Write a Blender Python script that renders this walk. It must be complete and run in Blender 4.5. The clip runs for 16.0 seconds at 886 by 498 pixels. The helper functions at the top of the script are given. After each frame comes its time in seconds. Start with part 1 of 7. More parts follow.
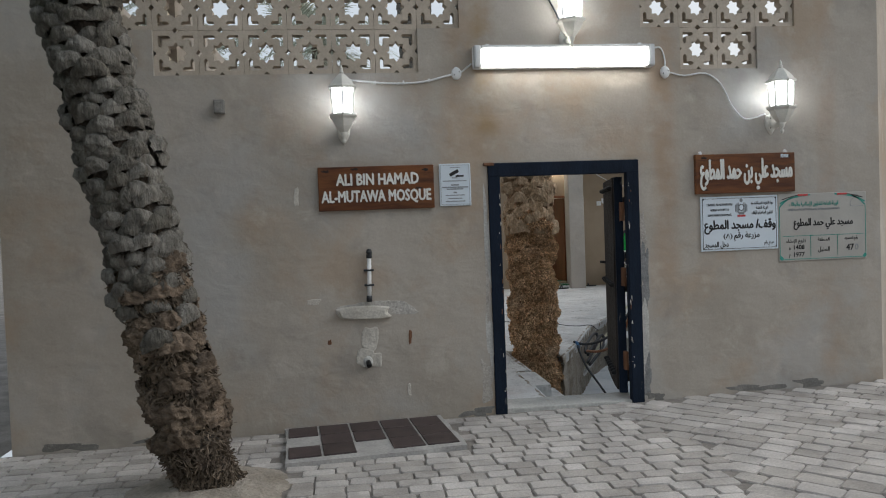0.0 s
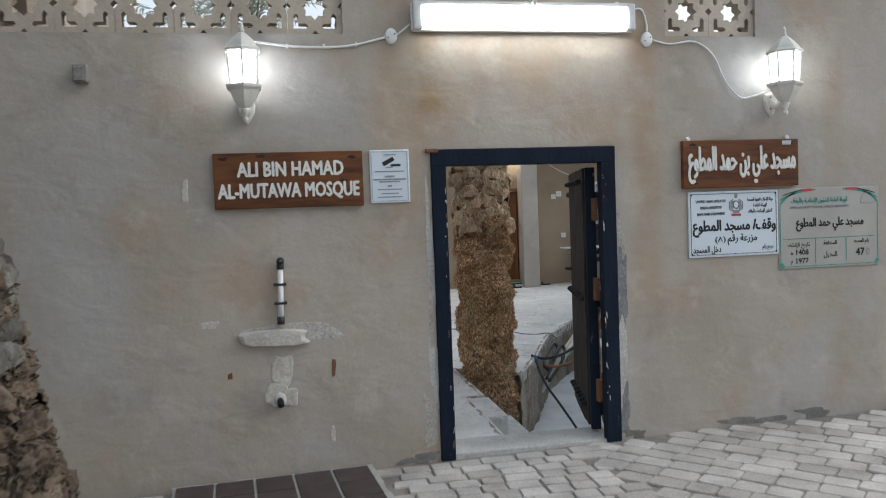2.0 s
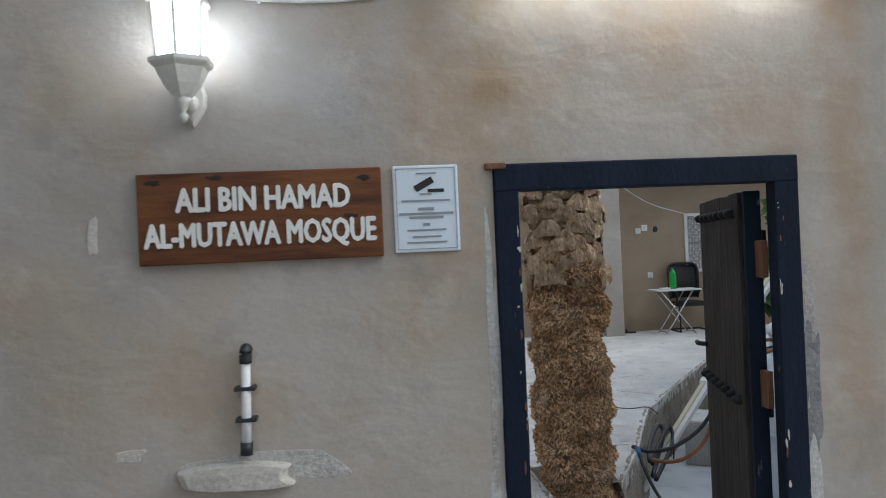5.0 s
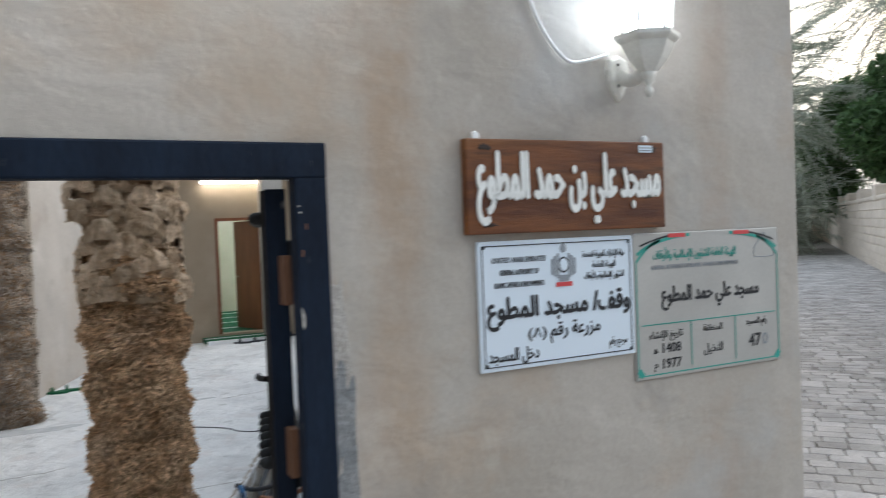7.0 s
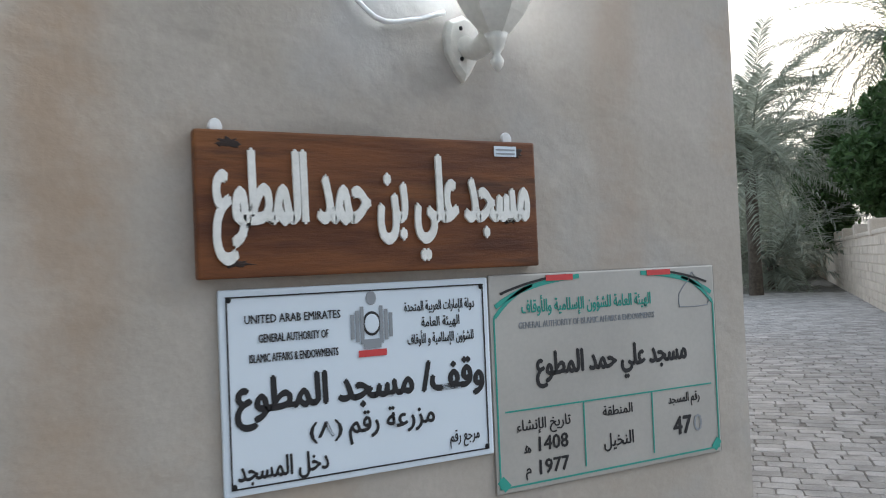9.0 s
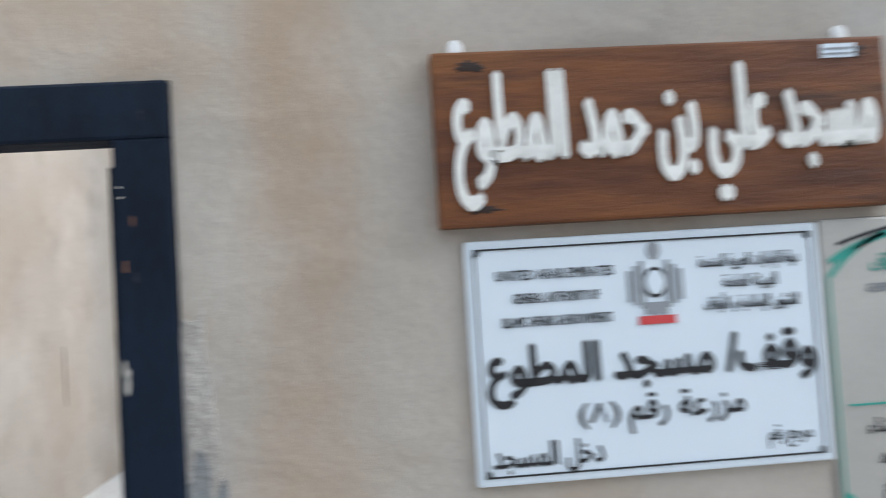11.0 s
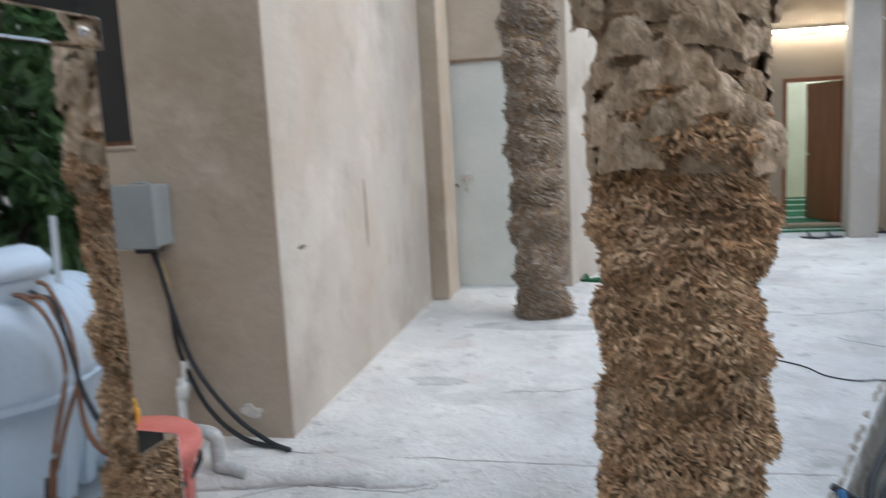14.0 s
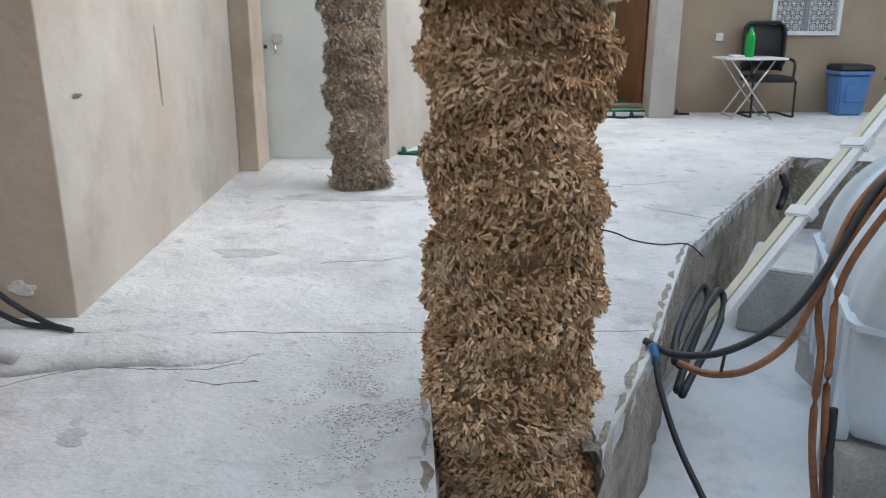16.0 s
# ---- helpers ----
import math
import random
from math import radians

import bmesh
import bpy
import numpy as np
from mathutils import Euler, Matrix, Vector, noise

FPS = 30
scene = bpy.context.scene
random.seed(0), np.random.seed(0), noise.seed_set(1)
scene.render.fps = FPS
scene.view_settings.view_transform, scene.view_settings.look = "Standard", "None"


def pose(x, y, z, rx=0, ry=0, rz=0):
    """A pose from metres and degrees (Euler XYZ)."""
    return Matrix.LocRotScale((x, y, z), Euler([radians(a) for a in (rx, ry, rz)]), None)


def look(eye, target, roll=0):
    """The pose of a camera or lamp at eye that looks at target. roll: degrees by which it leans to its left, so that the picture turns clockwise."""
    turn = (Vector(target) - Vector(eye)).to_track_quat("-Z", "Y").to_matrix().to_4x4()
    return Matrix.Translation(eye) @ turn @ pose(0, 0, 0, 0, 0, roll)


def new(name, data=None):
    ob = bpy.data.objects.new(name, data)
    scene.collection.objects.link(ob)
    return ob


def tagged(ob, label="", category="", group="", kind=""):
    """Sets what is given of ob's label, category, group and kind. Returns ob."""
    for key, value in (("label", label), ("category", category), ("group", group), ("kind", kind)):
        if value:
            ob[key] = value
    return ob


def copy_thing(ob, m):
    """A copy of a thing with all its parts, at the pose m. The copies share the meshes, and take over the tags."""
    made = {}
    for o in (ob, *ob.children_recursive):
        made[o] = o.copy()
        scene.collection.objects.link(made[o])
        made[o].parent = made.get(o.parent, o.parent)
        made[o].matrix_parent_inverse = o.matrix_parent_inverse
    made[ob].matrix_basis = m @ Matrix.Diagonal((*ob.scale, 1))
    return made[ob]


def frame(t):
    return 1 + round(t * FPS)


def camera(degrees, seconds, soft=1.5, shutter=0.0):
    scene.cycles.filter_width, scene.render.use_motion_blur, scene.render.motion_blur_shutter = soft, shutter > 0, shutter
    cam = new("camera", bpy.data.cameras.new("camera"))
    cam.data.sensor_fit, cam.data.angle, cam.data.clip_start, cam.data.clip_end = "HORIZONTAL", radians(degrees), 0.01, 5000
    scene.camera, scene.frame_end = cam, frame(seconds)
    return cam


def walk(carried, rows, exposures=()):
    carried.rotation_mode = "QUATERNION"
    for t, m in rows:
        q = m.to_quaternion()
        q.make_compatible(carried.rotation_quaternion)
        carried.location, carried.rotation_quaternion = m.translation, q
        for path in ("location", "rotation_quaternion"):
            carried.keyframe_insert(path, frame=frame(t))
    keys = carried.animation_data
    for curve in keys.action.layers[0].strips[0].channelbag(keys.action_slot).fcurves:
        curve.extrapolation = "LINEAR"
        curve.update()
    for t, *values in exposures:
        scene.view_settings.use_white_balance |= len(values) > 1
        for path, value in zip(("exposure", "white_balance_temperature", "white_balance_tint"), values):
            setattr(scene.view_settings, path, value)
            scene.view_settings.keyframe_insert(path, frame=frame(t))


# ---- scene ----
cam = camera(59.5, 16.0, soft=1.0, shutter=0.5)
PATH = [
    (0, (-1.013, 0.494, 1.4), (-0.771, 2.478, 1.334), -2.1),
    (0.5, (-0.933, 0.658, 1.373), (-0.694, 2.642, 1.284), -2.2),
    (1, (-0.879, 0.904, 1.397), (-0.684, 2.892, 1.293), -2.3),
    (1.5, (-0.884, 1.255, 1.442), (-0.562, 3.226, 1.331), -2.3),
    (2, (-0.774, 1.584, 1.451), (-0.405, 3.547, 1.359), -2.1),
    (2.5, (-0.702, 1.972, 1.413), (-0.415, 3.951, 1.373), -2.5),
    (3, (-0.672, 2.309, 1.527), (-0.423, 4.293, 1.475), -2.5),
    (5.5, (-0.266, 3.484, 1.529), (-0.066, 5.474, 1.537), -2.5),
    (6, (0.038, 3.624, 1.55), (0.486, 5.573, 1.538), -2.6),
    (6.5, (0.225, 3.728, 1.534), (0.947, 5.593, 1.501), -2.5),
    (7, (0.421, 3.929, 1.565), (1.335, 5.707, 1.516), -2.2),
    (7.5, (0.632, 4.047, 1.549), (1.675, 5.753, 1.54), -2.4),
    (8, (0.895, 4.165, 1.553), (1.886, 5.902, 1.604), -2.6),
    (10.5, (1.497, 4.693, 1.524), (2.149, 6.584, 1.544), -3.6),
    (11, (1.466, 4.705, 1.462), (1.613, 6.698, 1.544), -3.5),
    (11.5, (1.303, 4.822, 1.499), (1.134, 6.815, 1.503), -3.5),
    (12, (1.118, 5.027, 1.493), (0.702, 6.982, 1.438), -3.6),
    (12.5, (0.97, 5.261, 1.485), (0.179, 7.098, 1.448), -4.5),
    (13, (0.852, 5.448, 1.467), (-0.092, 7.208, 1.355), -4.7),
    (13.5, (0.696, 5.652, 1.45), (-0.076, 7.49, 1.286), -4.1),
    (14, (0.604, 5.81, 1.393), (0.193, 7.746, 1.109), -3.0),
    (14.5, (0.583, 5.849, 1.367), (0.395, 7.799, 0.963), -1.6),
    (15, (0.568, 5.85, 1.351), (0.51, 7.793, 0.881), -0.7),
    (15.5, (0.551, 5.893, 1.309), (0.54, 7.821, 0.777), -0.4),
    (16, (0.552, 6.06, 1.232), (0.615, 7.972, 0.648), 0.1),
]
EXPOSURES = [(0.0, 0.22, 6550, 10), (0.4, 0.56, 6550, 10), (1.0, 0.6, 6500, 10), (1.5, 0.62, 6450, 10), (3.0, 0.52, 6350, 10), (5.5, 0.64, 6200, 10), (7.5, 0.9, 6150, 10), (8.0, 0.68, 6100, 10), (10.5, 1.04, 6150, 10), (11.0, 1.2, 6150, 10), (12.0, 1.28, 6100, 10), (12.5, 1.5, 6080, 10), (13.0, 1.52, 6050, 10), (14.0, 1.2, 6000, 10), (14.7, 1.26, 6050, 10), (16.0, 1.3, 6100, 10)]
walk(cam, [(t, look(eye, target, roll)) for t, eye, target, roll in PATH], EXPOSURES)

# ---- world and light ----
world = bpy.data.worlds.new("evening_sky")
scene.world = world
world.use_nodes = True
wn = world.node_tree.nodes
sky = wn.new("ShaderNodeTexSky")
sky.sky_type, sky.sun_disc = "NISHITA", False
sky.sun_elevation, sky.sun_rotation = radians(24), radians(70)
sky.air_density, sky.dust_density, sky.ozone_density = 1.0, 6.0, 1.0
whiten = wn.new("ShaderNodeMixRGB")
whiten.inputs["Fac"].default_value = 0.75
whiten.inputs["Color2"].default_value = (4.25, 4.7, 5.15, 1)
world.node_tree.links.new(sky.outputs["Color"], whiten.inputs["Color1"])
world.node_tree.links.new(whiten.outputs["Color"], wn["Background"].inputs["Color"])
wn["Background"].inputs["Strength"].default_value = 0.14
sun = new("sun", bpy.data.lights.new("sun", "SUN"))
sun.data.energy, sun.data.angle, sun.data.color = 0.7, radians(35), (1.0, 0.98, 0.95)
sun.matrix_basis = look((12, 4, 9), (0, 8, 0))


# ---- materials ----
def surf(name, lo, hi, rough=0.85, scale=3.0, fine=70.0, bump=0.3, deep=0.006, metal=0.0, stain=None, stain_scale=0.8,
         stain_at=0.6, stretch=(1, 1, 1), vary=0.0, world_space=True, rough_vary=0.1, grain=0.25, grit=1.0, bands=(), relief=3.5, spec=0.5, wash=(), trowel=0.0):
    m = bpy.data.materials.new(name)
    m.use_nodes = True
    n, ln = m.node_tree.nodes, m.node_tree.links
    b = n["Principled BSDF"]
    if world_space:
        src = n.new("ShaderNodeNewGeometry").outputs["Position"]
    else:
        src = n.new("ShaderNodeTexCoord").outputs["Object"]
    mp = n.new("ShaderNodeMapping")
    mp.inputs["Scale"].default_value = stretch
    ln.new(src, mp.inputs["Vector"])

    def noise_tex(sc, detail, rg=0.55):
        t = n.new("ShaderNodeTexNoise")
        t.inputs["Scale"].default_value, t.inputs["Detail"].default_value, t.inputs["Roughness"].default_value = sc, detail, rg
        ln.new(mp.outputs["Vector"], t.inputs["Vector"])
        return t.outputs["Fac"]

    def ramp(fac, a, c, ca, cc):
        r = n.new("ShaderNodeValToRGB")
        r.color_ramp.elements[0].position, r.color_ramp.elements[1].position = a, c
        r.color_ramp.elements[0].color, r.color_ramp.elements[1].color = (*ca, 1), (*cc, 1)
        ln.new(fac, r.inputs["Fac"])
        return r.outputs["Color"]

    def mix(kind, fac, c1, c2):
        x = n.new("ShaderNodeMixRGB")
        x.blend_type = kind
        if isinstance(fac, float):
            x.inputs["Fac"].default_value = fac
        else:
            ln.new(fac, x.inputs["Fac"])
        ln.new(c1, x.inputs["Color1"])
        if isinstance(c2, tuple):
            x.inputs["Color2"].default_value = (*c2, 1)
        else:
            ln.new(c2, x.inputs["Color2"])
        return x.outputs["Color"]

    big, small = noise_tex(scale, 6), noise_tex(fine, 5, 0.65)
    col = ramp(big, 0.33, 0.67, lo, hi)
    g0, g1 = 1 - grain, 1 + grain * 0.5
    col = mix("MULTIPLY", 1.0, col, ramp(small, 0.3, 0.7, (g0,) * 3, (g1,) * 3))
    if stain:
        col = mix("MIX", ramp(noise_tex(stain_scale, 7, 0.6), stain_at, stain_at + 0.12, (0, 0, 0), (0.75,) * 3), col, stain)
    for tint, sc, start, soft, power in wash:
        # broad uneven washes of another tone
        col = mix("MIX", ramp(noise_tex(sc, 8, 0.62), start, start + soft, (0, 0, 0), (power,) * 3), col, tint)
    for x0, width, z0, z1, tint, power in bands:
        # an old ochre wash mark down the wall, broken up by noise
        sep = n.new("ShaderNodeSeparateXYZ")
        ln.new(src, sep.inputs[0])
        dx = n.new("ShaderNodeMath")
        dx.operation = "SUBTRACT"
        dx.inputs[1].default_value = x0
        ln.new(sep.outputs["X"], dx.inputs[0])
        ab = n.new("ShaderNodeMath")
        ab.operation = "ABSOLUTE"
        ln.new(dx.outputs[0], ab.inputs[0])
        fx = n.new("ShaderNodeMapRange")
        fx.interpolation_type = "SMOOTHSTEP"
        fx.inputs["From Min"].default_value, fx.inputs["From Max"].default_value = width * 0.2, width
        fx.inputs["To Min"].default_value, fx.inputs["To Max"].default_value = power, 0.0
        ln.new(ab.outputs[0], fx.inputs["Value"])
        fz = n.new("ShaderNodeMapRange")
        fz.interpolation_type = "SMOOTHSTEP"
        fz.inputs["From Min"].default_value, fz.inputs["From Max"].default_value = z0, z1
        ln.new(sep.outputs["Z"], fz.inputs["Value"])
        fm = n.new("ShaderNodeMath")
        fm.operation = "MULTIPLY"
        ln.new(fx.outputs["Result"], fm.inputs[0])
        ln.new(fz.outputs["Result"], fm.inputs[1])
        fn = n.new("ShaderNodeMath")
        fn.operation = "MULTIPLY"
        ln.new(fm.outputs[0], fn.inputs[0])
        nr = n.new("ShaderNodeMapRange")
        nr.inputs["From Min"].default_value, nr.inputs["From Max"].default_value = 0.38, 0.6
        ln.new(noise_tex(3.2, 6, 0.6), nr.inputs["Value"])
        ln.new(nr.outputs["Result"], fn.inputs[1])
        col = mix("MIX", fn.outputs[0], col, tint)
    if vary:
        oi = n.new("ShaderNodeObjectInfo")
        isl = n.new("ShaderNodeNewGeometry")
        add = n.new("ShaderNodeMath")
        add.operation = "ADD"
        ln.new(oi.outputs["Random"], add.inputs[0])
        ln.new(isl.outputs["Random Per Island"], add.inputs[1])
        fr = n.new("ShaderNodeMath")
        fr.operation = "FRACT"
        ln.new(add.outputs[0], fr.inputs[0])
        col = mix("MULTIPLY", 1.0, col, ramp(fr.outputs[0], 0.0, 1.0, (1 - vary, 1 - vary * 1.05, 1 - vary * 1.15), (1 + vary * 0.5,) * 3))
    ln.new(col, b.inputs["Base Color"])
    mr = n.new("ShaderNodeMapRange")
    mr.inputs["To Min"].default_value, mr.inputs["To Max"].default_value = max(rough - rough_vary, 0.02), min(rough + rough_vary, 1)
    ln.new(big, mr.inputs["Value"])
    ln.new(mr.outputs["Result"], b.inputs["Roughness"])
    b.inputs["Metallic"].default_value = metal
    b.inputs["Specular IOR Level"].default_value = spec
    if bump:
        ad = n.new("ShaderNodeMath")
        ad.operation = "MULTIPLY_ADD"
        ad.inputs[1].default_value = 2.5
        ln.new(noise_tex(scale * relief, 4), ad.inputs[0])
        gr = n.new("ShaderNodeMath")
        gr.operation = "MULTIPLY"
        gr.inputs[1].default_value = grit
        ln.new(small, gr.inputs[0])
        ln.new(gr.outputs[0], ad.inputs[2])
        height = ad.outputs[0]
        if trowel:
            # short flat strokes left by the float, in patches
            tm = n.new("ShaderNodeMapping")
            tm.inputs["Scale"].default_value, tm.inputs["Rotation"].default_value = (1.0, 1.0, 1.7), (0.2, 0.5, 0)
            ln.new(src, tm.inputs["Vector"])
            tn = n.new("ShaderNodeTexNoise")
            tn.inputs["Scale"].default_value, tn.inputs["Detail"].default_value, tn.inputs["Distortion"].default_value = 3.6, 2.5, 0.5
            ln.new(tm.outputs["Vector"], tn.inputs["Vector"])
            tr = n.new("ShaderNodeMapRange")
            tr.inputs["From Min"].default_value, tr.inputs["From Max"].default_value = 0.4, 0.64
            tr.inputs["To Max"].default_value = trowel
            ln.new(tn.outputs["Fac"], tr.inputs["Value"])
            ta = n.new("ShaderNodeMath")
            ta.operation = "ADD"
            ln.new(height, ta.inputs[0])
            ln.new(tr.outputs["Result"], ta.inputs[1])
            height = ta.outputs[0]
        bp = n.new("ShaderNodeBump")
        bp.inputs["Strength"].default_value, bp.inputs["Distance"].default_value = bump, deep
        ln.new(height, bp.inputs["Height"])
        ln.new(bp.outputs["Normal"], b.inputs["Normal"])
    return m


def plain(name, c, rough=0.5, metal=0.0, emit=0.0, emit_color=None):
    m = bpy.data.materials.new(name)
    m.use_nodes = True
    b = m.node_tree.nodes["Principled BSDF"]
    b.inputs["Base Color"].default_value, b.inputs["Roughness"].default_value, b.inputs["Metallic"].default_value = (*c, 1), rough, metal
    if emit:
        b.inputs["Emission Color"].default_value, b.inputs["Emission Strength"].default_value = (*(emit_color or c), 1), emit
    return m


M_PLASTER = surf("sand_plaster", (0.375, 0.335, 0.285), (0.46, 0.42, 0.37), 0.92, 1.4, 60, 0.3, 0.016, relief=1.9, spec=0.2, grain=0.07, grit=0.25, trowel=0.5,
                 wash=[((0.40, 0.29, 0.195), 1.3, 0.5, 0.14, 0.5), ((0.42, 0.425, 0.42), 0.9, 0.5, 0.14, 0.6), ((0.27, 0.25, 0.225), 2.4, 0.57, 0.12, 0.45), ((0.56, 0.52, 0.465), 3.5, 0.56, 0.12, 0.4)],
                 bands=[(-0.16, 0.2, 0.9, 1.9, (0.36, 0.25, 0.16), 0.5), (1.33, 0.15, 0.5, 1.7, (0.37, 0.255, 0.165), 0.55), (2.62, 0.12, 0.0, 0.3, (0.38, 0.28, 0.2), 0.4), (0.0, 0.13, 1.95, 2.1, (0.30, 0.205, 0.105), 0.65)])
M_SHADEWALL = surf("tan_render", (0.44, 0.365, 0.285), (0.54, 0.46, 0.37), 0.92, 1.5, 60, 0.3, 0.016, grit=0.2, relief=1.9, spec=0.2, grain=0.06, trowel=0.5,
                   wash=[((0.33, 0.255, 0.18), 1.3, 0.5, 0.14, 0.5), ((0.62, 0.555, 0.465), 2.2, 0.54, 0.14, 0.45)])
M_PALEWALL = surf("pale_render", (0.41, 0.375, 0.335), (0.50, 0.465, 0.42), 0.92, 1.4, 60, 0.3, 0.016, grit=0.2, relief=1.9, spec=0.2, grain=0.06, trowel=0.5,
                  wash=[((0.42, 0.345, 0.275), 1.2, 0.5, 0.14, 0.5), ((0.33, 0.31, 0.285), 2.4, 0.55, 0.12, 0.45), ((0.60, 0.575, 0.54), 1.7, 0.54, 0.14, 0.45)])
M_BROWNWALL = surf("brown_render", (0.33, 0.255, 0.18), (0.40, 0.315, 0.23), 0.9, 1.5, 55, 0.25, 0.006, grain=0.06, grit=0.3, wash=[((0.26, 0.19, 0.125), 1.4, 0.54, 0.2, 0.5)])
M_LATTICE = surf("cast_plaster_lattice", (0.44, 0.38, 0.31), (0.54, 0.47, 0.39), 0.9, 3, 60, 0.25, 0.005, grain=0.12, vary=0.06)
M_CEMENT = surf("bare_cement", (0.40, 0.40, 0.38), (0.58, 0.57, 0.54), 0.9, 4, 60, 0.45, 0.008, stain=(0.30, 0.29, 0.27), stain_scale=2.0)
M_DARKCEMENT = surf("dirty_cement", (0.16, 0.155, 0.145), (0.27, 0.26, 0.24), 0.92, 5, 60, 0.5, 0.008)
M_SMEAR = surf("mortar_smear", (0.36, 0.345, 0.32), (0.56, 0.54, 0.50), 0.92, 7, 50, 0.5, 0.01)
M_FILM = surf("thin_cement_film", (0.35, 0.325, 0.29), (0.48, 0.45, 0.41), 0.92, 7, 50, 0.5, 0.01)
M_DARKFILM = surf("blue_grey_cement_film", (0.17, 0.18, 0.185), (0.30, 0.30, 0.295), 0.92, 7, 50, 0.5, 0.01)
M_CONCRETE = surf("white_concrete_floor", (0.695, 0.70, 0.695), (0.835, 0.835, 0.825), 0.88, 1.3, 55, 0.7, 0.03, grit=0.7, grain=0.1, trowel=0.8,
                  wash=[((0.50, 0.505, 0.50), 1.6, 0.51, 0.11, 0.6), ((0.38, 0.375, 0.36), 6.0, 0.59, 0.07, 0.5), ((0.90, 0.90, 0.89), 3.2, 0.54, 0.12, 0.55), ((0.62, 0.55, 0.515), 2.1, 0.57, 0.1, 0.4), ((0.36, 0.35, 0.335), 17.0, 0.64, 0.05, 0.5)])
M_PITWALL = surf("rough_concrete_side", (0.36, 0.31, 0.25), (0.52, 0.48, 0.42), 0.92, 5, 35, 0.8, 0.02, stain=(0.22, 0.18, 0.13), stain_scale=4, stain_at=0.52)
M_PITFLOOR = surf("pit_floor", (0.72, 0.76, 0.79), (0.88, 0.90, 0.92), 0.8, 2.0, 45, 0.3, 0.006, grain=0.06, grit=0.3, wash=[((0.54, 0.58, 0.61), 3.0, 0.53, 0.12, 0.55)])
M_PAVER = surf("tumbled_paver", (0.39, 0.37, 0.355), (0.60, 0.57, 0.545), 0.9, 3, 90, 0.6, 0.005, vary=0.24, grain=0.25, spec=0.3, stain=(0.31, 0.285, 0.265), stain_scale=2.5, stain_at=0.58)
M_JOINT = surf("sandy_joint", (0.17, 0.155, 0.14), (0.30, 0.275, 0.25), 0.95, 4, 80, 0.5, 0.006)
M_NAVY = surf("worn_navy_paint", (0.004, 0.009, 0.020), (0.009, 0.018, 0.036), 0.7, 6, 70, 0.4, 0.004, spec=0.18, stain=(0.26, 0.25, 0.235), stain_scale=16, stain_at=0.655, stretch=(1, 1, 0.35))
M_OLDWOOD = surf("weathered_dark_wood", (0.035, 0.03, 0.028), (0.085, 0.078, 0.072), 0.85, 5, 60, 0.6, 0.006, stretch=(6, 6, 0.6), vary=0.2, spec=0.2)
M_BLOCKWOOD = surf("raw_brown_wood", (0.13, 0.055, 0.025), (0.22, 0.10, 0.05), 0.75, 6, 60, 0.4, 0.004, stretch=(4, 4, 0.6))
M_SIGNWOOD = surf("varnished_brown_board", (0.075, 0.022, 0.007), (0.19, 0.066, 0.018), 0.5, 4, 60, 0.25, 0.003, stretch=(0.7, 3, 5), grain=0.15, spec=0.35,
                  wash=[((0.018, 0.008, 0.005), 2.2, 0.55, 0.12, 0.75), ((0.26, 0.11, 0.03), 1.6, 0.56, 0.16, 0.5)])
M_SCORCH = surf("scorched_wood", (0.008, 0.005, 0.004), (0.04, 0.018, 0.01), 0.7, 12, 80, 0.3, 0.002)
M_IRON = surf("black_iron", (0.01, 0.01, 0.012), (0.03, 0.03, 0.03), 0.5, 10, 80, 0.2, 0.002, metal=0.6)
M_WHITE = surf("white_paint", (0.72, 0.73, 0.73), (0.80, 0.81, 0.81), 0.45, 5, 60, 0.1, 0.002, grain=0.06)
M_LETTER = surf("raised_white_letter", (0.72, 0.72, 0.68), (0.82, 0.82, 0.78), 0.6, 9, 80, 0.15, 0.002, grain=0.1)
M_SHEETWHITE = plain("white_sign_sheet", (0.66, 0.735, 0.80), 0.35)
M_GREYSHEET = surf("brushed_grey_sign_sheet", (0.40, 0.385, 0.355), (0.46, 0.445, 0.41), 0.4, 3, 90, 0.05, 0.001, metal=0.2, grain=0.05)
M_BLACK = plain("black_print", (0.012, 0.012, 0.014), 0.5)
M_TEAL = plain("teal_print", (0.03, 0.30, 0.24), 0.5)
M_RED = plain("red_print", (0.55, 0.05, 0.05), 0.5)
M_GREYPRINT = plain("grey_print", (0.25, 0.27, 0.29), 0.5)
M_LAMPWHITE = surf("cream_cast_lamp_body", (0.62, 0.61, 0.56), (0.74, 0.73, 0.68), 0.45, 8, 60, 0.1, 0.002, grain=0.1)
M_LAMPGLASS = plain("lit_frosted_glass", (0.9, 0.93, 0.95), 0.4, 0, 4.6, (0.93, 0.97, 1.0))
M_TUBE = plain("lit_diffuser", (0.9, 0.92, 0.9), 0.4, 0, 10.0, (1.0, 0.98, 0.92))
M_CLEAR = plain("grey_clear_plastic", (0.55, 0.57, 0.58), 0.25)
M_STEEL = plain("polished_steel", (0.90, 0.92, 0.94), 0.02, 1.0)
M_BROWNSTEEL = surf("brown_tinted_steel", (0.27, 0.20, 0.15), (0.40, 0.31, 0.24), 0.3, 3, 60, 0.05, 0.001, metal=0.7, grain=0.08, stretch=(9, 9, 0.4))
M_GREYBOX = surf("grey_enamel", (0.27, 0.30, 0.31), (0.32, 0.35, 0.36), 0.4, 4, 60, 0.08, 0.002, grain=0.08)
M_DARKGLASS = plain("dark_window_glass", (0.02, 0.022, 0.024), 0.08)
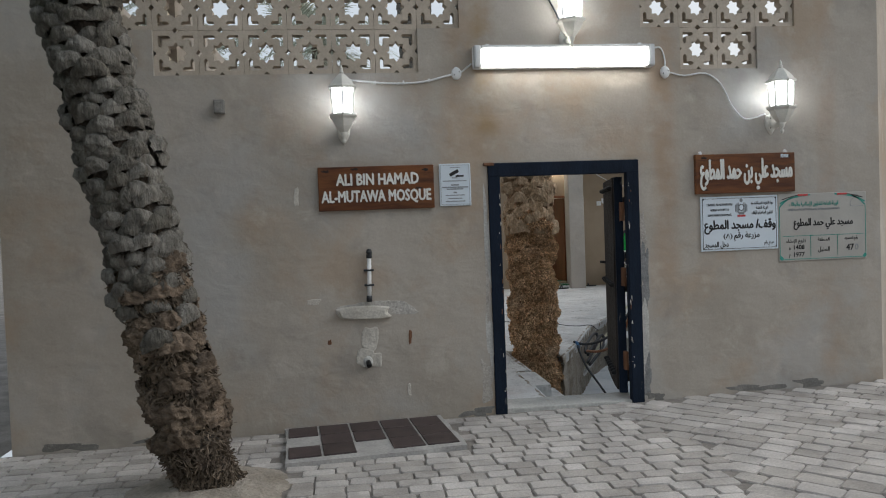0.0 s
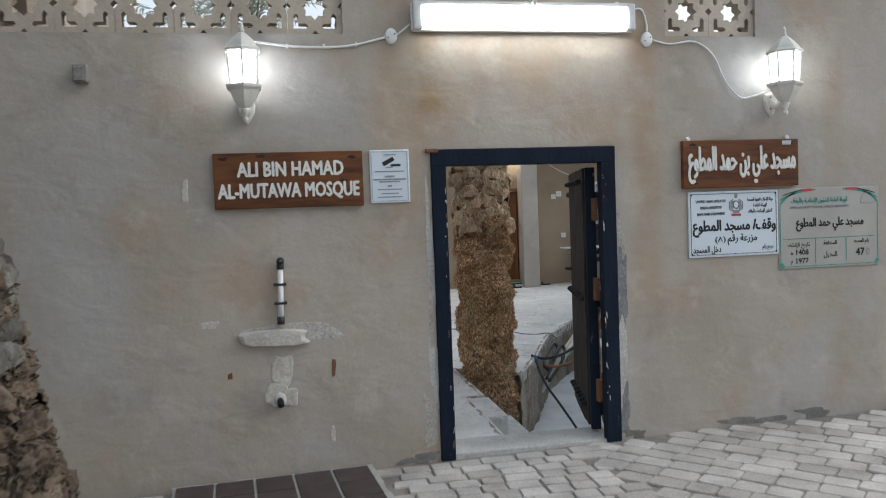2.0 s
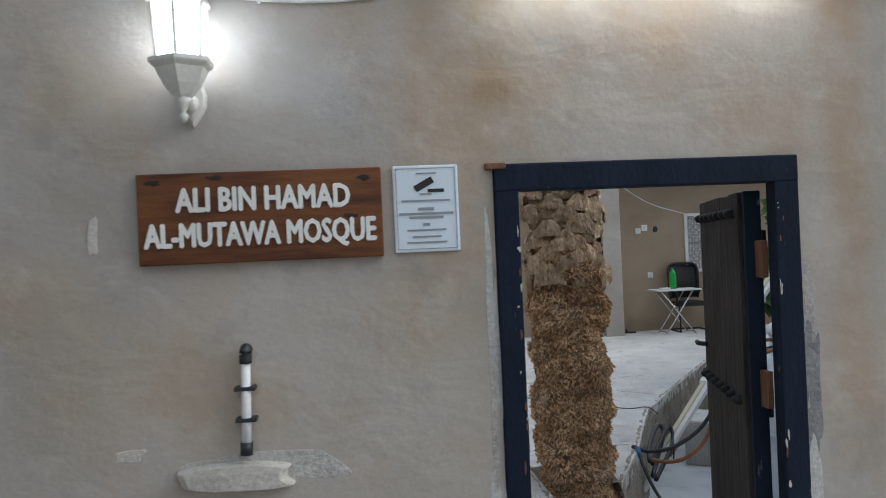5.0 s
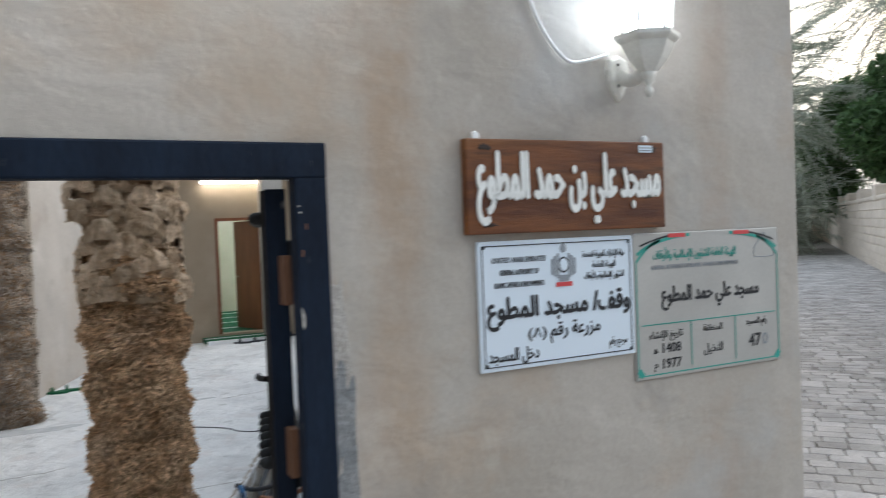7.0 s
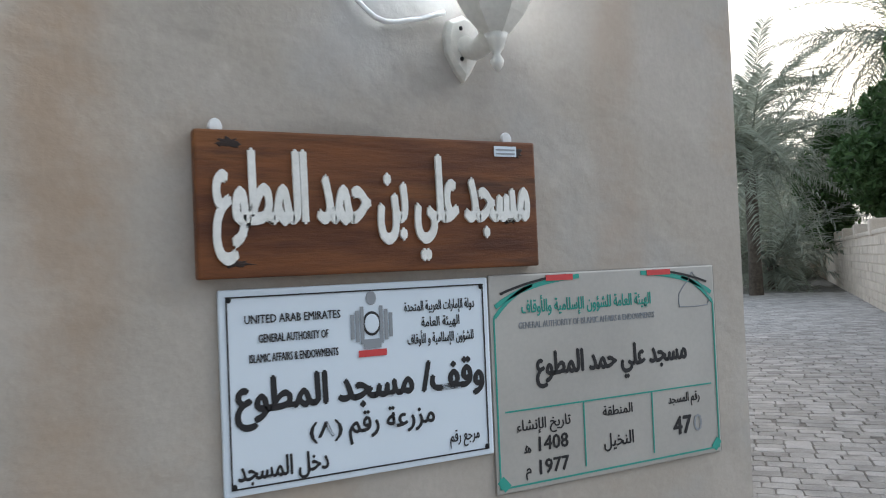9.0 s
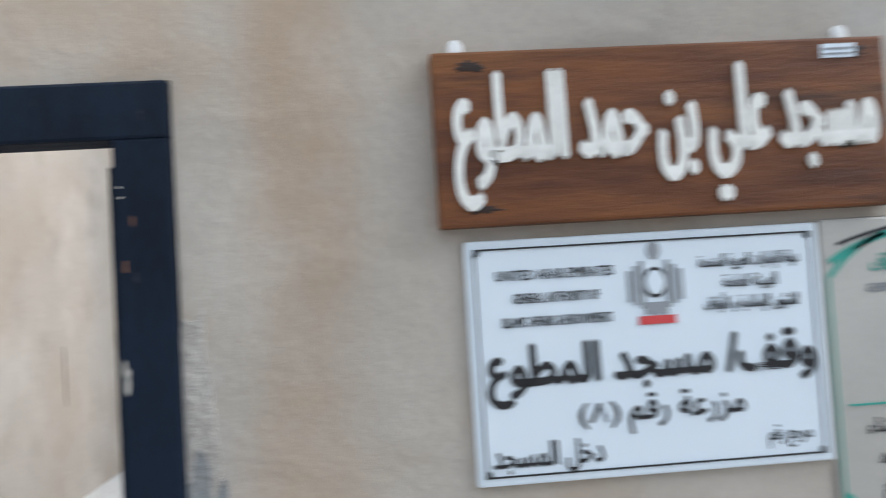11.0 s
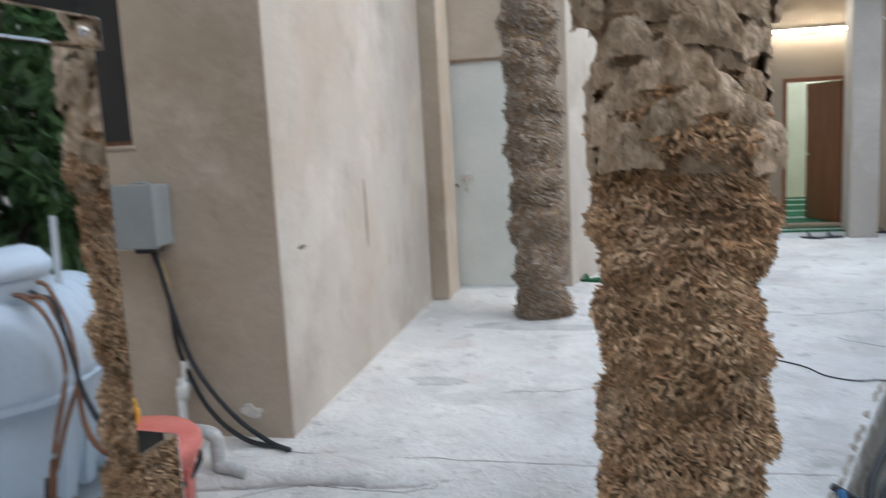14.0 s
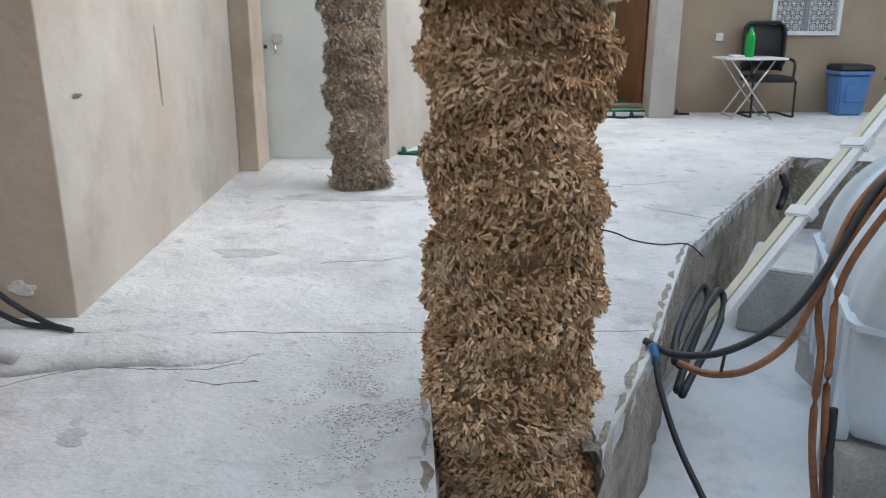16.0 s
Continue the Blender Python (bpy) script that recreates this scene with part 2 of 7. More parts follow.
M_PVC = surf("white_pvc", (0.70, 0.71, 0.70), (0.80, 0.80, 0.79), 0.4, 8, 60, 0.05, 0.001, grain=0.08)
M_GREYPVC = surf("grey_pvc", (0.42, 0.44, 0.45), (0.55, 0.56, 0.56), 0.5, 8, 60, 0.1, 0.001)
M_RUBBER = surf("black_rubber", (0.012, 0.014, 0.018), (0.03, 0.034, 0.04), 0.5, 12, 60, 0.1, 0.001)
M_ORANGEHOSE = surf("brown_orange_hose", (0.20, 0.075, 0.03), (0.38, 0.17, 0.08), 0.45, 8, 60, 0.1, 0.001)
M_BLUEFIT = plain("blue_fitting", (0.03, 0.15, 0.35), 0.4)
M_TANK = surf("pale_blue_polyethylene", (0.70, 0.79, 0.88), (0.76, 0.84, 0.92), 0.4, 2, 40, 0.06, 0.002, grain=0.05)
M_REDPLASTIC = surf("faded_red_plastic", (0.58, 0.15, 0.13), (0.72, 0.24, 0.20), 0.5, 5, 60, 0.1, 0.002, grain=0.12)
M_YELLOW = surf("yellow_plastic", (0.70, 0.38, 0.01), (0.80, 0.46, 0.03), 0.4, 6, 60, 0.05, 0.001, grain=0.08)
M_BLUEPLASTIC = surf("blue_plastic", (0.08, 0.20, 0.48), (0.12, 0.27, 0.56), 0.4, 5, 60, 0.05, 0.001, grain=0.08)
M_WHITEDOOR = surf("cream_metal_door", (0.60, 0.62, 0.58), (0.70, 0.71, 0.67), 0.55, 2, 50, 0.1, 0.002, stain=(0.45, 0.42, 0.36), stain_scale=3, stain_at=0.72, grain=0.06)
M_BROWNDOOR = surf("brown_flush_door", (0.17, 0.055, 0.022), (0.24, 0.085, 0.035), 0.45, 3, 60, 0.1, 0.002, stretch=(5, 5, 0.6), grain=0.12)
M_GREENCARPET = surf("green_carpet", (0.006, 0.09, 0.035), (0.012, 0.14, 0.06), 0.95, 8, 120, 0.6, 0.006)
M_CREAMROOM = surf("cream_room_paint", (0.62, 0.60, 0.46), (0.70, 0.68, 0.54), 0.8, 2, 50, 0.05, 0.002, grain=0.05)
M_MESHBLACK = surf("black_chair_mesh", (0.012, 0.012, 0.014), (0.025, 0.025, 0.028), 0.7, 20, 120, 0.2, 0.002)
M_GREENBOTTLE = plain("green_bottle_plastic", (0.01, 0.35, 0.06), 0.15)
M_CHROME = plain("chrome", (0.7, 0.7, 0.7), 0.15, 1.0)
M_FIBRE = surf("brown_palm_fibre", (0.58, 0.36, 0.20), (0.96, 0.71, 0.47), 0.95, 9, 60, 0.5, 0.006, vary=0.6, grain=0.3, wash=[((0.66, 0.55, 0.44), 4.0, 0.52, 0.16, 0.45), ((0.50, 0.26, 0.11), 3.0, 0.53, 0.16, 0.6)])
M_FIBREGREY = surf("grey_palm_fibre", (0.30, 0.245, 0.20), (0.55, 0.47, 0.39), 0.95, 9, 60, 0.5, 0.006, vary=0.45, grain=0.3)
M_FIBREDARK = surf("dark_palm_root_fibre", (0.08, 0.06, 0.045), (0.22, 0.175, 0.13), 0.95, 9, 60, 0.5, 0.006, vary=0.45, grain=0.3)
# near-black core: shade in the gaps between leaf bases, put into the colour
M_GAPSHADECORE = surf("trunk_core_gap_shade", (0.03, 0.024, 0.018), (0.075, 0.06, 0.046), 0.95, 14, 60, 0.8, 0.02)
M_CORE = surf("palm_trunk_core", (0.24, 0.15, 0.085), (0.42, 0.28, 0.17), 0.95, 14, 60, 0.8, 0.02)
M_BASETAN = surf("tan_cut_frond_base", (0.50, 0.355, 0.225), (0.88, 0.70, 0.52), 0.9, 12, 50, 0.8, 0.014, vary=0.3, stretch=(1.5, 1.5, 0.7), grain=0.3, wash=[((0.30, 0.19, 0.11), 9.0, 0.57, 0.1, 0.5)])
M_BASEBROWN = surf("brown_frayed_frond_base", (0.10, 0.075, 0.055), (0.26, 0.20, 0.15), 0.95, 8, 50, 0.8, 0.014, vary=0.4, grain=0.35)
M_BASEGREY = surf("grey_cut_frond_base", (0.115, 0.11, 0.098), (0.27, 0.26, 0.235), 0.9, 7, 60, 0.9, 0.012, vary=0.4, stretch=(3, 3, 0.7), grain=0.35, wash=[((0.085, 0.07, 0.055), 6.0, 0.52, 0.12, 0.6)])
M_MUD = surf("mud_collar", (0.26, 0.23, 0.19), (0.40, 0.36, 0.31), 0.95, 5, 50, 0.7, 0.015)
M_DARKTILE = surf("dark_brown_floor_tile", (0.045, 0.032, 0.032), (0.085, 0.062, 0.06), 0.55, 12, 80, 0.15, 0.002, vary=0.15)
M_PALETILE = surf("worn_pale_tile", (0.36, 0.35, 0.34), (0.46, 0.45, 0.43), 0.8, 8, 60, 0.2, 0.003)
M_LEAF = surf("green_leaf", (0.07, 0.145, 0.05), (0.16, 0.26, 0.10), 0.5, 3, 40, 0, vary=0.5)
M_FROND = surf("grey_green_frond", (0.33, 0.36, 0.29), (0.50, 0.53, 0.44), 0.6, 3, 40, 0, vary=0.35)
for leafy in (M_LEAF, M_FROND):
    # thin leaves pass part of the light
    nt = leafy.node_tree
    pb = nt.nodes["Principled BSDF"]
    tl, mx = nt.nodes.new("ShaderNodeBsdfTranslucent"), nt.nodes.new("ShaderNodeMixShader")
    mx.inputs["Fac"].default_value = 0.5
    nt.links.new(pb.inputs["Base Color"].links[0].from_socket, tl.inputs["Color"])
    nt.links.new(pb.outputs["BSDF"], mx.inputs[1])
    nt.links.new(tl.outputs["BSDF"], mx.inputs[2])
    nt.links.new(mx.outputs["Shader"], nt.nodes["Material Output"].inputs["Surface"])
M_BARK = surf("bark", (0.08, 0.06, 0.045), (0.16, 0.13, 0.10), 0.95, 8, 60, 0.6, 0.01)
M_LANEWALL = surf("cream_lane_wall", (0.64, 0.54, 0.44), (0.76, 0.66, 0.55), 0.9, 2.5, 40, 0.4, 0.012, grain=0.12, wash=[((0.50, 0.40, 0.31), 0.9, 0.54, 0.18, 0.5)], vary=0.08)
M_ROPE = surf("yellow_rope", (0.45, 0.33, 0.14), (0.58, 0.44, 0.20), 0.9, 20, 100, 0.3, 0.002)
M_PATCHW = surf("bare_white_patch", (0.48, 0.45, 0.40), (0.64, 0.61, 0.55), 0.9, 8, 60, 0.4, 0.006, wash=[((0.36, 0.32, 0.27), 9.0, 0.56, 0.12, 0.5)])


# ---- building helpers ----
def part(name, bm, material, parent=None, label="", smooth=False):
    me = bpy.data.meshes.new(name)
    bm.normal_update()
    bm.to_mesh(me)
    bm.free()
    return link(name, me, material, parent, label, smooth)


def link(name, me, material, parent=None, label="", smooth=False):
    if not me.materials:
        me.materials.append(material)
    if smooth:
        for p in me.polygons:
            p.use_smooth = True
    ob = new(name, me)
    if parent is not None:
        ob.parent = parent
        if parent.parent is None and parent.type == "EMPTY":
            ob.matrix_parent_inverse = parent.matrix_basis.inverted()
    if label:
        ob["label"] = label
    return ob


def thing(name, label, category, at=(0, 0, 0), group="", kind="", turn=0.0):
    e = new(name)
    e.empty_display_size = 0.1
    e.matrix_basis = pose(*at, 0, 0, turn)
    return tagged(e, label, category, group, kind)


def box(bm, x0, y0, z0, x1, y1, z1, bev=0.0, m=None):
    r = bmesh.ops.create_cube(bm, size=1.0, matrix=Matrix.Translation(((x0 + x1) / 2, (y0 + y1) / 2, (z0 + z1) / 2)) @ Matrix.Diagonal((abs(x1 - x0), abs(y1 - y0), abs(z1 - z0), 1)))
    vs = r["verts"]
    if bev:
        es = list({e for v in vs for e in v.link_edges})
        out = bmesh.ops.bevel(bm, geom=es, offset=bev, segments=2, affect="EDGES", profile=0.6)
        vs = list({v for f in out["faces"] for v in f.verts} | {v for v in vs if v.is_valid})
    if m is not None:
        bmesh.ops.transform(bm, matrix=m, verts=[v for v in vs if v.is_valid])
    return bm


def boxes(*items, bev=0.0):
    bm = bmesh.new()
    for it in items:
        box(bm, *it, bev=bev)
    return bm


def ring_mesh(bm, rings, close=True):
    """Skin a list of equal closed loops of points; close caps both ends."""
    loops = [[bm.verts.new(p) for p in r] for r in rings]
    k = len(loops[0])
    for a, b in zip(loops, loops[1:]):
        for i in range(k):
            bm.faces.new((a[i], a[(i + 1) % k], b[(i + 1) % k], b[i]))
    if close:
        bm.faces.new(loops[0][::-1])
        bm.faces.new(loops[-1])
    return bm


def lathe(profile, n=24, at=(0, 0, 0), bm=None, phase=0.0):
    bm = bm or bmesh.new()
    rings = [[(at[0] + r * math.cos(phase + 2 * math.pi * i / n), at[1] + r * math.sin(phase + 2 * math.pi * i / n), at[2] + z) for i in range(n)] for r, z in profile]
    return ring_mesh(bm, rings)


def tube(points, r, n=8, bm=None, smooth=4):
    """A round hose or wire through the points."""
    bm = bm or bmesh.new()
    P = [Vector(p) for p in points]
    if smooth > 1 and len(P) > 2:
        Q = []
        E = [2 * P[0] - P[1]] + P + [2 * P[-1] - P[-2]]
        for i in range(1, len(E) - 2):
            for k in range(smooth):
                t = k / smooth
                a, b, c, d = E[i - 1], E[i], E[i + 1], E[i + 2]
                Q.append(0.5 * (2 * b + (c - a) * t + (2 * a - 5 * b + 4 * c - d) * t * t + (3 * b - a - 3 * c + d) * t ** 3))
        P = Q + [P[-1]]
    up = Vector((0.13, 0.29, 0.95))
    rings = []
    for i, p in enumerate(P):
        d = (P[min(i + 1, len(P) - 1)] - P[max(i - 1, 0)]).normalized()
        a = d.cross(up)
        a = a.normalized() if a.length > 0.05 else d.cross(Vector((1, 0, 0))).normalized()
        b = d.cross(a)
        rings.append([p + r * (a * math.cos(2 * math.pi * k / n) + b * math.sin(2 * math.pi * k / n)) for k in range(n)])
    return ring_mesh(bm, rings)


def wall_cells(xs, zs, y0, y1, holes):
    """A thick wall in the xz plane on a grid of cells; holes are (x0, z0, x1, z1) rectangles that go through."""
    bm = bmesh.new()
    nx, nz = len(xs) - 1, len(zs) - 1

    def solid(i, k):
        if not (0 <= i < nx and 0 <= k < nz):
            return False
        cx, cz = (xs[i] + xs[i + 1]) / 2, (zs[k] + zs[k + 1]) / 2
        return not any(a < cx < c and b < cz < d for a, b, c, d in holes)
    cache = {}

    def v(x, y, z):
        key = (round(x, 4), round(y, 4), round(z, 4))
        if key not in cache:
            cache[key] = bm.verts.new(key)
        return cache[key]
    for i in range(nx):
        for k in range(nz):
            if not solid(i, k):
                continue
            a, c, b, d = xs[i], xs[i + 1], zs[k], zs[k + 1]
            bm.faces.new((v(a, y0, b), v(c, y0, b), v(c, y0, d), v(a, y0, d)))
            bm.faces.new((v(a, y1, b), v(a, y1, d), v(c, y1, d), v(c, y1, b)))
            if not solid(i - 1, k):
                bm.faces.new((v(a, y0, b), v(a, y0, d), v(a, y1, d), v(a, y1, b)))
            if not solid(i + 1, k):
                bm.faces.new((v(c, y0, b), v(c, y1, b), v(c, y1, d), v(c, y0, d)))
            if not solid(i, k - 1):
                bm.faces.new((v(a, y0, b), v(a, y1, b), v(c, y1, b), v(c, y0, b)))
            if not solid(i, k + 1):
                bm.faces.new((v(a, y0, d), v(c, y0, d), v(c, y1, d), v(a, y1, d)))
    return bm


def flat_curve(name, loops, depth):
    """A plate in the xz plane with holes, from closed loops of (x, z), thickness depth, front at y = 0, as a mesh."""
    cu = bpy.data.curves.new(name, "CURVE")
    cu.dimensions, cu.fill_mode, cu.extrude = "2D", "BOTH", depth / 2
    for lp in loops:
        sp = cu.splines.new("POLY")
        sp.points.add(len(lp) - 1)
        for p, (x, z) in zip(sp.points, lp):
            p.co = (x, z, 0, 1)
        sp.use_cyclic_u = True
    return curve_mesh(name, cu, depth)


def curve_mesh(name, cu, depth):
    ob = new(name, cu)
    dg = bpy.context.evaluated_depsgraph_get()
    me = bpy.data.meshes.new_from_object(ob.evaluated_get(dg))
    bpy.data.objects.remove(ob)
    me.transform(Matrix.Translation((0, depth / 2, 0)) @ Matrix.Rotation(radians(90), 4, "X"))
    me.materials.clear()
    return me


ARABIC = {"ا": "ﺍﺎ", "أ": "ﺃﺄ", "إ": "ﺇﺈ", "ب": "ﺏﺐﺑﺒ", "ت": "ﺕﺖﺗﺘ", "ة": "ﺓﺔ", "ج": "ﺝﺞﺟﺠ", "ح": "ﺡﺢﺣﺤ", "خ": "ﺥﺦﺧﺨ", "د": "ﺩﺪ", "ر": "ﺭﺮ",
          "ز": "ﺯﺰ", "س": "ﺱﺲﺳﺴ", "ش": "ﺵﺶﺷﺸ", "ط": "ﻁﻂﻃﻄ", "ع": "ﻉﻊﻋﻌ", "ف": "ﻑﻒﻓﻔ", "ق": "ﻕﻖﻗﻘ", "ل": "ﻝﻞﻟﻠ", "م": "ﻡﻢﻣﻤ", "ن": "ﻥﻦﻧﻨ",
          "ه": "ﻩﻪﻫﻬ", "و": "ﻭﻮ", "ؤ": "ﺅﺆ", "ي": "ﻱﻲﻳﻴ", "ئ": "ﺉﺊﺋﺌ", "ء": "ﺀ"}


def arabic(s):
    """Joined letter forms in drawing order, for a font that draws from left to right."""
    out = []
    for i, c in enumerate(s):
        if c not in ARABIC:
            out.append({"(": ")", ")": "("}.get(c, c))
            continue
        f = ARABIC[c]
        before = i > 0 and len(ARABIC.get(s[i - 1], "")) == 4
        after = i + 1 < len(s) and s[i + 1] in ARABIC and s[i + 1] != "ء" and len(f) == 4
        out.append(f[min((1 if before else 0) + (2 if after else 0), len(f) - 1)])
    return "".join(reversed(out))


def writing(text, x, z, y, height, parent, material, width=0.0, depth=0.002, bold=0.0, name="lettering", label=""):
    """Raised letters on a wall that faces -y: centred at x, on the line z, front face at y."""
    cu = bpy.data.curves.new(name, "FONT")
    cu.body, cu.align_x, cu.size, cu.extrude = text, "CENTER", 1.0, depth / 2 / height
    cu.resolution_u = 2
    ob = new(name, cu)
    dg = bpy.context.evaluated_depsgraph_get()
    me = bpy.data.meshes.new_from_object(ob.evaluated_get(dg))
    bpy.data.objects.remove(ob)
    me.materials.clear()
    xs = [v.co.x for v in me.vertices]
    w = max(xs) - min(xs)
    mid = (max(xs) + min(xs)) / 2
    sx = width / w if width else height
    me.transform(Matrix.Translation((x, y + depth / 2, z)) @ Matrix.Rotation(radians(90), 4, "X") @ Matrix.Diagonal((sx, height, height, 1)) @ Matrix.Translation((-mid, 0, 0)))
    if bold:
        # heavier strokes: the same letters again, shifted by a hair to each side
        base = np.array([v.co[:] for v in me.vertices])
        polys = [list(p.vertices) for p in me.polygons]
        vs, fs = [], []
        b = bold * height
        for k, (dx, dz) in enumerate(((0, 0), (b, 0), (-b, 0), (0, b), (0, -b))):
            o = len(base) * k
            vs += (base + np.array((dx, 0.00012 * k, dz))).tolist()
            fs += [[q + o for q in f] for f in polys]
        me = bpy.data.meshes.new(name)
        me.from_pydata(vs, [], fs)
        me.update()
    return link(name, me, material, parent, label)


def setting(ob, label, category):
    return tagged(ob, label, category, kind="structure")


def ground_z(x):
    return 0.01 + 0.02 * max(-4.0, min(3.2, x))


# ---- ground and setting ----
def sheet(name, pts, z, material, label, category, thick=0.05):
    bm = bmesh.new()
    top = [bm.verts.new((x, y, z(x) if callable(z) else z)) for x, y in pts]
    bot = [bm.verts.new((v.co.x, v.co.y, v.co.z - thick)) for v in top]
    bm.faces.new(top)
    bm.faces.new(bot[::-1])
    for i in range(len(top)):
        j = (i + 1) % len(top)
        bm.faces.new((top[i], bot[i], bot[j], top[j]))
    bmesh.ops.recalc_face_normals(bm, faces=bm.faces)
    return setting(part(name, bm, material), label, category)


bm = bmesh.new()
gx = [-600, -60, -3.4, 3.2, 60, 600]
rows_ = [[bm.verts.new((x, y, ground_z(x) - 0.011)) for x in gx] for y in (-600, -40, 6.0)]
for a, b in zip(rows_, rows_[1:]):
    for i in range(len(gx) - 1):
        bm.faces.new((a[i], a[i + 1], b[i + 1], b[i]))
far = [bm.verts.new((x, 600, ground_z(x) - 0.011)) for x in (-600, -3.4)]
side = [bm.verts.new((-4.0, 6.0, ground_z(-4) - 0.035))]
bm.faces.new((rows_[2][0], rows_[2][1], rows_[2][2], far[1], far[0]))
right = [bm.verts.new((x, 600, ground_z(x) - 0.011)) for x in (560, 600)]
bm.faces.new((rows_[2][3], rows_[2][4], rows_[2][5], right[1], right[0]))
bmesh.ops.remove_doubles(bm, verts=bm.verts, dist=0.001)
bmesh.ops.recalc_face_normals(bm, faces=bm.faces)
if sum(f.normal.z for f in bm.faces) < 0:
    bmesh.ops.reverse_faces(bm, faces=bm.faces)
ground = setting(part("ground", bm, M_JOINT), "sandy lane ground with dark joints under the stone paving", "ground")

# front wall with the door opening and two stepped lattice openings
LX0, LX1, LZ0, LZ1, LZ2, CELL = -2.28, -0.47, 2.475, 2.785, 3.095, 0.3017
HOLES = [(0.0, -0.4, 1.127, 1.82), (LX0, LZ0, LX1, LZ1), (LX0 - CELL, LZ1, LX1 + CELL, LZ2),
         (1.475, LZ0, 1.475 + 2 * CELL, LZ1), (1.475 - CELL, LZ1, 1.475 + 3 * CELL, LZ2)]
xs = sorted({-3.32, 3.05, *[h[0] for h in HOLES], *[h[2] for h in HOLES]})
zs = sorted({-0.4, 3.7, *[h[3] for h in HOLES], LZ0})
wall_front = setting(part("wall_front", wall_cells(xs, zs, 6.0, 6.10, HOLES), M_PLASTER), "sand-coloured rough plastered mosque wall, stained beside the door", "wall")


def star(r0, r1, n=8):
    return [((r0 if i % 2 == 0 else r1) * math.cos(math.pi * i / n), (r0 if i % 2 == 0 else r1) * math.sin(math.pi * i / n)) for i in range(2 * n)]


def lattice_tile():
    h, d = CELL / 2 - 0.001, 0.021
    outer = [(-h, -h), (-d, -h), (0, -h + d), (d, -h), (h, -h), (h, -d), (h - d, 0), (h, d), (h, h), (d, h), (0, h - d), (-d, h), (-h, h), (-h, d), (-h + d, 0), (-h, -d)]
    c, w, a = 0.118, 0.027, 0.068
    ell = [(c, c), (c - a, c), (c - a - 0.014, c - w / 2), (c - a, c - w), (c - w, c - w), (c - w, c - a), (c - w / 2, c - a - 0.014), (c, c - a)]
    loops = [outer, star(0.072, 0.052)]
    for sx in (1, -1):
        for sz in (1, -1):
            loops.append([(x * sx, z * sz) for x, z in ell])
    return flat_curve("lattice_panel", loops, 0.075)


tile_mesh = lattice_tile()
for x0, z0, count in ((LX0, LZ0, 6), (LX0 - CELL, LZ1, 8), (1.475, LZ0, 2), (1.475 - CELL, LZ1, 4)):
    for i in range(count):
        t = link("lattice_panel", tile_mesh, M_LATTICE, wall_front)
        t.location = (x0 + (i + 0.5) * CELL, 6.022, (z0 + 0.155))
        t.scale = (1, 1, 1.027)


def wall_run(name, p, q, thick, z0, z1, material, label, side_left=True):
    """A straight wall from p to q on plan, its face on the line and its thickness to one side."""
    p, q = Vector((*p, 0)), Vector((*q, 0))
    d = (q - p).normalized()
    nrm = Vector((-d.y, d.x, 0)) * (thick if side_left else -thick)
    bm = bmesh.new()
    ring_mesh(bm, [[(v.x, v.y, z) for v in (p, q, q + nrm, p + nrm)] for z in (z0, z1)])
    bmesh.ops.recalc_face_normals(bm, faces=bm.faces)
    return setting(part(name, bm, material), label, "wall")


wall_run("wall_lane_side", (3.047, 6.003), (11.9, 15.5), 0.13, -0.2, 3.69, M_PLASTER, "sand-coloured plaster wall along the paved lane")
wall_run("wall_west_side", (-3.317, 6.132), (-3.317, 16.0), 0.15, -0.2, 3.69, M_PLASTER, "sand-coloured plaster side wall of the compound", False)

# courtyard floor: a raised slab with a notch round the near palm and a diagonal edge to the pit
FL = 0.03
U, V = Vector((0.504, 0.864)), Vector((0.864, -0.504))
slab = [(-3.2, 6.132), (0.46, 6.132), (0.48, 7.36), (0.60, 7.38), (0.585, 8.46), (1.06, 8.5), (1.075, 8.0), (1.225, 8.3), (1.45, 8.74), (1.74, 9.42), (2.0, 10.0), (2.12, 10.16), (2.35, 10.52), (3.81, 12.66),
        (5.6, 11.95), (9.5, 15.8), (-3.2, 15.8)]
floor = sheet("floor_courtyard", slab, FL, M_CONCRETE, "whitish rough concrete courtyard floor with cracks", "floor", 0.09)
E1 = [(0.46, 6.14), (0.48, 7.36), (0.60, 7.38), (0.585, 8.46), (1.06, 8.5), (1.075, 8.0), (1.225, 8.3), (1.45, 8.74), (1.74, 9.42), (2.0, 10.0), (2.12, 10.16), (2.35, 10.52), (3.81, 12.66), (5.6, 11.95)]
bm = bmesh.new()
rng = random.Random(4)
dense = []
for (ax, ay), (bx, by) in zip(E1, E1[1:]):
    k = max(2, int(math.hypot(bx - ax, by - ay) / 0.06))
    dense += [(ax + (bx - ax) * i / k, ay + (by - ay) * i / k) for i in range(k)]
dense.append(E1[-1])
levels = (-0.62, -0.45, -0.3, -0.15, -0.05, 0.012, 0.034)
grid = []
for z in levels:
    grid.append([bm.verts.new((x + rng.uniform(-0.012, 0.012) + (-0.02 if z > 0.02 else 0), y + rng.uniform(-0.012, 0.012), z + (rng.uniform(-0.006, 0.006) if z > 0 else 0))) for x, y in dense])
for a, b in zip(grid, grid[1:]):
    for i in range(len(dense) - 1):
        bm.faces.new((a[i], a[i + 1], b[i + 1], b[i]))
back = [bm.verts.new((v.co.x - 0.03, v.co.y + 0.01, 0.026)) for v in grid[-1]]
for i in range(len(dense) - 1):
    bm.faces.new((grid[-1][i], grid[-1][i + 1], back[i + 1], back[i]))
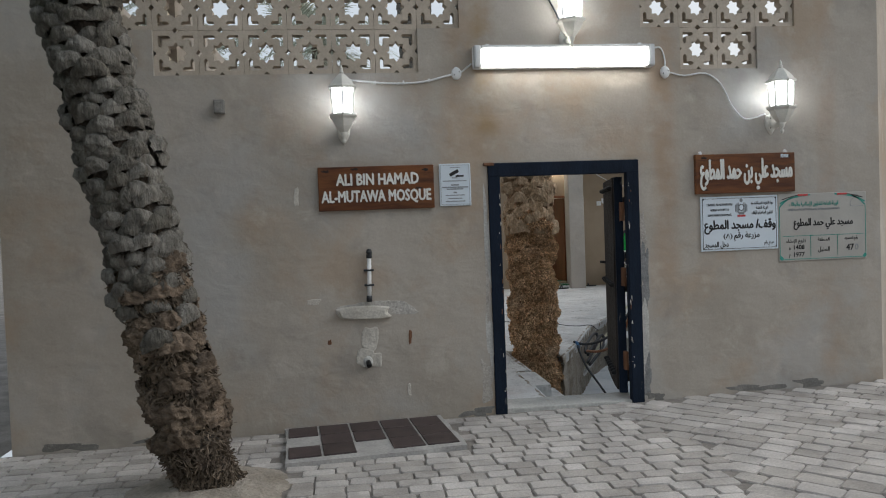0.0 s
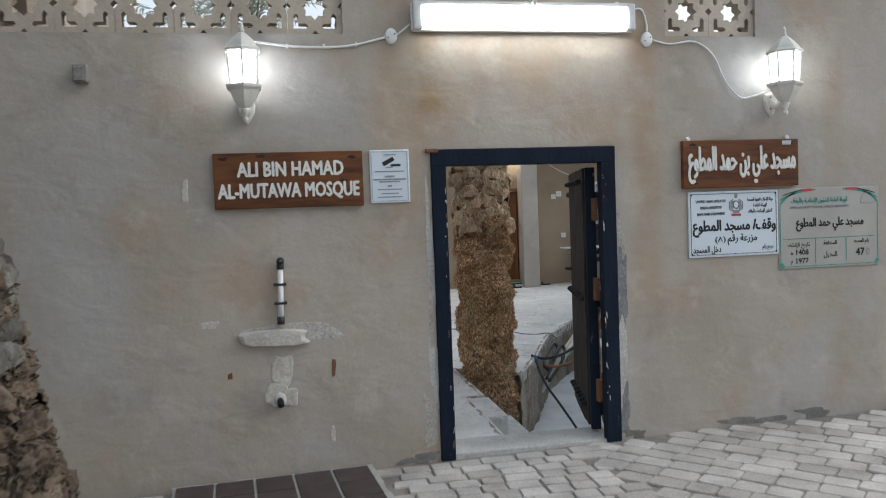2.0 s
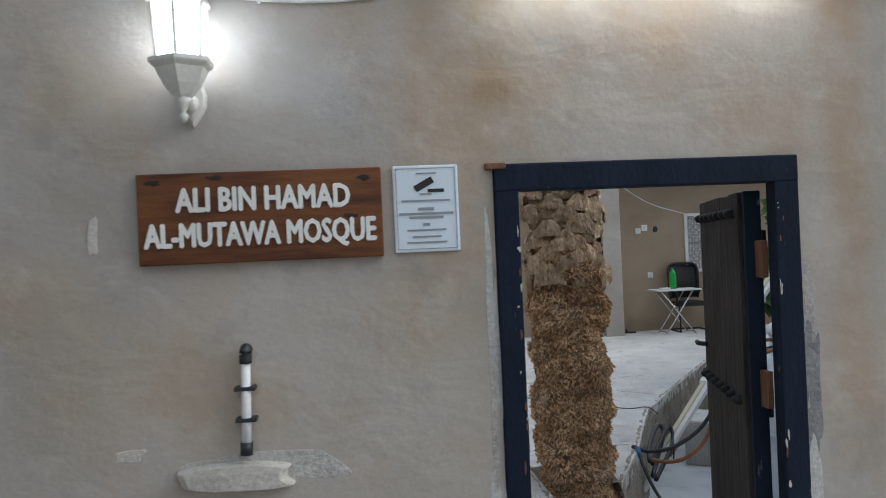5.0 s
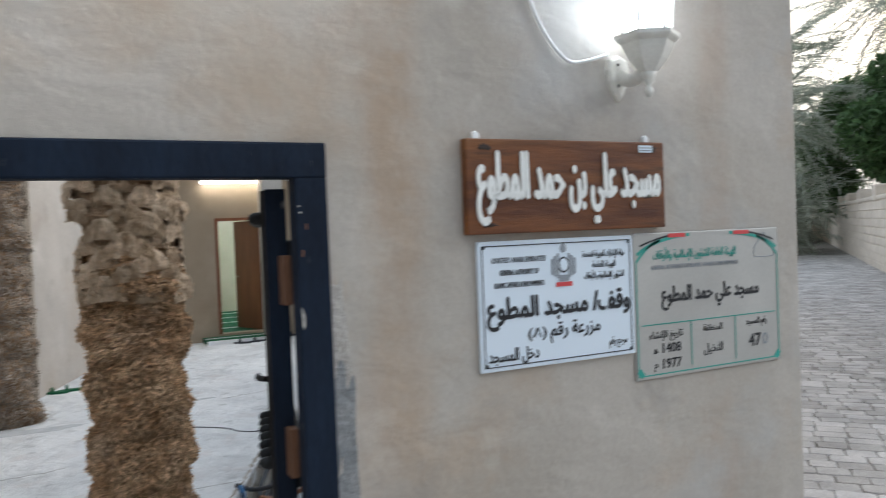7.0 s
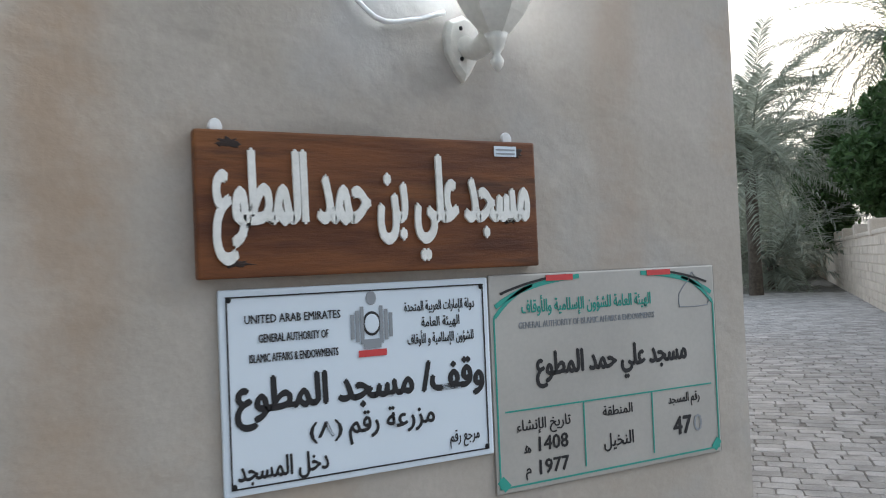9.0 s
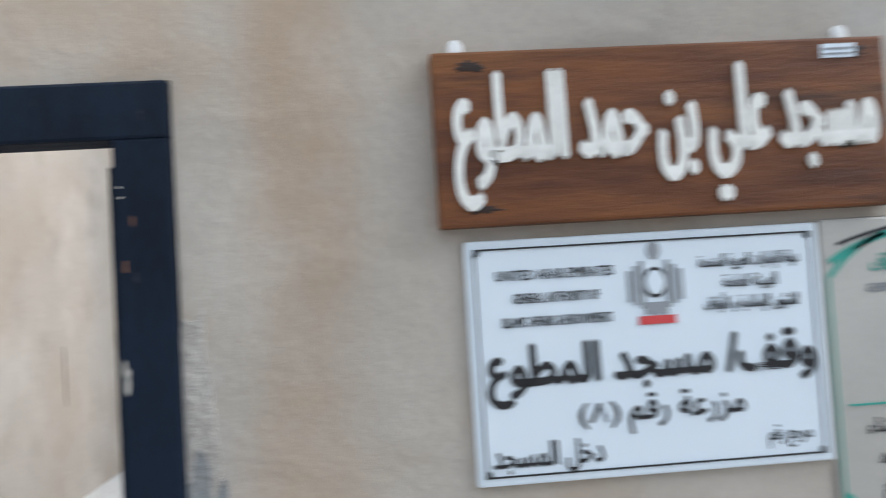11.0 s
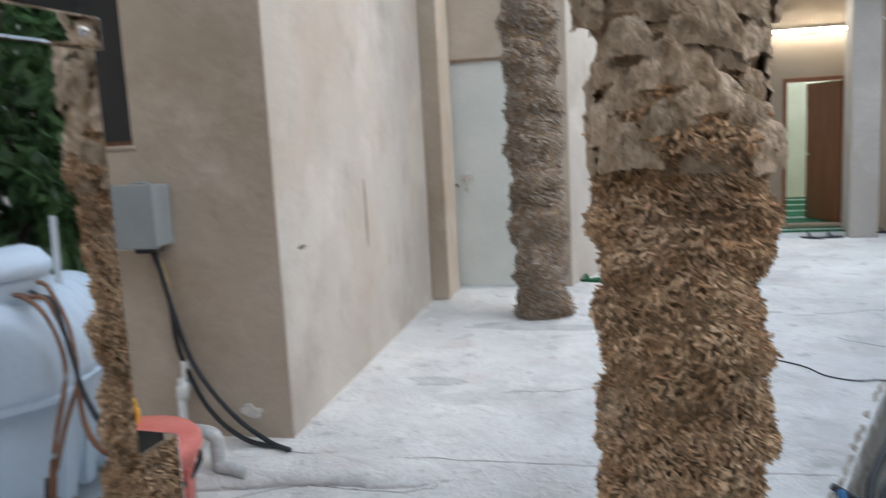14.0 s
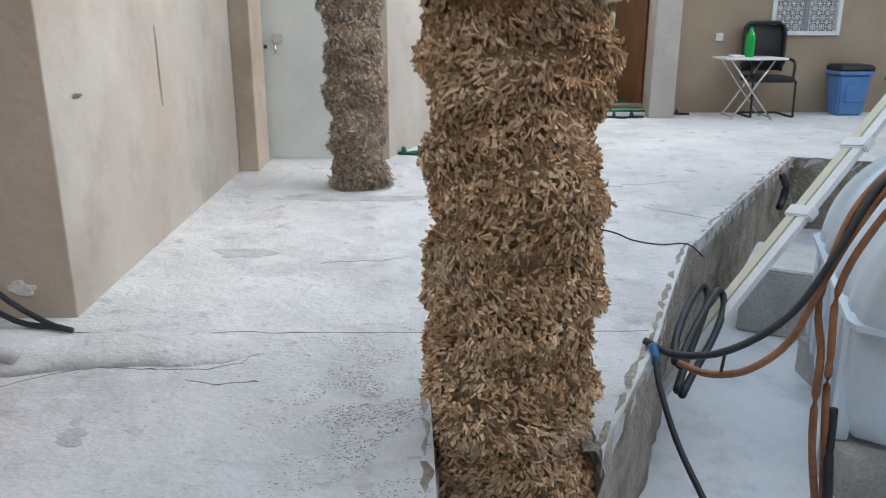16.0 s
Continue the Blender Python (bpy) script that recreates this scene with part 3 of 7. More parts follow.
setting(part("wall_pit_edge", bm, M_PITWALL, smooth=False), "rough stained concrete side of the sunken pit", "wall")
sheet("floor_pit", [(-0.2, 6.132), (3.2, 6.132), (5.9, 9.0), (6.2, 12.9), (3.0, 13.0), (1.9, 10.3), (0.4, 8.7)], -0.6, M_PITFLOOR, "blue-grey concrete floor of the sunken pit", "floor")


def on_pit(u, v, z):
    p = Vector((1.075, 8.0)) + U * u + V * v
    return (p.x, p.y, z)


def pit_box(name, u0, v0, z0, u1, v1, z1, material, parent=None):
    bm = bmesh.new()
    box(bm, 0, 0, 0, 1, 1, 1)
    for v in bm.verts:
        v.co = on_pit(u0 + v.co.x * (u1 - u0), v0 + v.co.y * (v1 - v0), z0 + v.co.z * (z1 - z0))
    bmesh.ops.recalc_face_normals(bm, faces=bm.faces)
    bmesh.ops.bevel(bm, geom=list(bm.edges), offset=0.012, segments=2, affect="EDGES")
    return part(name, bm, material, parent)


tagged(pit_box("concrete_step", 2.72, 0.02, -0.6, 3.3, 1.35, -0.2, M_CEMENT), "grey concrete step block with a pale top in the pit", "step")
step_top = pit_box("step_screed", 2.73, 0.03, -0.205, 3.29, 1.34, -0.186, M_CONCRETE)
tagged(step_top, "pale screed layer on the pit step", "screed", kind="structure")
tagged(part("threshold_block", boxes((0.30, 6.75, -0.12, 0.62, 7.33, 0.032), bev=0.02), M_CONCRETE), "pale broken concrete block step inside the doorway", "step")
tagged(part("lower_step_block", boxes((0.46, 6.5, -0.6, 0.80, 7.36, -0.13), bev=0.02), M_CONCRETE), "low pale concrete step beside the palm root", "step")
setting(part("threshold", boxes((0.02, 6.003, -0.3, 1.107, 6.3, 0.036), bev=0.01), M_CEMENT), "worn pale concrete door threshold", "threshold")

# rooms around the courtyard
bm = wall_cells([-3.2, -2.158, -1.53, -0.853], [0.0, 1.43, 2.21, 3.1], 9.07, 9.26, [(-2.158, 1.43, -1.53, 2.21)])
wall_a = setting(part("wall_window_side", bm, M_SHADEWALL), "tan rendered wall with a small dark window", "wall")
setting(part("wall_washroom", boxes((-2.36, 6.2, 0, -2.16, 9.066, 3.1)), M_PALEWALL), "pale rendered return wall carrying white conduit", "wall")
bm = boxes((-1.05, 9.262, 0, -0.853, 12.62, 3.08))
box(bm, -1.05, 9.074, 0, -0.850, 9.262, 3.08)
setting(part("wall_passage", bm, M_PALEWALL), "pale rendered side wall, stained and cracked", "wall")
setting(part("pilaster", boxes((-0.853, 12.14, FL, -0.70, 12.62, 2.88), bev=0.01), M_SHADEWALL), "tan rendered pilaster beside the metal door", "pilaster")
setting(part("roof_side_rooms", boxes((-3.2, 9.07, 3.08, -0.84, 12.6, 3.16)), M_PALEWALL), "flat roof of the side rooms", "roof")
bm = wall_cells([-2.2, -0.76, 0.14, 0.31], [0.0, 2.06, 3.5], 12.64, 12.8, [(-0.76, 0.0, 0.14, 2.06)])
wall_b = setting(part("wall_store", bm, M_SHADEWALL), "tan rendered wall above a cream metal door", "wall")
wall_run("wall_slanted", (0.30, 12.64), (1.42, 15.8), 0.18, 0, 3.3, M_PALEWALL, "pale rendered wall running back to the porch")
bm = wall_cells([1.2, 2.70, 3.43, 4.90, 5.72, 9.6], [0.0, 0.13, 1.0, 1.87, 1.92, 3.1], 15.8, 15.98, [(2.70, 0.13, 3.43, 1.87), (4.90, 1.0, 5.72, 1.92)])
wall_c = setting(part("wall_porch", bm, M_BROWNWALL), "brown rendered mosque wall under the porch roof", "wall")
setting(part("ceiling_porch", boxes((1.3, 14.95, 2.95, 9.6, 15.98, 3.1)), M_PALEWALL), "flat porch roof slab", "ceiling")
setting(part("beam_porch", boxes((1.35, 15.24, 2.74, 9.6, 15.58, 2.95)), M_PALEWALL), "pale porch beam", "beam")
column = setting(part("porch_column", boxes((3.30, 15.26, FL, 3.60, 15.56, 2.74), bev=0.012), M_PALEWALL), "square pale rendered porch column", "column")

# prayer room behind the brown door
setting(part("floor_prayer_room", boxes((1.4, 15.985, 0.03, 5.9, 19.4, 0.13)), M_GREENCARPET), "green carpeted prayer room floor", "floor")
setting(part("wall_prayer_back", boxes((1.4, 19.4, 0.1, 5.9, 19.5, 2.9), (1.4, 15.985, 0.1, 1.5, 19.4, 2.9), (5.8, 15.985, 0.1, 5.9, 19.4, 2.9)), M_CREAMROOM), "cream painted prayer room walls", "wall")
setting(part("ceiling_prayer_room", boxes((1.4, 15.985, 2.9, 5.9, 19.5, 3.0)), M_WHITE), "white prayer room ceiling", "ceiling")
for i, y in enumerate((16.5, 17.3, 18.1, 18.9)):
    tagged(part("carpet_stripe", boxes((1.52, y, 0.13, 5.78, y + 0.07, 0.136)), M_LETTER), "white stripe woven in the green carpet", "stripe", "prayer carpet stripes", "structure")
room_lamp = thing("room_tube_lamp", "lit white tube lamp under the prayer room ceiling", "lamp", (3.2, 17.6, 2.85))
part("housing", boxes((2.6, 17.56, 2.86, 3.8, 17.64, 2.9), bev=0.005), M_WHITE, room_lamp)
part("lit_tube", tube([(2.62, 17.6, 2.83), (3.78, 17.6, 2.83)], 0.02), plain("room_tube", (0.9, 0.95, 0.95), 0.4, 0, 110.0), room_lamp)

# opposite side of the lane, behind the walker, and the lane walls
wall_run("wall_lane_opposite", (-14, -4.5), (6.0, -4.5), 0.3, -0.3, 2.6, M_LANEWALL, "cream plaster garden wall across the lane", False)
LD = Vector((0.773, 0.634))
LP = Vector((14.36, 12.21))


def lane_box(w, a, b, d0, d1, z0, z1, name="block", bev=0.02):
    """A block of the lane wall, from a to b metres along it, d0 to d1 behind its face."""
    bm = bmesh.new()
    box(bm, a, d0, z0, b, d1, z1, bev=bev)
    for v in bm.verts:
        q = LP + LD * v.co.x + Vector((LD.y, -LD.x)) * v.co.y
        v.co.x, v.co.y = q.x, q.y
    return part(name, bm, M_LANEWALL, w)


def lane_wall():
    p, q = LP - LD * 9.5 + Vector((LD.y, -LD.x)) * 0.02, LP + LD * 51 + Vector((LD.y, -LD.x)) * 0.02
    w = wall_run("wall_lane", (p.x, p.y), (q.x, q.y), 0.35, -0.2, 2.0, M_LANEWALL, "cream lane wall of rough blocks with small raised merlons", False)
    r = random.Random(61)
    z = 0.02
    for row in range(8):
        h = 0.235
        a = -5.0 + r.uniform(0, 0.4)
        while a < 22:
            ln_ = r.uniform(0.38, 0.62)
            lane_box(w, a, a + ln_ - 0.02, -r.uniform(0.0, 0.018), 0.1, z, z + h - 0.018)
            a += ln_
        z += h
    a, ln_ = -9.4, 4.4
    while a < 50:
        lane_box(w, a, a + ln_ - 0.5, -0.03, 0.38, 1.93, 2.06, "coping", 0.05)
        lane_box(w, a + ln_ - 0.5, a + ln_, -0.06, 0.42, 1.9, 2.36, "merlon", 0.06)
        a += ln_
    return w


lane_wall()
wall_run("wall_lane_far", (35.3, 33.1), (56, 47.3), 0.4, -0.2, 2.2, M_LANEWALL, "low cream wall at the far bend of the lane")
wall_run("wall_lane_end", (56.05, 47.32), (64, 44), 0.4, -0.2, 2.2, M_LANEWALL, "low cream wall closing the far bend of the lane")


# ---- door ----
def front_door():
    fr = thing("door_frame", "dark navy painted timber door frame, chipped at the edges", "door frame", (0.56, 6.0, 0.03))
    part("jamb", boxes((0.002, 5.985, 0.0, 0.088, 6.03, 1.724), bev=0.006), M_NAVY, fr)
    part("jamb", boxes((1.032, 5.985, 0.0, 1.125, 6.05, 1.724), bev=0.006), M_NAVY, fr)
    part("head", boxes((0.002, 5.983, 1.722, 1.125, 6.06, 1.818), bev=0.006), M_NAVY, fr)
    part("reveal", boxes((0.003, 6.032, 0.0, 0.085, 6.097, 1.80), bev=0.006), M_PLASTER, fr, "plastered door reveal")
    part("corner_block", boxes((-0.03, 5.975, 1.80, 0.045, 6.0, 1.822), bev=0.005), M_BLOCKWOOD, fr, "splintered wood wedge")
    part("lock_plate", boxes((0.082, 5.995, 0.80, 0.0905, 6.02, 0.92), bev=0.002), M_IRON, fr, "iron strike plate")
    rc = random.Random(31)
    for k in range(34):
        left_ = k % 2 == 0
        cz = rc.uniform(0.15, 1.65)
        cx = 0.0855 - abs(rc.gauss(0, 0.012)) if left_ else 1.035 + abs(rc.gauss(0, 0.012))
        w_, h_ = rc.uniform(0.002, 0.007), rc.uniform(0.004, 0.028)
        bm = bmesh.new()
        nn = 9
        pr = [rc.uniform(0.5, 1.1) for _ in range(nn)]
        ring_mesh(bm, [[(cx + w_ * q * pr[i] * math.cos(2 * math.pi * i / nn), 5.9855 - dy, cz + h_ * q * pr[i] * math.sin(2 * math.pi * i / nn)) for i in range(nn)] for q, dy in ((1, 0), (0.85, 0.0012))])
        bmesh.ops.recalc_face_normals(bm, faces=bm.faces)
        part("paint_chip", bm, M_PATCHW if rc.random() < 0.7 else M_BLOCKWOOD, fr)
    # the leaf: vertical planks in its own axes, x along its width from the hinge, y its thickness
    hinge = pose(1.01, 6.11, 0.0, 0, 0, 90 - 14)
    leaf = thing("door_leaf", "weathered dark plank door standing open with rows of iron studs", "door", (1.01, 6.11, 0.05))
    w, z0, z1 = 0.84, 0.07, 1.70

    def lp(name, bm, mat_, label="", smooth=False):
        bmesh.ops.transform(bm, matrix=hinge, verts=bm.verts)
        return part(name, bm, mat_, leaf, label, smooth)
    x = 0.06
    r = random.Random(7)
    while x < w - 0.02:
        b = min(x + r.uniform(0.14, 0.19), w)
        if w - b < 0.07:
            b = w
        lp("plank", boxes((x, -0.004 + r.uniform(-0.003, 0.003), z0 + r.uniform(0, 0.02), b - 0.003, 0.042, z1 - r.uniform(0, 0.012)), bev=0.004), M_OLDWOOD)
        x = b
    for z in (0.2, 0.88, 1.5):
        lp("ledge", boxes((0.03, -0.055, z - 0.05, w - 0.02, -0.006, z + 0.05), bev=0.006), M_OLDWOOD)
    lp("hinge_stile", boxes((0.0, -0.03, z0, 0.045, 0.03, z1), bev=0.004), M_NAVY, "dark hinge post of the door")
    for z in (0.2, 0.88, 1.62):
        for i in range(7):
            bm = bmesh.new()
            bmesh.ops.create_uvsphere(bm, u_segments=10, v_segments=6, radius=0.02)
            bmesh.ops.scale(bm, vec=(1, 1.5, 1), verts=bm.verts)
            bmesh.ops.translate(bm, vec=(0.14 + i * 0.105, 0.05, z), verts=bm.verts)
            lp("stud", bm, M_IRON, smooth=True)
    lp("ring_bolt", tube([(w - 0.06, 0.045, 1.02), (w - 0.02, 0.075, 1.02), (w + 0.025, 0.075, 1.02)], 0.012), M_IRON, "black iron bolt")
    for z in (0.32, 0.95, 1.44):
        part("hinge_block", boxes((1.012, 6.06, z - 0.07, 1.038, 6.15, z + 0.07), bev=0.005), M_BLOCKWOOD, fr, "raw brown wood hinge block")


front_door()


# ---- wall lanterns ----
def lantern(at):
    x, y, z = at
    ln_ = thing("wall_lantern", "cream cast wall lantern with lit frosted panes", "lamp", at, "lanterns on the front wall")
    yc = y - 0.16
    n = 6
    ph = math.pi / 6
    zb, zt, r0, r1 = z - 0.082, z + 0.088, 0.074, 0.084
    plate = [(0.0, -0.275), (0.02, -0.25), (0.042, -0.21), (0.046, -0.17), (0.036, -0.135), (0.0, -0.12)]
    outline = plate + [(-a, b) for a, b in plate[-2:0:-1]]
    bm = bmesh.new()
    ring_mesh(bm, [[(x + a * q, y - d, z - 0.19 + (b + 0.19) * q) for a, b in outline] for q, d in ((1.0, 0.0), (1.0, 0.014), (0.82, 0.026), (0.35, 0.03))])
    bmesh.ops.recalc_face_normals(bm, faces=bm.faces)
    part("wall_plate", bm, M_LAMPWHITE, ln_)
    for dz in (-0.225, -0.155):
        part("screw", lathe_y(0.005, 0.03, (x - 0.012, y, z + dz)), M_IRON, ln_)
    part("bracket", tube([(x, y - 0.02, z - 0.19), (x, y - 0.07, z - 0.215), (x, yc + 0.035, z - 0.205), (x, yc, z - 0.17)], 0.023, 10), M_LAMPWHITE, ln_, smooth=True)
    part("finial_drop", lathe([(0.004, -0.285), (0.013, -0.272), (0.015, -0.262), (0.007, -0.248), (0.016, -0.235), (0.02, -0.22), (0.026, -0.205)], 12, (x, yc, z)), M_LAMPWHITE, ln_, smooth=True)
    part("bowl", lathe([(0.022, -0.21), (0.038, -0.195), (0.062, -0.165), (0.078, -0.135), (0.086, -0.115), (0.10, -0.104), (0.104, -0.098), (0.104, -0.086), (0.08, -0.08)], n, (x, yc, z), phase=ph), M_LAMPWHITE, ln_)
    for i in range(n):
        a0, a1 = ph + 2 * math.pi * i / n, ph + 2 * math.pi * (i + 1) / n
        bm = bmesh.new()
        vs = [(x + r0 * math.cos(a0), yc + r0 * math.sin(a0), zb), (x + r0 * math.cos(a1), yc + r0 * math.sin(a1), zb),
              (x + r1 * math.cos(a1), yc + r1 * math.sin(a1), zt), (x + r1 * math.cos(a0), yc + r1 * math.sin(a0), zt)]
        bm.faces.new([bm.verts.new(v) for v in vs])
        bmesh.ops.solidify(bm, geom=list(bm.faces), thickness=0.004)
        pane_ = part("pane", bm, M_LAMPGLASS, ln_)
        part("post", tube([(x + (r0 + 0.003) * math.cos(a0), yc + (r0 + 0.003) * math.sin(a0), zb), (x + (r1 + 0.004) * math.cos(a0), yc + (r1 + 0.004) * math.sin(a0), zt)], 0.0065, 6, smooth=1), M_LAMPWHITE, ln_)
        am = (a0 + a1) / 2
        for k in (0.22, 0.78):
            rr = (r0 + (r1 - r0) * k) * math.cos(math.pi / n) + 0.003
            c = Vector((x + rr * math.cos(am), yc + rr * math.sin(am), zb + (zt - zb) * k))
            d = Vector((-math.sin(am), math.cos(am), 0)) * 0.037
            part("glazing_bar", tube([c - d, c + d], 0.0022, 4, smooth=1), M_LAMPWHITE, pane_)
        part("glazing_bar", tube([(x + (r0 * 0.87 + 0.003) * math.cos(am), yc + (r0 * 0.87 + 0.003) * math.sin(am), zb), (x + (r1 * 0.87 + 0.003) * math.cos(am), yc + (r1 * 0.87 + 0.003) * math.sin(am), zt)], 0.0018, 4, smooth=1), M_LAMPWHITE, pane_)
    part("roof", lathe([(0.09, 0.085), (0.104, 0.09), (0.106, 0.10), (0.098, 0.108), (0.09, 0.112), (0.078, 0.132), (0.058, 0.155), (0.036, 0.176), (0.022, 0.188), (0.01, 0.194)], n, (x, yc, z), phase=ph), M_LAMPWHITE, ln_)
    part("top_finial", lathe([(0.012, 0.19), (0.016, 0.203), (0.008, 0.216), (0.011, 0.226), (0.002, 0.25)], 10, (x, yc, z)), M_LAMPWHITE, ln_, smooth=True)
    return ln_


def lathe_y(r, depth, at):
    """A disc on a wall that faces -y."""
    bm = bmesh.new()
    rings = [[(at[0] + q * math.cos(2 * math.pi * i / 20), at[1] - d, at[2] + 1.25 * q * math.sin(2 * math.pi * i / 20)) for i in range(20)] for q, d in ((r, 0), (r, depth * 0.5), (r * 0.85, depth), (r * 0.3, depth * 1.1))]
    return ring_mesh(bm, rings)


lamp_a = lantern((-1.012, 6.0, 2.25))
copy_thing(lamp_a, pose(2.168, 6.0, 2.25))
lamp_c = copy_thing(lamp_a, pose(0.605, 6.0, 2.885))


def batten():
    b = thing("batten_lamp", "long lit weatherproof batten lamp over the door", "lamp", (0.58, 5.95, 2.56))
    part("back_tray", boxes((-0.085, 5.95, 2.485, 1.245, 5.998, 2.645), bev=0.012), M_WHITE, b)
    part("diffuser", boxes((-0.03, 5.885, 2.497, 1.19, 5.952, 2.615), bev=0.025), M_TUBE, b, "glowing white diffuser")
    part("cover_rim", boxes((-0.082, 5.90, 2.487, -0.03, 5.951, 2.643), bev=0.012), M_CLEAR, b)
    part("cover_rim", boxes((1.19, 5.90, 2.487, 1.242, 5.951, 2.643), bev=0.012), M_CLEAR, b)
    part("cover_top", boxes((-0.03, 5.90, 2.617, 1.19, 5.951, 2.642), bev=0.006), M_CLEAR, b)
    for x in (0.02, 0.58, 1.14):
        part("clip", boxes((x - 0.012, 5.93, 2.64, x + 0.012, 5.955, 2.656), bev=0.003), M_WHITE, b)


batten()
for x, z in ((-0.2, 2.462), (1.35, 2.452)):
    jb = thing("junction_box", "round white cable junction box", "junction box", (x, 6.0, z), "junction boxes by the batten")
    part("cover", lathe_y(0.036, 0.022, (x, 6.0, z)), M_WHITE, jb, smooth=True)
    for dx in (-0.018, 0.018):
        part("screw", lathe_y(0.004, 0.026, (x + dx, 6.0, z + 0.01 * (1 if dx > 0 else -1))), M_IRON, jb)


def cable(name, pts, r, material, label):
    return tagged(part(name, tube(pts, r, 6), material, smooth=True), label, "cable")


cable("lamp_cable", [(-0.23, 5.992, 2.456), (-0.45, 5.992, 2.405), (-0.7, 5.992, 2.40), (-0.9, 5.992, 2.42), (-1.01, 5.95, 2.42)], 0.007, M_WHITE, "thin white lamp cable clipped along the wall")
for x in (-0.4, -0.58, -0.78):
    tagged(part("cable_clip", boxes((x - 0.006, 5.983, 2.393 + max(0, (x + 0.5) * 0.1), x + 0.006, 5.999, 2.417 + max(0, (x + 0.5) * 0.1)), bev=0.002), M_WHITE), "small white cable clip on the wall", "clip", "cable clips")
cable("lamp_cable", [(1.38, 5.992, 2.45), (1.5, 5.992, 2.425), (1.66, 5.992, 2.44), (1.78, 5.988, 2.36), (1.86, 5.985, 2.2), (1.95, 5.98, 2.10), (2.04, 5.98, 2.105), (2.12, 5.98, 2.13)], 0.006, M_WHITE, "slack white cable hanging to the lantern")
cable("lamp_cable", [(1.245, 5.99, 2.625), (1.32, 5.992, 2.63), (1.35, 5.992, 2.55), (1.35, 5.99, 2.49)], 0.006, M_WHITE, "white cable between batten and junction box")
cable("lamp_cable", [(-0.09, 5.99, 2.53), (-0.14, 5.992, 2.49), (-0.17, 5.992, 2.47)], 0.006, M_WHITE, "white cable between batten and junction box")
cable("lamp_cable", [(0.42, 5.99, 3.2), (0.46, 5.985, 3.04), (0.54, 5.98, 2.88), (0.6, 5.97, 2.72)], 0.007, M_RUBBER, "dark loose cable looping to the upper lantern")

# small sensor box on the wall
sb = thing("wall_sensor", "small grey box on the wall", "box", (-1.85, 5.97, 2.24))
part("case", boxes((-1.885, 5.94, 2.205, -1.815, 5.999, 2.30), bev=0.008), M_DARKCEMENT, sb)
part("lens_strip", boxes((-1.88, 5.935, 2.212, -1.83, 5.941, 2.285), bev=0.003), M_DARKCEMENT, sb)


# ---- signs ----
def sign_board(name, label, x0, z0, x1, z1, thick, bm_mat):
    s = thing(name, label, "sign", ((x0 + x1) / 2, 5.99, z0))
    part("board", boxes((x0, 5.998 - thick, z0, x1, 5.998, z1), bev=0.005), bm_mat, s)
    return s


def burns(s, pts, y, seed):
    """Dark scorched knots with ragged edges on a varnished board."""
    r = random.Random(seed)
    for x, z in pts:
        bm = bmesh.new()
        k = 22
        prof_ = [r.uniform(0.55, 1.2) for _ in range(k)]
        w, h = r.uniform(0.022, 0.034), r.uniform(0.008, 0.013)
        ring_mesh(bm, [[(x + w * q * prof_[i] * math.cos(2 * math.pi * i / k), y - d, z + h * q * prof_[i] * math.sin(2 * math.pi * i / k)) for i in range(k)] for q, d in ((1, 0), (0.9, 0.001), (0.3, 0.0016))])
        bmesh.ops.recalc_face_normals(bm, faces=bm.faces)
        part("scorched_knot", bm, M_SCORCH, s, "dark scorched knot")


s1 = sign_board("name_board", "brown varnished wood board with raised white Latin lettering", -1.205, 1.514, -0.392, 1.82, 0.03, M_SIGNWOOD)
writing("ALI BIN HAMAD", -0.79, 1.69, 5.961, 0.112, s1, M_LETTER, 0.575, 0.008, 0.03, label="raised white letters")
writing("AL-MUTAWA MOSQUE", -0.80, 1.573, 5.961, 0.112, s1, M_LETTER, 0.765, 0.008, 0.03, label="raised white letters")
burns(s1, [(-1.15, 1.79), (-0.45, 1.785), (-0.95, 1.80), (-0.5, 1.655)], 5.968, 3)

s2 = sign_board("arabic_name_board", "brown varnished wood board with raised white Arabic lettering", 1.556, 1.546, 2.338, 1.838, 0.034, M_SIGNWOOD)
writing(arabic("مسجد علي بن حمد المطوع"), 1.95, 1.655, 5.957, 0.20, s2, M_LETTER, 0.72, 0.008, 0.022, label="raised white Arabic letters")
burns(s2, [(1.62, 1.812), (2.28, 1.812), (1.63, 1.575), (2.26, 1.655)], 5.964, 9)
part("price_sticker", boxes((2.225, 5.9615, 1.802, 2.285, 5.963, 1.826)), M_SHEETWHITE, s2, "small white sticker")
part("sticker_lines", boxes((2.23, 5.960, 1.807, 2.28, 5.9613, 1.81), (2.23, 5.960, 1.816, 2.28, 5.9613, 1.819)), M_GREYPRINT, s2)
for x in (1.60, 2.27):
    part("hanging_tab", lathe_y(0.014, 0.01, (x, 5.985, 1.845)), M_WHITE, s2)


def lines(bm_items, y, s, material, name="print_line"):
    part(name, boxes(*[(x0, y - 0.0012, z0, x1, y, z1) for x0, z0, x1, z1 in bm_items]), material, s)


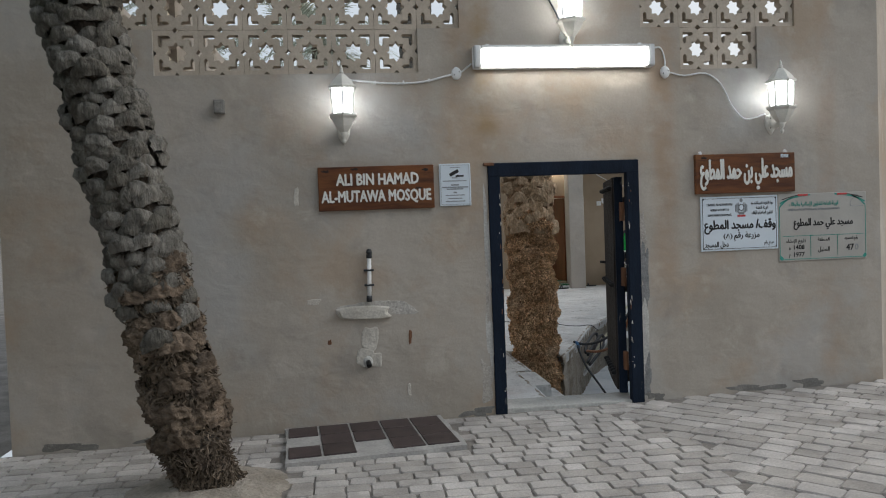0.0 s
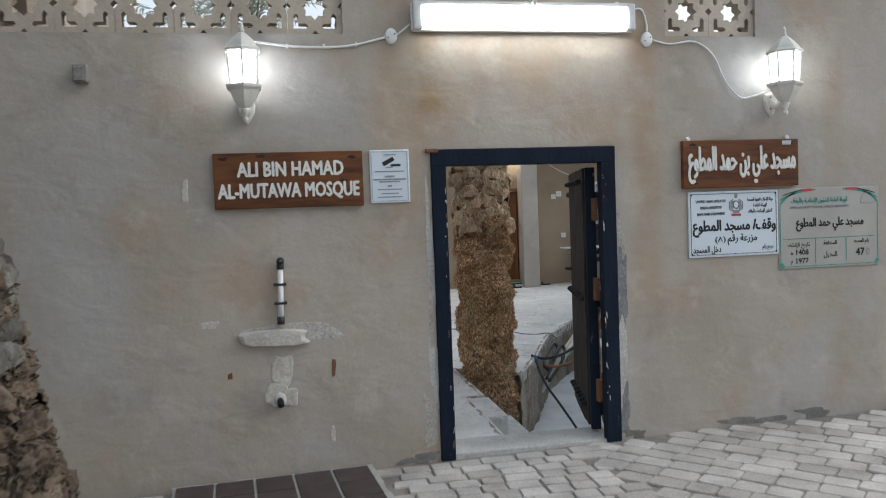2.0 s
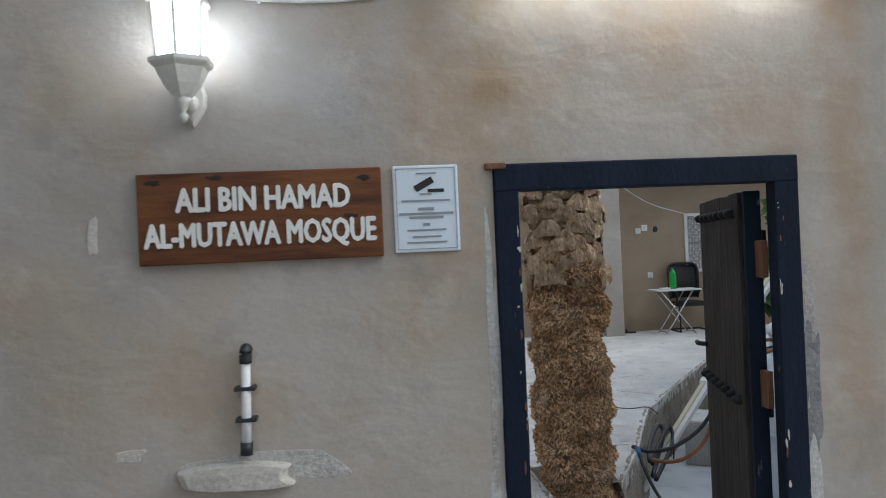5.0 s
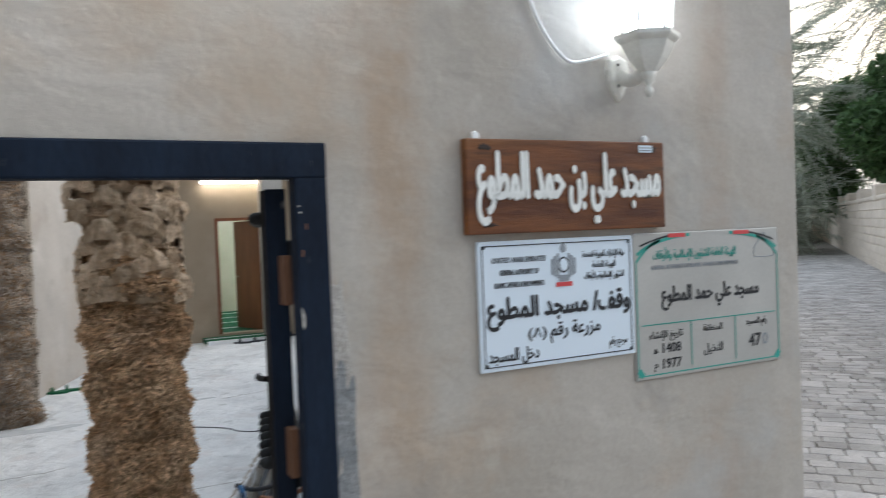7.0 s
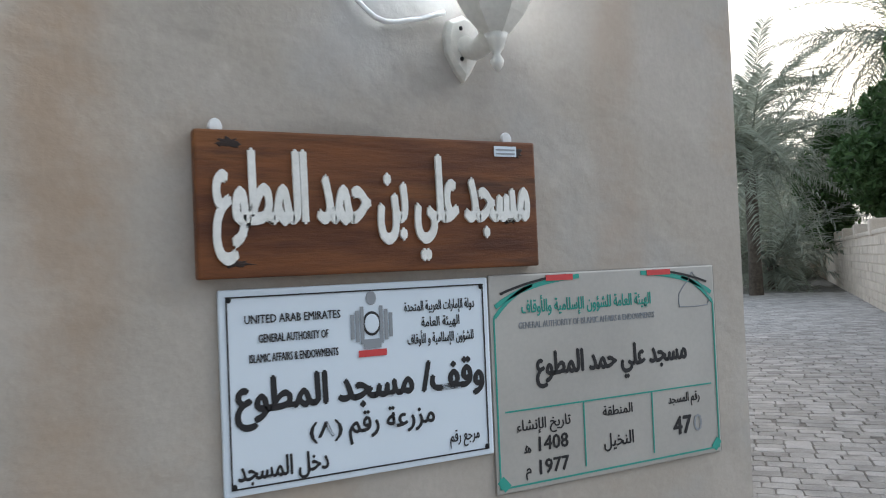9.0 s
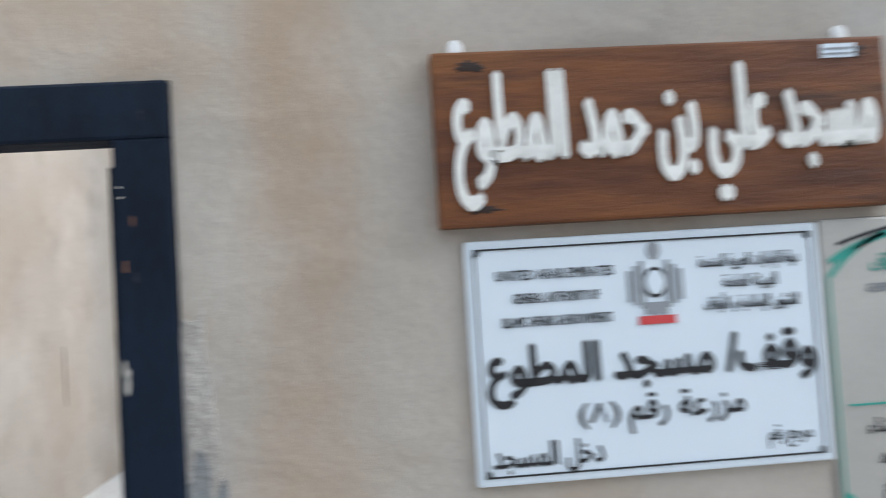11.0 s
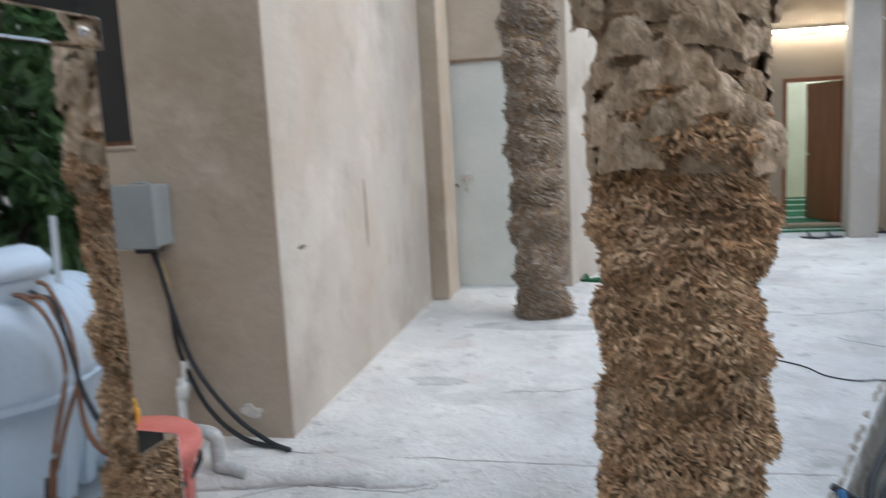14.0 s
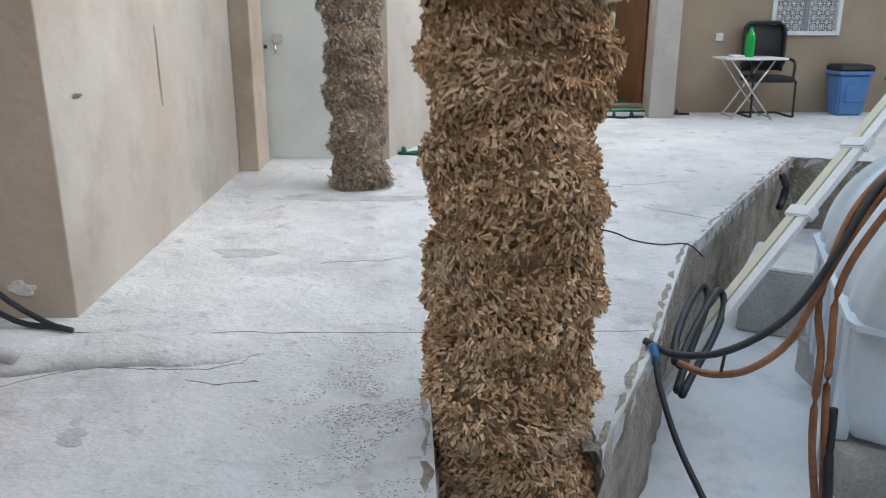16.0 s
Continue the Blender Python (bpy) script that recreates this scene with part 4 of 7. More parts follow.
def white_sign():
    x0, z0, x1, z1 = 1.595, 1.118, 2.206, 1.524
    s = sign_board("white_authority_sign", "white printed metal mosque sign with black Arabic text", x0, z0, x1, z1, 0.012, M_SHEETWHITE)
    y = 5.985
    b = 0.014
    lines([(x0 + b, z0 + b, x1 - b, z0 + b + 0.003), (x0 + b, z1 - b - 0.003, x1 - b, z1 - b), (x0 + b, z0 + b, x0 + b + 0.003, z1 - b), (x1 - b - 0.003, z0 + b, x1 - b, z1 - b)], y, s, M_BLACK, "border_line")
    for x, z in ((x0 + 0.02, z0 + 0.02), (x0 + 0.02, z1 - 0.02), (x1 - 0.02, z0 + 0.02), (x1 - 0.02, z1 - 0.02)):
        part("screw", lathe_y(0.005, 0.004, (x, y, z)), M_IRON, s)
    for i, (tx, w) in enumerate((("UNITED ARAB EMIRATES", 0.2), ("GENERAL AUTHORITY OF", 0.145), ("ISLAMIC AFFAIRS & ENDOWMENTS", 0.185))):
        writing(tx, 1.745, 1.455 - i * 0.039, y - 0.001, 0.024, s, M_BLACK, w, 0.001, 0.012)
    for i, (tx, w) in enumerate((("دولة الإمارات العربية المتحدة", 0.175), ("الهيئة العامة", 0.095), ("للشؤون الإسلامية و الأوقاف", 0.165))):
        writing(arabic(tx), 2.08, 1.458 - i * 0.036, y - 0.001, 0.03, s, M_BLACK, w, 0.001, 0.008)
    writing(arabic("وقف/ مسجد المطوع"), 1.903, 1.282, y - 0.001, 0.09, s, M_BLACK, 0.56, 0.001, 0.035)
    writing(arabic("مزرعة رقم") + "", 1.955, 1.212, y - 0.001, 0.06, s, M_BLACK, 0.20, 0.001, 0.02)
    writing("(٨)", 1.805, 1.212, y - 0.001, 0.046, s, M_BLACK, 0.07, 0.001, 0.02)
    writing(arabic("دخل المسجد"), 1.715, 1.148, y - 0.001, 0.055, s, M_BLACK, 0.185, 0.001, 0.02)
    writing(arabic("مرجع رقم"), 2.13, 1.16, y - 0.001, 0.036, s, M_BLACK, 0.075, 0.001, 0.006)
    # plain bird-shaped emblem: wings, breast, disc and ribbon
    cx, cz = 1.915, 1.44
    for sx in (-1, 1):
        part("emblem_wing", boxes(*[(cx + sx * (0.018 + 0.011 * i), y - 0.001, cz - 0.045 + 0.006 * i, cx + sx * (0.026 + 0.011 * i), y, cz + 0.035 - 0.008 * i) for i in range(3)]), M_GREYPRINT, s)
    part("emblem_head", lathe_y(0.012, 0.0012, (cx, y, cz + 0.052)), M_GREYPRINT, s)
    part("emblem_disc", lathe_y(0.017, 0.002, (cx, y, cz - 0.002)), M_SHEETWHITE, s)
    part("emblem_rim", lathe_y(0.021, 0.0012, (cx, y, cz - 0.002)), M_BLACK, s)
    lines([(cx - 0.032, cz - 0.072, cx + 0.032, cz - 0.058)], y, s, M_RED, "emblem_ribbon")
    lines([(cx - 0.02, cz - 0.055, cx + 0.02, cz - 0.035)], y, s, M_GREYPRINT, "emblem_tail")


white_sign()


def grey_sign():
    x0, z0, x1, z1 = 2.212, 1.018, 2.93, 1.528
    s = sign_board("grey_authority_sign", "brushed grey metal mosque plate with teal corner bands", x0, z0, x1, z1, 0.006, M_GREYSHEET)
    y = 5.991
    for sx, xa in ((1, x0), (-1, x1)):
        part("corner_band", flat_band([(xa + sx * 0.015, z1 - 0.075), (xa + sx * 0.09, z1 - 0.022), (xa + sx * 0.26, z1 - 0.012)], 0.011, y), M_TEAL, s)
        part("corner_band", flat_band([(xa + sx * 0.012, z1 - 0.10), (xa + sx * 0.06, z1 - 0.045), (xa + sx * 0.12, z1 - 0.028)], 0.009, y), M_TEAL, s)
        part("corner_band", flat_band([(xa + sx * 0.03, z1 - 0.045), (xa + sx * 0.12, z1 - 0.014), (xa + sx * 0.22, z1 - 0.008)], 0.006, y - 0.0006), M_BLACK, s)
        lines([(min(xa + sx * 0.16, xa + sx * 0.24), z1 - 0.02, max(xa + sx * 0.16, xa + sx * 0.24), z1 - 0.006)], y - 0.0012, s, M_RED, "red_band")
        part("corner_wedge", flat_band([(xa + sx * 0.01, z0 + 0.035), (xa + sx * 0.03, z0 + 0.012)], 0.022, y), M_TEAL, s)
    lines([(x0 + 0.01, z0 + 0.012, x1 - 0.01, z0 + 0.016), (x0 + 0.008, z0 + 0.012, x0 + 0.012, z1 - 0.1), (x1 - 0.012, z0 + 0.012, x1 - 0.008, z1 - 0.1),
           (x0 + 0.03, 1.205, x1 - 0.03, 1.2085), (x0 + 0.255, z0 + 0.03, x0 + 0.2585, 1.205), (x0 + 0.475, z0 + 0.03, x0 + 0.4785, 1.205)], y, s, M_TEAL, "teal_line")
    writing(arabic("الهيئة العامة للشؤون الإسلامية والأوقاف"), 2.50, 1.435, y - 0.001, 0.042, s, M_TEAL, 0.40, 0.001, 0.012)
    writing("GENERAL AUTHORITY OF ISLAMIC AFFAIRS & ENDOWMENTS", 2.50, 1.398, y - 0.001, 0.022, s, M_GREYPRINT, 0.42, 0.001, 0.008)
    part("dome_outline", tube([(2.80, y, 1.42), (2.80, y, 1.455), (2.835, y, 1.49), (2.85, y, 1.51), (2.865, y, 1.49), (2.90, y, 1.455), (2.90, y, 1.42), (2.80, y, 1.42)], 0.0016, 4, smooth=2), M_GREYPRINT, s)
    writing(arabic("مسجد علي حمد المطوع"), 2.575, 1.283, y - 0.001, 0.075, s, M_BLACK, 0.48, 0.001, 0.03)
    for tx, x, z, h, w in (("رقم المسجد", 2.80, 1.168, 0.034, 0.11), ("المنطقة", 2.575, 1.163, 0.034, 0.095), ("تاريخ الإنشاء", 2.35, 1.158, 0.036, 0.155), ("النخيل", 2.575, 1.085, 0.046, 0.095)):
        writing(arabic(tx), x, z, y - 0.001, h, s, M_BLACK, w, 0.001, 0.008)
    writing("47", 2.79, 1.085, y - 0.001, 0.066, s, M_BLACK, 0.062, 0.001, 0.025)
    writing("0", 2.845, 1.085, y - 0.001, 0.066, s, M_GREYPRINT, 0.03, 0.001, 0.0)
    writing("1408", 2.375, 1.105, y - 0.001, 0.048, s, M_BLACK, 0.085, 0.001, 0.02)
    writing("1977", 2.375, 1.05, y - 0.001, 0.048, s, M_BLACK, 0.085, 0.001, 0.02)
    writing("ﻫ", 2.30, 1.105, y - 0.001, 0.035, s, M_BLACK, 0, 0.001, 0.01)
    writing("ﻡ", 2.30, 1.055, y - 0.001, 0.035, s, M_BLACK, 0, 0.001, 0.01)


def flat_band(pts, w, y):
    bm = bmesh.new()
    P = [Vector((x, 0, z)) for x, z in pts]
    if len(P) == 3:
        P = [(1 - t) ** 2 * P[0] + 2 * t * (1 - t) * P[1] + t * t * P[2] for t in [i / 8 for i in range(9)]]
    L = []
    for i, p in enumerate(P):
        d = (P[min(i + 1, len(P) - 1)] - P[max(i - 1, 0)]).normalized()
        nn = Vector((-d.z, 0, d.x)) * w / 2
        L.append([(q.x, y - dy, q.z) for q, dy in ((p + nn, 0), (p + nn, 0.001), (p - nn, 0.001), (p - nn, 0))])
    ring_mesh(bm, L)
    bmesh.ops.recalc_face_normals(bm, faces=bm.faces)
    return bm


grey_sign()


def cctv_sign():
    x0, z0, x1, z1 = -0.352, 1.522, -0.125, 1.823
    s = sign_board("camera_notice", "small white camera notice with black print", x0, z0, x1, z1, 0.01, M_SHEETWHITE)
    y = 5.987
    lines([(x0 + 0.01, z0 + 0.01, x1 - 0.01, z0 + 0.012), (x0 + 0.01, z1 - 0.012, x1 - 0.01, z1 - 0.01), (x0 + 0.01, z0 + 0.01, x0 + 0.012, z1 - 0.01), (x1 - 0.012, z0 + 0.01, x1 - 0.01, z1 - 0.01)], y, s, M_GREYPRINT, "border_line")
    bm = bmesh.new()
    box(bm, -0.04, -0.0012, -0.011, 0.03, 0, 0.013, m=Matrix.Translation((-0.24, y, 1.758)) @ Matrix.Rotation(radians(-28), 4, "Y"))
    box(bm, -0.012, -0.0012, -0.03, 0.045, 0, -0.018, m=Matrix.Translation((-0.22, y, 1.758)))
    part("camera_icon", bm, M_BLACK, s)
    lines([(-0.27, 1.792, -0.20, 1.797)], y, s, M_GREYPRINT)
    for z, hw, hh in ((1.722, 0.02, 0.003), (1.700, 0.085, 0.003), (1.671, 0.028, 0.005), (1.655, 0.095, 0.004), (1.642, 0.06, 0.004), (1.617, 0.012, 0.005), (1.598, 0.068, 0.003), (1.575, 0.05, 0.003), (1.555, 0.07, 0.003)):
        lines([(-0.24 - hw, z - hh, -0.24 + hw, z + hh)], y, s, M_GREYPRINT)


cctv_sign()

# ---- pipe stub, mortar ledge and tap on the front wall ----
pp = thing("pipe_stub", "white plastic pipe stub with black cap on wall clips", "pipe", (-0.875, 5.96, 0.87))
part("pipe", tube([(-0.88, 5.965, 0.875), (-0.872, 5.965, 1.19)], 0.016, 12, smooth=1), M_PVC, pp, smooth=True)
part("elbow", tube([(-0.872, 5.965, 1.175), (-0.871, 5.965, 1.21), (-0.87, 5.985, 1.222)], 0.021, 10), M_RUBBER, pp, "black rubber elbow", smooth=True)
part("lower_cap", tube([(-0.881, 5.965, 0.868), (-0.88, 5.965, 0.91)], 0.021, 10, smooth=1), M_RUBBER, pp, "black collar", smooth=True)
for z in (0.985, 1.09):
    part("clip", boxes((-0.912, 5.948, z - 0.007, -0.842, 5.999, z + 0.007), bev=0.003), M_RUBBER, pp)


def blob_plate(name, cx, cz, rx, rz, thick, material, label, category, seed, n=40, lobes=0.22, parent=None):
    """An uneven flat patch on the front wall."""
    r = random.Random(seed)
    ph = [r.uniform(0, 6.28) for _ in range(5)]
    bm = bmesh.new()
    rings = []
    for q, d in ((1.0, -0.002), (0.97, thick * 0.7), (0.85, thick), (0.4, thick * 1.05)):
        ring = []
        for i in range(n):
            a = 2 * math.pi * i / n
            k = 1 + lobes * sum(math.sin((j + 2) * a + ph[j]) / (j + 1.5) for j in range(5))
            ca, sa = math.cos(a), math.sin(a)
            ca, sa = math.copysign(abs(ca) ** 0.6, ca), math.copysign(abs(sa) ** 0.6, sa)
            ring.append((cx + rx * q * k * ca, 6.0 - d, cz + rz * q * k * sa))
        rings.append(ring)
    ring_mesh(bm, rings)
    bmesh.ops.recalc_face_normals(bm, faces=bm.faces)
    ob = part(name, bm, material, parent, smooth=False)
    return ob if parent else tagged(ob, label, category, kind="structure")


blob_plate("mortar_halo", -0.83, 0.81, 0.24, 0.06, 0.0015, M_SMEAR, "grey smeared mortar on the wall", "mortar", 3)
blob_plate("mortar_ledge", -0.92, 0.79, 0.20, 0.045, 0.045, M_PATCHW, "pale broken mortar ledge under the pipe", "mortar", 5, lobes=0.12)
blob_plate("plaster_patch", -0.885, 0.60, 0.05, 0.10, 0.004, M_PATCHW, "smooth pale plaster repair above the tap", "patch", 8)
blob_plate("plaster_patch", -0.90, 0.46, 0.085, 0.065, 0.005, M_PATCHW, "smooth pale plaster repair round the tap", "patch", 9)
tap = thing("water_tap", "rusty capped water outlet in the wall", "tap", (-0.905, 5.97, 0.437))
part("collar", lathe_y(0.034, 0.02, (-0.905, 6.0, 0.437)), M_CEMENT, tap, smooth=True)
part("outlet", tube([(-0.905, 5.985, 0.437), (-0.903, 5.95, 0.432), (-0.90, 5.93, 0.42)], 0.019, 10), M_IRON, tap, smooth=True)
for i, (x, z, w, h) in enumerate(((-1.36, 1.62, 0.018, 0.06), (-1.17, 0.59, 0.012, 0.02), (-0.60, 0.60, 0.012, 0.05), (-1.27, 0.88, 0.05, 0.02), (-0.62, 0.22, 0.015, 0.04))):
    blob_plate("paint_chip", x, z, w, h, 0.003, M_PATCHW if i != 1 and i != 2 else M_BLOCKWOOD, "small chip in the plaster", "chip", 20 + i, 16)
for i, (x, w, h) in enumerate(((1.22, 0.06, 0.03), (2.0, 0.18, 0.025), (2.45, 0.12, 0.03), (-0.12, 0.10, 0.03), (-2.95, 0.16, 0.03), (-2.35, 0.12, 0.02))):
    blob_plate("base_patch", x, ground_z(x) + 0.02, w, h, 0.002, M_DARKCEMENT, "grey cement patch at the foot of the wall", "patch", 40 + i, 44, 0.5)


for i, (x, z, w, h, m_) in enumerate(((1.145, 0.5, 0.03, 0.34, M_CEMENT), (1.15, 1.02, 0.034, 0.2, M_DARKFILM), (1.155, 0.84, 0.03, 0.12, M_DARKFILM), (1.148, 1.3, 0.02, 0.16, M_FILM), (1.15, 0.2, 0.04, 0.14, M_DARKFILM), (-0.02, 1.25, 0.02, 0.3, M_CEMENT), (-0.02, 0.55, 0.022, 0.2, M_CEMENT), (-0.03, 0.9, 0.014, 0.26, M_FILM), (-0.05, 0.25, 0.05, 0.12, M_FILM))):
    blob_plate("cement_smear", x, z, w, h, 0.0012, m_, "grey cement smear beside the door frame", "smear", 70 + i, 44, 0.45)


# ---- tiled washing slab ----
def tiled_slab():
    s = thing("tiled_slab", "low mortar slab with dark brown floor tiles, some missing", "tiled slab", (-0.95, 5.55, 0.0))
    bm = bmesh.new()
    P = [(-1.50, 5.97), (-0.41, 5.985), (-0.33, 5.19), (-1.44, 5.14)]
    r = random.Random(3)
    edge = []
    for (ax, ay), (bx, by) in zip(P, P[1:] + P[:1]):
        for i in range(8):
            t = i / 8
            edge.append((ax + (bx - ax) * t + r.uniform(-0.012, 0.012), ay + (by - ay) * t + r.uniform(-0.015, 0.012)))
    ring_mesh(bm, [[(x, min(y, 5.995), z + ground_z(x)) for x, y in edge] for z in (-0.06, 0.025)])
    bmesh.ops.recalc_face_normals(bm, faces=bm.faces)
    part("mortar_bed", bm, M_PALETILE, s, "pale mortar bed")
    for i in range(5):
        for j in range(3):
            def q(a, b):
                x = (P[0][0] * (1 - a) + P[1][0] * a) * (1 - b) + (P[3][0] * (1 - a) + P[2][0] * a) * b
                y = (P[0][1] * (1 - a) + P[1][1] * a) * (1 - b) + (P[3][1] * (1 - a) + P[2][1] * a) * b
                return x, y
            if (i, j) == (0, 1) or (i, j) == (2, 2):
                continue
            a0, a1, b0, b1 = 0.02 + i * 0.193, 0.02 + i * 0.193 + 0.179, 0.05 + j * 0.29, 0.05 + j * 0.29 + 0.273
            bm = bmesh.new()
            cs = [q(a0, b0), q(a1, b0), q(a1, b1), q(a0, b1)]
            ring_mesh(bm, [[(x, y, 0.02 + ground_z(x)) for x, y in cs], [(x, y, 0.034 + ground_z(x)) for x, y in cs]])
            bmesh.ops.recalc_face_normals(bm, faces=bm.faces)
            bmesh.ops.bevel(bm, geom=list(bm.edges), offset=0.002, segments=1, affect="EDGES")
            part("tile", bm, M_DARKTILE, s)


tiled_slab()


# ---- palms ----
def strips(name, base, direction, length, width, material, parent, seed, bend=0.5):
    """Many small curled strips as one mesh, from arrays of roots, directions, lengths and widths."""
    rs = np.random.RandomState(seed)
    n = len(base)
    d = direction / np.linalg.norm(direction, axis=1)[:, None]
    side_ = np.cross(d, rs.normal(size=(n, 3)))
    side_ /= np.linalg.norm(side_, axis=1)[:, None]
    up_ = np.cross(side_, d)
    curl = up_ * rs.uniform(-bend, bend, (n, 1))
    L, W = length[:, None], width[:, None]
    mid = base + d * L * 0.55 + curl * L * 0.2
    tip = base + d * L + curl * L * 0.75
    ring_ = lambda c, s: [c + side_ * W * s, c - side_ * W * 0.5 * s + up_ * W * 0.6 * s, c - side_ * W * 0.5 * s - up_ * W * 0.6 * s]
    pts_ = np.stack(ring_(base, 1.0) + ring_(mid, 0.9) + ring_(tip, 0.75), axis=1).reshape(-1, 3)
    f = np.array([[0, 1, 4, 3], [1, 2, 5, 4], [2, 0, 3, 5], [3, 4, 7, 6], [4, 5, 8, 7], [5, 3, 6, 8]])
    faces = (np.arange(n)[:, None, None] * 9 + f).reshape(-1, 4)
    me = bpy.data.meshes.new(name)
    me.from_pydata(pts_.tolist(), [], faces.tolist())
    me.update()
    return tagged(link(name, me, material, parent), kind="stuff")


def frond_base(seed, swell=1.0, rough=1.0):
    """A cut palm leaf base: a broad wrinkled pillow with a blunt cut top; faces -y, its root at the origin."""
    r = random.Random(seed)
    bm = bmesh.new()
    rows2 = []
    nu, nv = 13, 9
    ph = [r.uniform(0, 6.28) for _ in range(4)]
    lean = r.uniform(-0.25, 0.25)
    for j in range(nv):
        v = j / (nv - 1)
        row = []
        for i in range(nu):
            u = -1 + 2 * i / (nu - 1)
            w = 0.108 * (1 - 0.4 * v ** 3.0)
            body = math.sin(math.pi * (0.14 + 0.72 * v)) ** 0.7 * (1 - abs(u) ** 2.4)
            out = 0.014 + 0.062 * swell * body
            out += rough * (0.006 * math.sin(9 * u + ph[0] + 2 * v) * body + 0.004 * math.sin(17 * u + ph[1]) * v + 0.003 * math.sin(14 * v + ph[2] + 3 * u))
            if j == nv - 1:
                out *= 0.35
            row.append(bm.verts.new((u * w + lean * 0.015 * v + r.uniform(-0.003, 0.003) * rough, -out + r.uniform(-0.003, 0.003) * rough, -0.03 + 0.15 * v + r.uniform(-0.003, 0.003) * rough - 0.03 * u * u * (0.4 + v))))
        rows2.append(row)
    for a, b in zip(rows2, rows2[1:]):
        for i in range(nu - 1):
            bm.faces.new((a[i], a[i + 1], b[i + 1], b[i]))
    bk = [bm.verts.new((v.co.x * 0.9, 0.03, v.co.z)) for v in rows2[-1]]
    for i in range(nu - 1):
        bm.faces.new((rows2[-1][i], rows2[-1][i + 1], bk[i + 1], bk[i]))
    me = bpy.data.meshes.new("leaf_base")
    bm.normal_update()
    for f in bm.faces:
        f.smooth = True
    bm.to_mesh(me)
    bm.free()
    return me


def palm_frond(length, seed, leaflets=46, droop=0.5, width=0.5):
    """One pinnate frond along +x from the origin, as a mesh."""
    r = random.Random(seed)
    vs, fs = [], []

    def spine(t):
        return Vector((length * t * (1 - 0.18 * droop * t), 0, length * (0.35 * t - droop * t * t)))
    prev = None
    for i in range(13):
        t = i / 12
        p, w = spine(t), 0.022 * (1 - 0.85 * t)
        base_i = len(vs)
        vs += [(p.x, -w, p.z), (p.x, w, p.z), (p.x, 0, p.z + w)]
        if prev is not None:
            for a, b in ((0, 1), (1, 2), (2, 0)):
                fs.append((prev + a, prev + b, base_i + b, base_i + a))
        prev = base_i
    for i in range(leaflets):
        t = 0.12 + 0.86 * i / leaflets
        for sgn in (-1, 1):
            p = spine(t)
            ll = width * (0.55 + 0.45 * math.sin(math.pi * min(1, t * 1.05))) * r.uniform(0.8, 1.1)
            d = Vector((0.75 + r.uniform(-0.1, 0.1), sgn * (0.8 + r.uniform(-0.15, 0.15)), 0.1 + r.uniform(-0.25, 0.25))).normalized()
            s = Vector((0, 0, 1)).cross(d).normalized() * 0.016
            a, m_, e = p, p + d * ll * 0.5 + Vector((0, 0, 0.01)), p + d * ll - Vector((0, 0, ll * 0.3))
            k = len(vs)
            vs += [tuple(a - s * 0.5), tuple(a + s * 0.5), tuple(m_ + s), tuple(m_ - s), tuple(e)]
            fs += [(k, k + 1, k + 2, k + 3), (k + 3, k + 2, k + 4)]
    me = bpy.data.meshes.new("frond")
    me.from_pydata(vs, [], fs)
    me.update()
    return me


BASES = [frond_base(i) for i in range(5)]
FRAYED = [frond_base(i + 20, 0.8, 2.6) for i in range(5)]
FRONDS = [palm_frond(2.8, 1, droop=0.35), palm_frond(2.6, 2, droop=0.75), palm_frond(2.4, 3, droop=1.1)]


